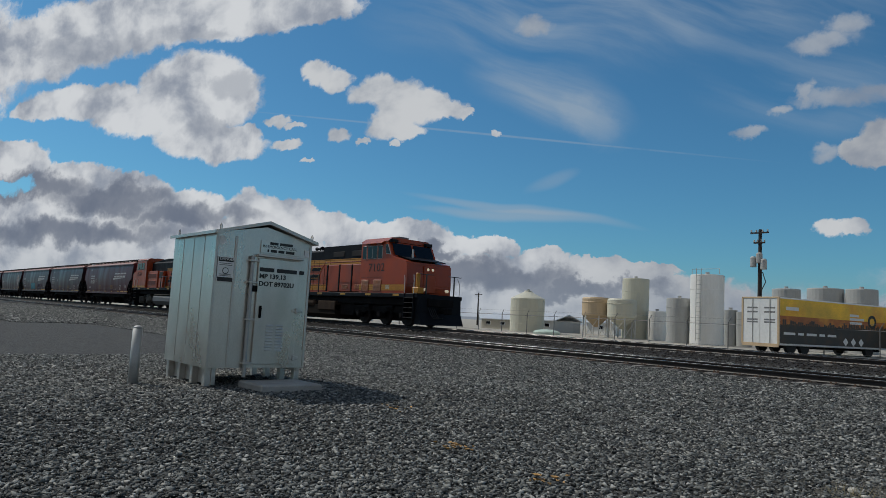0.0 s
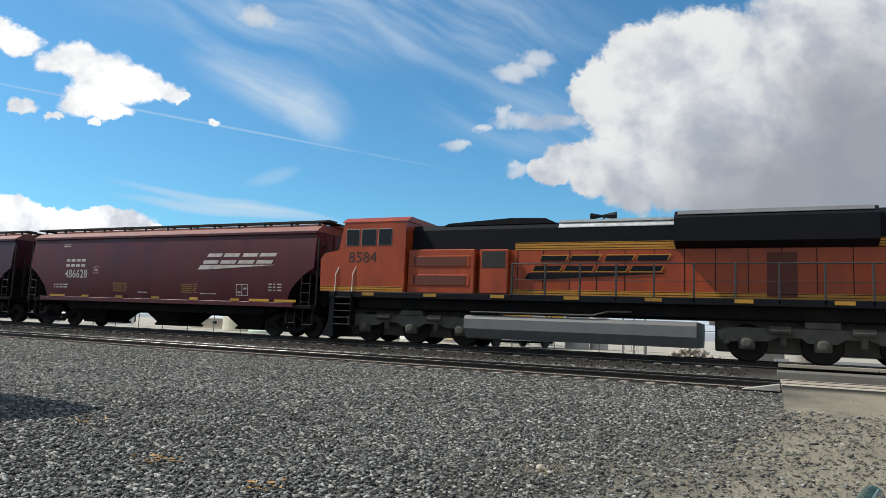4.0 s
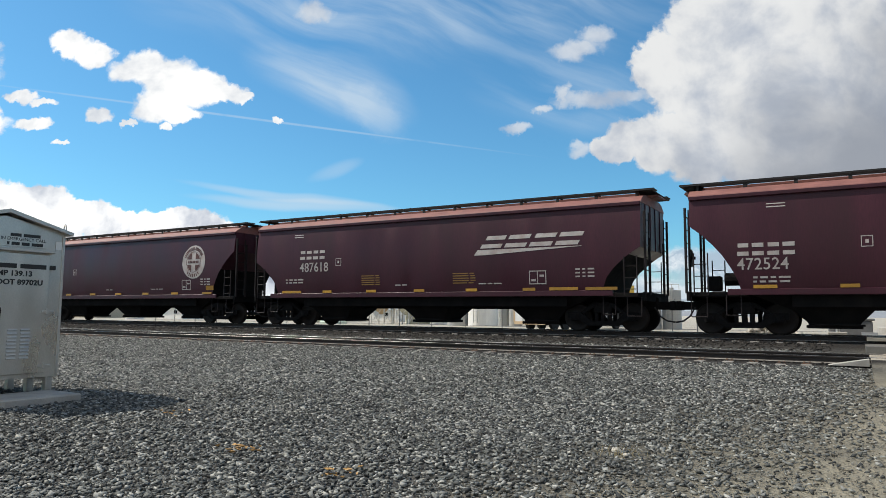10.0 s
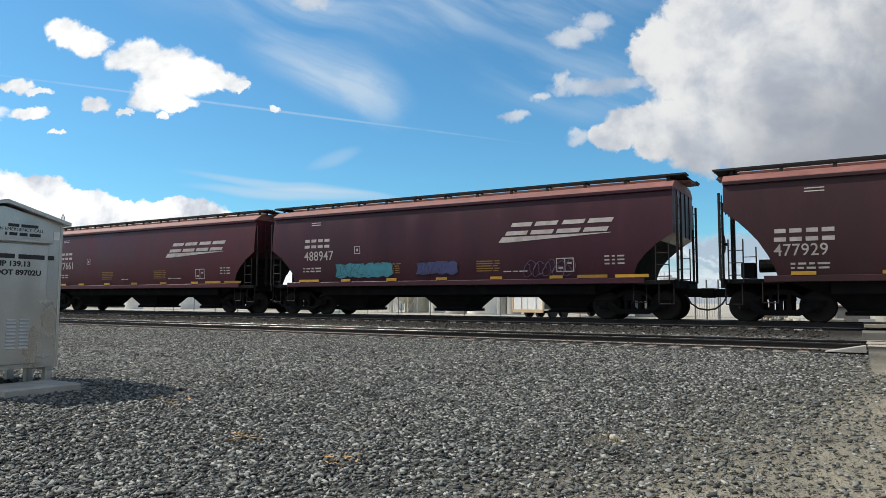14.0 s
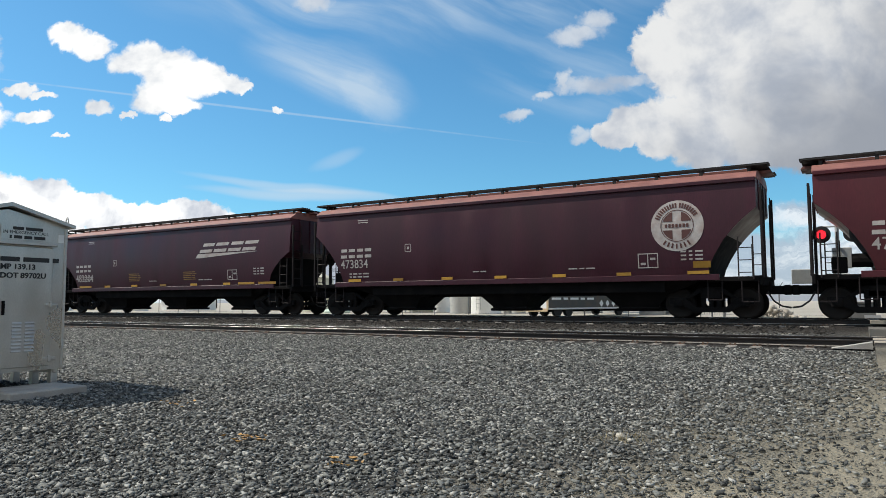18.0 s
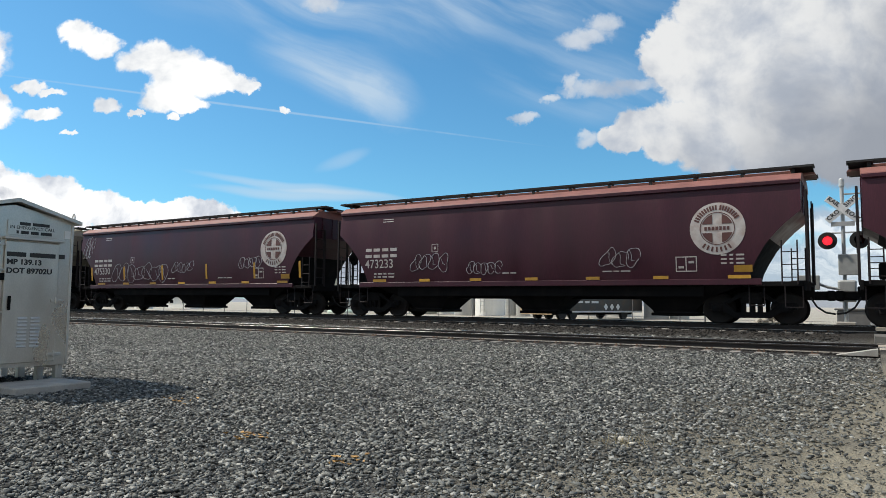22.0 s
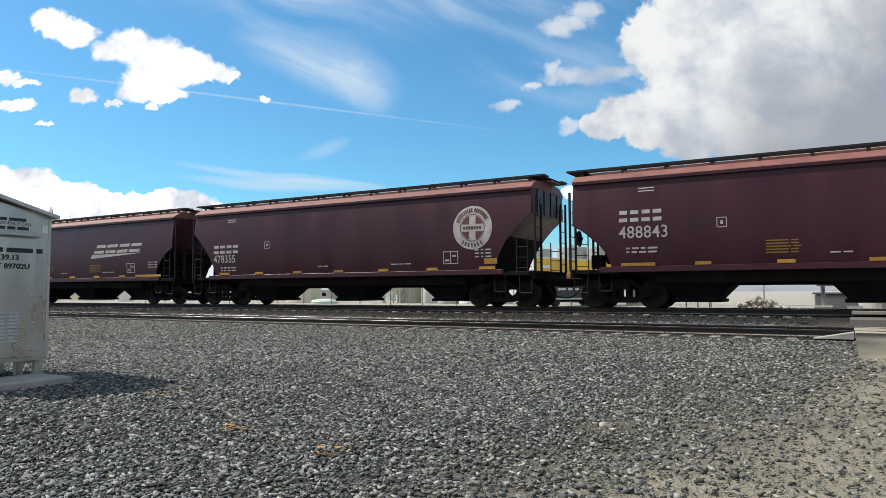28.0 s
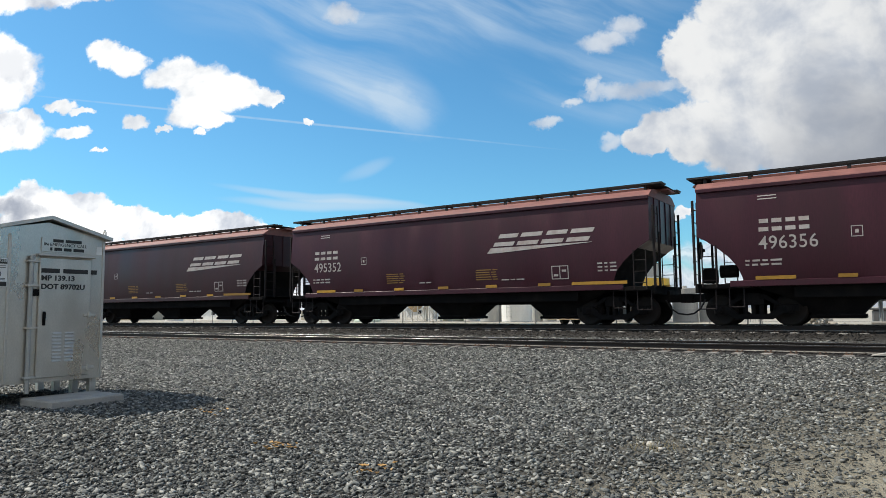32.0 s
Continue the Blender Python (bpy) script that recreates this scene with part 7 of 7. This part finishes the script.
def build_trailer():
    turn = 74.5
    tr = thing("box_trailer", "box trailer printed with a golden picture, white rear doors", "trailer", pose(-16.9, 41.0, -1.0, 0, 0, turn))
    # local x runs along the printed side, +y to the yard's left; printed side at y = 0 faces -y
    long, wide, low, high = 10.8, 2.5, 0.48, 3.28
    bm = bmesh.new()
    soft_box(bm, 0, long, 0, wide, low, high, 0.04)
    body = part("body", bm, M["trailer_white"], tr)
    for a, b, mat in ((0.0, 0.42, "trailer_dark"), (0.42, 0.62, "trailer_rust"), (0.62, 1.0, "trailer_gold")):
        bm = bmesh.new()
        box(bm, 0.1, long - 0.1, -0.012, -0.002, low + 0.12 + (high - low - 0.2) * a, low + 0.12 + (high - low - 0.2) * b)
        part("printed_panel", bm, M[mat], body)
    bm = bmesh.new()
    rng = random.Random(2)
    for k in range(60):
        x = 0.3 + k * (long - 0.8) / 60
        z = low + 0.12 + (high - low - 0.2) * 0.42
        box(bm, x, x + 0.14, -0.016, -0.012, z - 0.05, z + rng.uniform(0.02, 0.32))
    tagged(part("printed_skyline", bm, M["trailer_dark"], body), "printed dark skyline of small shapes", kind="stuff")
    bm = bmesh.new()
    lathe(bm, [(0.42, -0.02), (0.42, -0.012)], "y", 24, (8.6, 0, 2.2))
    part("round_mark", bm, M["black_ink"], body)
    bm = bmesh.new()
    lathe(bm, [(0.24, -0.024), (0.24, -0.02)], "y", 20, (8.6, 0, 2.2))
    part("round_mark", bm, M["trailer_gold"], body)
    bm = bmesh.new()
    for z, widths in ((2.45, (0.9,)), (2.22, (1.4,)), (1.98, (1.2,))):
        wording_bars(bm, 6.4, -0.014, z, widths, 0.15, 0.1)
    wording_bars(bm, 0.6, -0.014, 2.55, (1.1,), 0.2, 0.1)
    wording_bars(bm, 0.4, -0.014, 1.12, (1.0, 0.5, 0.9, 0.5, 0.8), 0.14, 0.25)
    part("wording", bm, M["trailer_white"], body)
    for k in range(3):
        bm = bmesh.new()
        x = 6.0 + k * 0.75
        prism(bm, [(x, 0.62), (x + 0.25, 0.87), (x, 1.12), (x - 0.25, 0.87)], -0.018, -0.012)
        part("placard", bm, M["white_sign"], body)
    for y0 in (0.06, 1.26):
        bm = bmesh.new()
        soft_box(bm, -0.05, 0.0, y0, y0 + 1.18, low + 0.08, high - 0.08, 0.01)
        door = part("rear_door", bm, M["trailer_white"], tr)
        bm = bmesh.new()
        rod(bm, (-0.07, y0 + 0.5, low + 0.1), (-0.07, y0 + 0.5, high - 0.1), 0.02)
        part("lock_rod", bm, M["tank_grey"], door)
        bm = bmesh.new()
        for z in (2.6, 2.35, 1.9, 1.75):
            box(bm, -0.056, -0.05, y0 + 0.15, y0 + 0.9, z, z + 0.09)
        part("wording", bm, M["grey_ink"], door)
    bm = bmesh.new()
    for q in (0, wide):
        soft_box(bm, -0.08, 0.02, q - 0.06, q + 0.06, low, high, 0.01)
    soft_box(bm, -0.08, 0.02, 0, wide, high - 0.08, high + 0.02, 0.01)
    soft_box(bm, -0.08, 0.02, 0, wide, low - 0.12, low + 0.08, 0.01)
    part("door_frame", bm, M["tank_tan"], tr, "rusty door frame")
    for x in (1.3, 2.5, 8.6):
        for y in (0.15, wide - 0.4):
            bm = bmesh.new()
            lathe(bm, [(0.25, y), (0.42, y + 0.02), (0.42, y + 0.24), (0.25, y + 0.26)], "y", 16, (x, 0, 0.42))
            part("wheel", bm, M["dark_gap"], tr)
    bm = bmesh.new()
    soft_box(bm, 0.2, long - 0.3, 0.7, wide - 0.7, low - 0.16, low, 0.02)
    part("chassis", bm, M["grime"], tr)


build_trailer()


def build_pole():
    p = thing("utility_pole", "dark wooden utility pole with crossarms and transformers", "utility pole", pose(-0.44 * 55, 55, YARD_Z))
    bm = bmesh.new()
    rod(bm, (0, 0, 0), (0, 0, 9.45), 0.19, 12, 0.13)
    part("pole", bm, M["wood_pole"], p)
    for z, half in ((9.1, 0.72), (8.3, 0.45)):
        bm = bmesh.new()
        soft_box(bm, -half, half, -0.2, -0.08, z, z + 0.12, 0.01)
        arm = part("crossarm", bm, M["wood_pole"], p)
        for k in (-0.9, -0.35, 0.35, 0.9):
            bm = bmesh.new()
            lathe(bm, [(0.05, z + 0.12), (0.08, z + 0.17), (0.05, z + 0.22), (0.07, z + 0.28), (0.02, z + 0.32)], "z", 8, (k * half, -0.14, 0))
            part("insulator", bm, M["tank_grey"], arm)
    for x, z in ((-0.42, 6.4), (0.40, 6.2), (0.05, 6.7)):
        bm = bmesh.new()
        lathe(bm, [(0.22, z), (0.24, z + 0.05), (0.24, z + 0.75), (0.15, z + 0.85)], "z", 14, (x, -0.25, 0))
        part("transformer", bm, M["tank_grey"], p)
    bm = bmesh.new()
    pipe(bm, [(0.3, -0.2, 6.0), (0.55, -0.2, 5.2), (0.25, -0.2, 4.6), (0.2, -0.2, 3.6)], 0.035)
    part("cable", bm, M["dark_gap"], p)
    for x, h in ((-1.02, 6.0), (-1.16, 5.0), (-2.6, 6.5)):
        q = thing("utility_pole", "slim dark utility pole far behind the yard", "utility pole", pose(x * 90, 90, YARD_Z))
        bm = bmesh.new()
        rod(bm, (0, 0, 0), (0, 0, h), 0.16, 8, 0.11)
        part("pole", bm, M["wood_pole"], q)
        bm = bmesh.new()
        box(bm, -0.9, 0.9, -0.06, 0.06, h - 0.4, h - 0.28)
        part("crossarm", bm, M["wood_pole"], q)


build_pole()


def build_fence():
    fence = thing("yard_fence", "thin steel mesh fence with bent top arms along the yard", "fence", pose(0, 46, YARD_Z))
    x = -62.0
    while x < 4:
        if not -8.6 < x < -7.2:
            bm = bmesh.new()
            rod(bm, (x, 0, 0), (x, 0, 1.75), 0.035, 6)
            rod(bm, (x, 0, 1.75), (x + 0.22, 0, 2.1), 0.022, 5)
            part("post", bm, M["fence"], fence)
        x += 3.05
    for z, r in ((1.62, 0.022), (0.15, 0.010), (2.0, 0.006)):
        bm = bmesh.new()
        rod(bm, (-62, 0, z), (-8.6, 0, z), r, 5), rod(bm, (-7.2, 0, z), (4, 0, z), r, 5)
        part("wire", bm, M["fence"], fence)
    for x in (-8.6, -7.9, -7.2):
        bm = bmesh.new()
        rod(bm, (x, 0, 0), (x, 0, 2.5), 0.05, 8)
        part("gate_post", bm, M["fence"], fence)
    bm = bmesh.new()
    for x in np.arange(-8.5, -7.2, 0.15):
        rod(bm, (x, 0.02, 0.15), (x, 0.02, 1.95), 0.010, 4)
    rod(bm, (-8.6, 0.02, 1.95), (-7.2, 0.02, 1.95), 0.025, 5)
    part("gate", bm, M["fence"], fence)


build_fence()


def shed(x, y, w, d, h, wall, roof, label, name="shed"):
    s = thing(name, label, "building", pose(x, y, YARD_Z))
    bm = bmesh.new()
    soft_box(bm, -w / 2, w / 2, 0, d, 0, h, 0.02)
    part("wall", bm, M[wall], s)
    bm = bmesh.new()
    prism(bm, [(-0.25, h), (d / 2, h + d * 0.16), (d + 0.25, h), (d + 0.25, h + 0.1), (d / 2, h + d * 0.16 + 0.12), (-0.25, h + 0.1)], -w / 2 - 0.2, w / 2 + 0.2, "x")
    part("roof", bm, M[roof], s)
    n = max(1, int(w / 2.2))
    for k in range(n):
        bm = bmesh.new()
        a = -w / 2 + (k + 0.5) * w / n
        soft_box(bm, a - 0.4, a + 0.4, -0.04, 0.03, h * 0.45, h * 0.8, 0.01)
        win = part("window", bm, M["white_sign"], s)
        bm = bmesh.new()
        box(bm, a - 0.34, a + 0.34, -0.05, -0.04, h * 0.48, h * 0.77)
        part("pane", bm, M["glass"], win)


shed(-60.0, 62, 5.0, 5, 1.15, "shed_wall", "shed_roof", "low beige shed with a pale metal roof")
shed(-54.5, 64, 4.5, 5, 1.3, "tank_grey", "shed_roof", "low grey shed behind the tanks")
shed(-50.0, 70, 4.0, 5, 1.4, "tank_white", "shed_roof", "low white shed behind the tanks")
shed(-78.0, 60, 5.0, 5, 1.5, "tank_white", "shed_roof", "white shed far along the yard")
shed(-98.0, 60, 7.0, 5, 1.7, "shed_wall", "shed_roof", "beige shed far along the yard")
shed(-125.0, 62, 9.0, 6, 1.8, "tank_white", "shed_roof", "long white shed far along the yard")
shed(-160.0, 64, 12.0, 6, 2.2, "shed_wall", "shed_roof", "long beige shed far along the yard")
shed(9.0, 75, 12.0, 6, 1.0, "tank_grey", "shed_roof", "low grey building beyond the road")


def build_rubble():
    rng = np.random.default_rng(5)
    n = 260
    a = rng.normal(0, 0.75, n)
    xs, ys = -0.096 * 41 + a, 41 + rng.normal(0, 0.4, n)
    hh = np.clip(0.62 * np.exp(-(a / 1.0) ** 2), 0, 1)
    ob = new("rubble_heap", stones_mesh("rubble_heap", xs, ys, YARD_Z + hh * rng.random(n), 0.10 + 0.12 * rng.random(n), M["rubble"], 0.8))
    tagged(ob, "heap of pale broken stones beyond the track", "rubble", kind="stuff")
    bm = bmesh.new()
    lathe(bm, [(0.50, 0), (0.55, 0.05), (0.55, 0.62), (0.50, 0.66), (0.1, 0.66)], "z", 20)
    solid("concrete_drum", bm, M["concrete"], "pale round concrete drum beside the crossing road", "drum", pose(1.25, 29.5, -0.98))
    bm = bmesh.new()
    soft_box(bm, -0.9, 0.9, -0.5, 0.5, 0.0, 0.85, 0.06)
    soft_box(bm, -1.0, 1.0, -0.55, 0.55, 0.85, 0.95, 0.03)
    solid("equipment_bin", bm, M["fence"], "dark steel bin behind the crossing signal", "bin", pose(-0.2, 38, YARD_Z))


build_rubble()


def build_hills():
    bm = bmesh.new()
    n = 120
    low, top = [], []
    for k in range(n + 1):
        x = -3600 + k * 60
        h = 6 + 26 * max(0, noise.noise((x * 0.0011, 2.0, 0)) + 0.35) + 8 * noise.noise((x * 0.006, 5.0, 0))
        if x > -700:
            h += 14 * math.exp(-((x + 150) / 380) ** 2)
        low.append(bm.verts.new((x, 2700, -30)))
        top.append(bm.verts.new((x, 2900, max(2, h))))
    for k in range(n):
        bm.faces.new((low[k], low[k + 1], top[k + 1], top[k]))
    solid("hills", bm, M["hill"], "low hazy blue hills on the horizon", "hills", kind="structure", smooth=True)


build_hills()


# ---- small things on the ground ----
def build_parked_car():
    """Front corner of a car that stands beside the camera, with its glass let into a painted frame."""
    car = thing("parked_car", "teal car door with a dark rubber seal and grey glass", "car", pose(0.100, 1.94, -0.45, 0, 0, -12.0))
    bm = bmesh.new()
    soft_box(bm, 0.0, 0.07, -0.9, 0.85, -0.96, 0.0, 0.030, 3)
    part("door_panel", bm, M["teal_car"], car, "teal painted door edge", smooth=True)
    bm = bmesh.new()
    soft_box(bm, 0.072, 0.10, -0.9, 0.85, -0.94, -0.02, 0.010, 2)
    part("seal", bm, M["dark_gap"], car, "dark rubber seal")
    bm = bmesh.new()
    soft_box(bm, 0.102, 1.5, -0.9, 0.85, -0.94, -0.035, 0.03, 2)
    part("inner_panel", bm, M["grey_trim"], car, "grey plastic trim")


M["grey_trim"] = material("grey_plastic_trim", (0.22, 0.22, 0.23), 0.6)
build_parked_car()


def build_litter():
    rng = random.Random(21)
    for x, y, n, spread in ((-5.39, 5.04, 17, 0.17), (-3.82, 4.77, 15, 0.15), (-7.6, 5.9, 10, 0.16)):
        bm = bmesh.new()
        for k in range(n):
            cx, cy = x + rng.gauss(0, spread), y + rng.gauss(0, spread * 0.7)
            z = ground_z(cx, cy) + 0.035 + rng.uniform(0, 0.01)
            a, r = rng.uniform(0, math.tau), rng.uniform(0.014, 0.034)
            ring = [bm.verts.new((cx + math.cos(a + q) * r * (1.5 if i % 2 == 0 else 0.7), cy + math.sin(a + q) * r * (1.5 if i % 2 == 0 else 0.7), z + rng.uniform(-0.006, 0.012))) for i, q in enumerate((0, 1.57, 3.14, 4.71))]
            tip = bm.verts.new((cx, cy, z - 0.012))
            bm.faces.new(ring)
            for i in range(4):
                bm.faces.new((ring[(i + 1) % 4], ring[i], tip))
        solid("dry_leaves", bm, M["leaf_litter"], "small heap of orange brown dead leaves on the gravel", "leaves", kind="stuff")
    for x, y, r in ((-2.09, 6.85, 0.055), (-1.96, 6.72, 0.03)):
        bm = bmesh.new()
        bmesh.ops.create_icosphere(bm, subdivisions=2, radius=r)
        for v in bm.verts:
            v.co *= 1 + 0.45 * noise.noise(v.co * 14 + Vector((x, y, 0)))
            v.co.z *= 0.6
        solid("pale_rock", bm, M["pale_stone"], "pale whitish rock lying on the dirt", "rock", pose(x, y, ground_z(x, y) + r * 0.3, 0, 0, x * 90))
    bm = bmesh.new()
    for k in range(46):
        cx, cy = -2.0 + rng.gauss(0, 0.16), 6.75 + rng.gauss(0, 0.1)
        z, h = ground_z(cx, cy), rng.uniform(0.04, 0.12)
        lx, ly = rng.uniform(-0.08, 0.08), rng.uniform(-0.06, 0.06)
        prism(bm, [(cx - 0.002, z), (cx + 0.002, z), (cx + lx, z + h)], cy, cy + 0.003)
    solid("dry_grass", bm, M["straw"], "wisp of dry straw coloured grass", "grass", kind="stuff")
    # dark loose stones scattered over the dirt
    n = 7000
    g = np.random.default_rng(31)
    xs, ys = g.uniform(-2.6, 2.2, n), g.uniform(3.5, 15.5, n)
    ok = xs < 0.5 + 0.16 * ys
    xs, ys = xs[ok], ys[ok]
    size = 0.006 + 0.024 * g.random(len(xs)) ** 3.0
    zs = np.array([ground_z(x, y) for x, y in zip(xs, ys)]) + size * 0.2
    ob = new("loose_stones", stones_mesh("loose_stones", xs, ys, zs, size, M["dark_shards"]))
    tagged(ob, "dark broken stones lying loose on sandy dirt", "stones", kind="stuff")


M["pale_stone"] = material("pale_rock", (0.48, 0.45, 0.39), 0.9, 0, 0.15, 20, 90, 0.4)
M["straw"] = material("dry_straw", (0.46, 0.38, 0.22), 0.8, 0, 0.2)
M["dark_shards"] = stone_material("dark_broken_stone", [(0.06, 0.055, 0.046), (0.16, 0.147, 0.118), (0.10, 0.092, 0.078), (0.30, 0.28, 0.23)])
build_litter()

# ---- movement ----
def run_at(t):
    for (a, da), (b, db) in zip(RUN, RUN[1:]):
        if a <= t <= b:
            return da + (db - da) * (t - a) / (b - a)
    return RUN[-1][1]


def motions():
    for car, place in TRAIN:
        walk(car, [(t, pose(place + d, TRACK_Y, RAIL_Z)) for t, d in RUN])
        wheels = [o for o in car.children_recursive if o.name.split(".")[0] == "wheelset"]
        if not wheels:
            continue
        seen = [k / 30 for k in range(0, 961) if -95 < place + run_at(k / 30) < 22]
        for ws in wheels:
            home = ws.matrix_basis.translation.copy()
            spin = [(t, pose(*home) @ Matrix.Rotation(run_at(t) / home.z % math.tau, 4, "Y")) for t in seen]
            if not spin:
                continue
            if spin[0][0] > 0:
                spin.insert(0, (0.0, spin[0][1]))
            if spin[-1][0] < 32:
                spin.append((32.0, spin[-1][1]))
            walk(ws, spin)


motions()
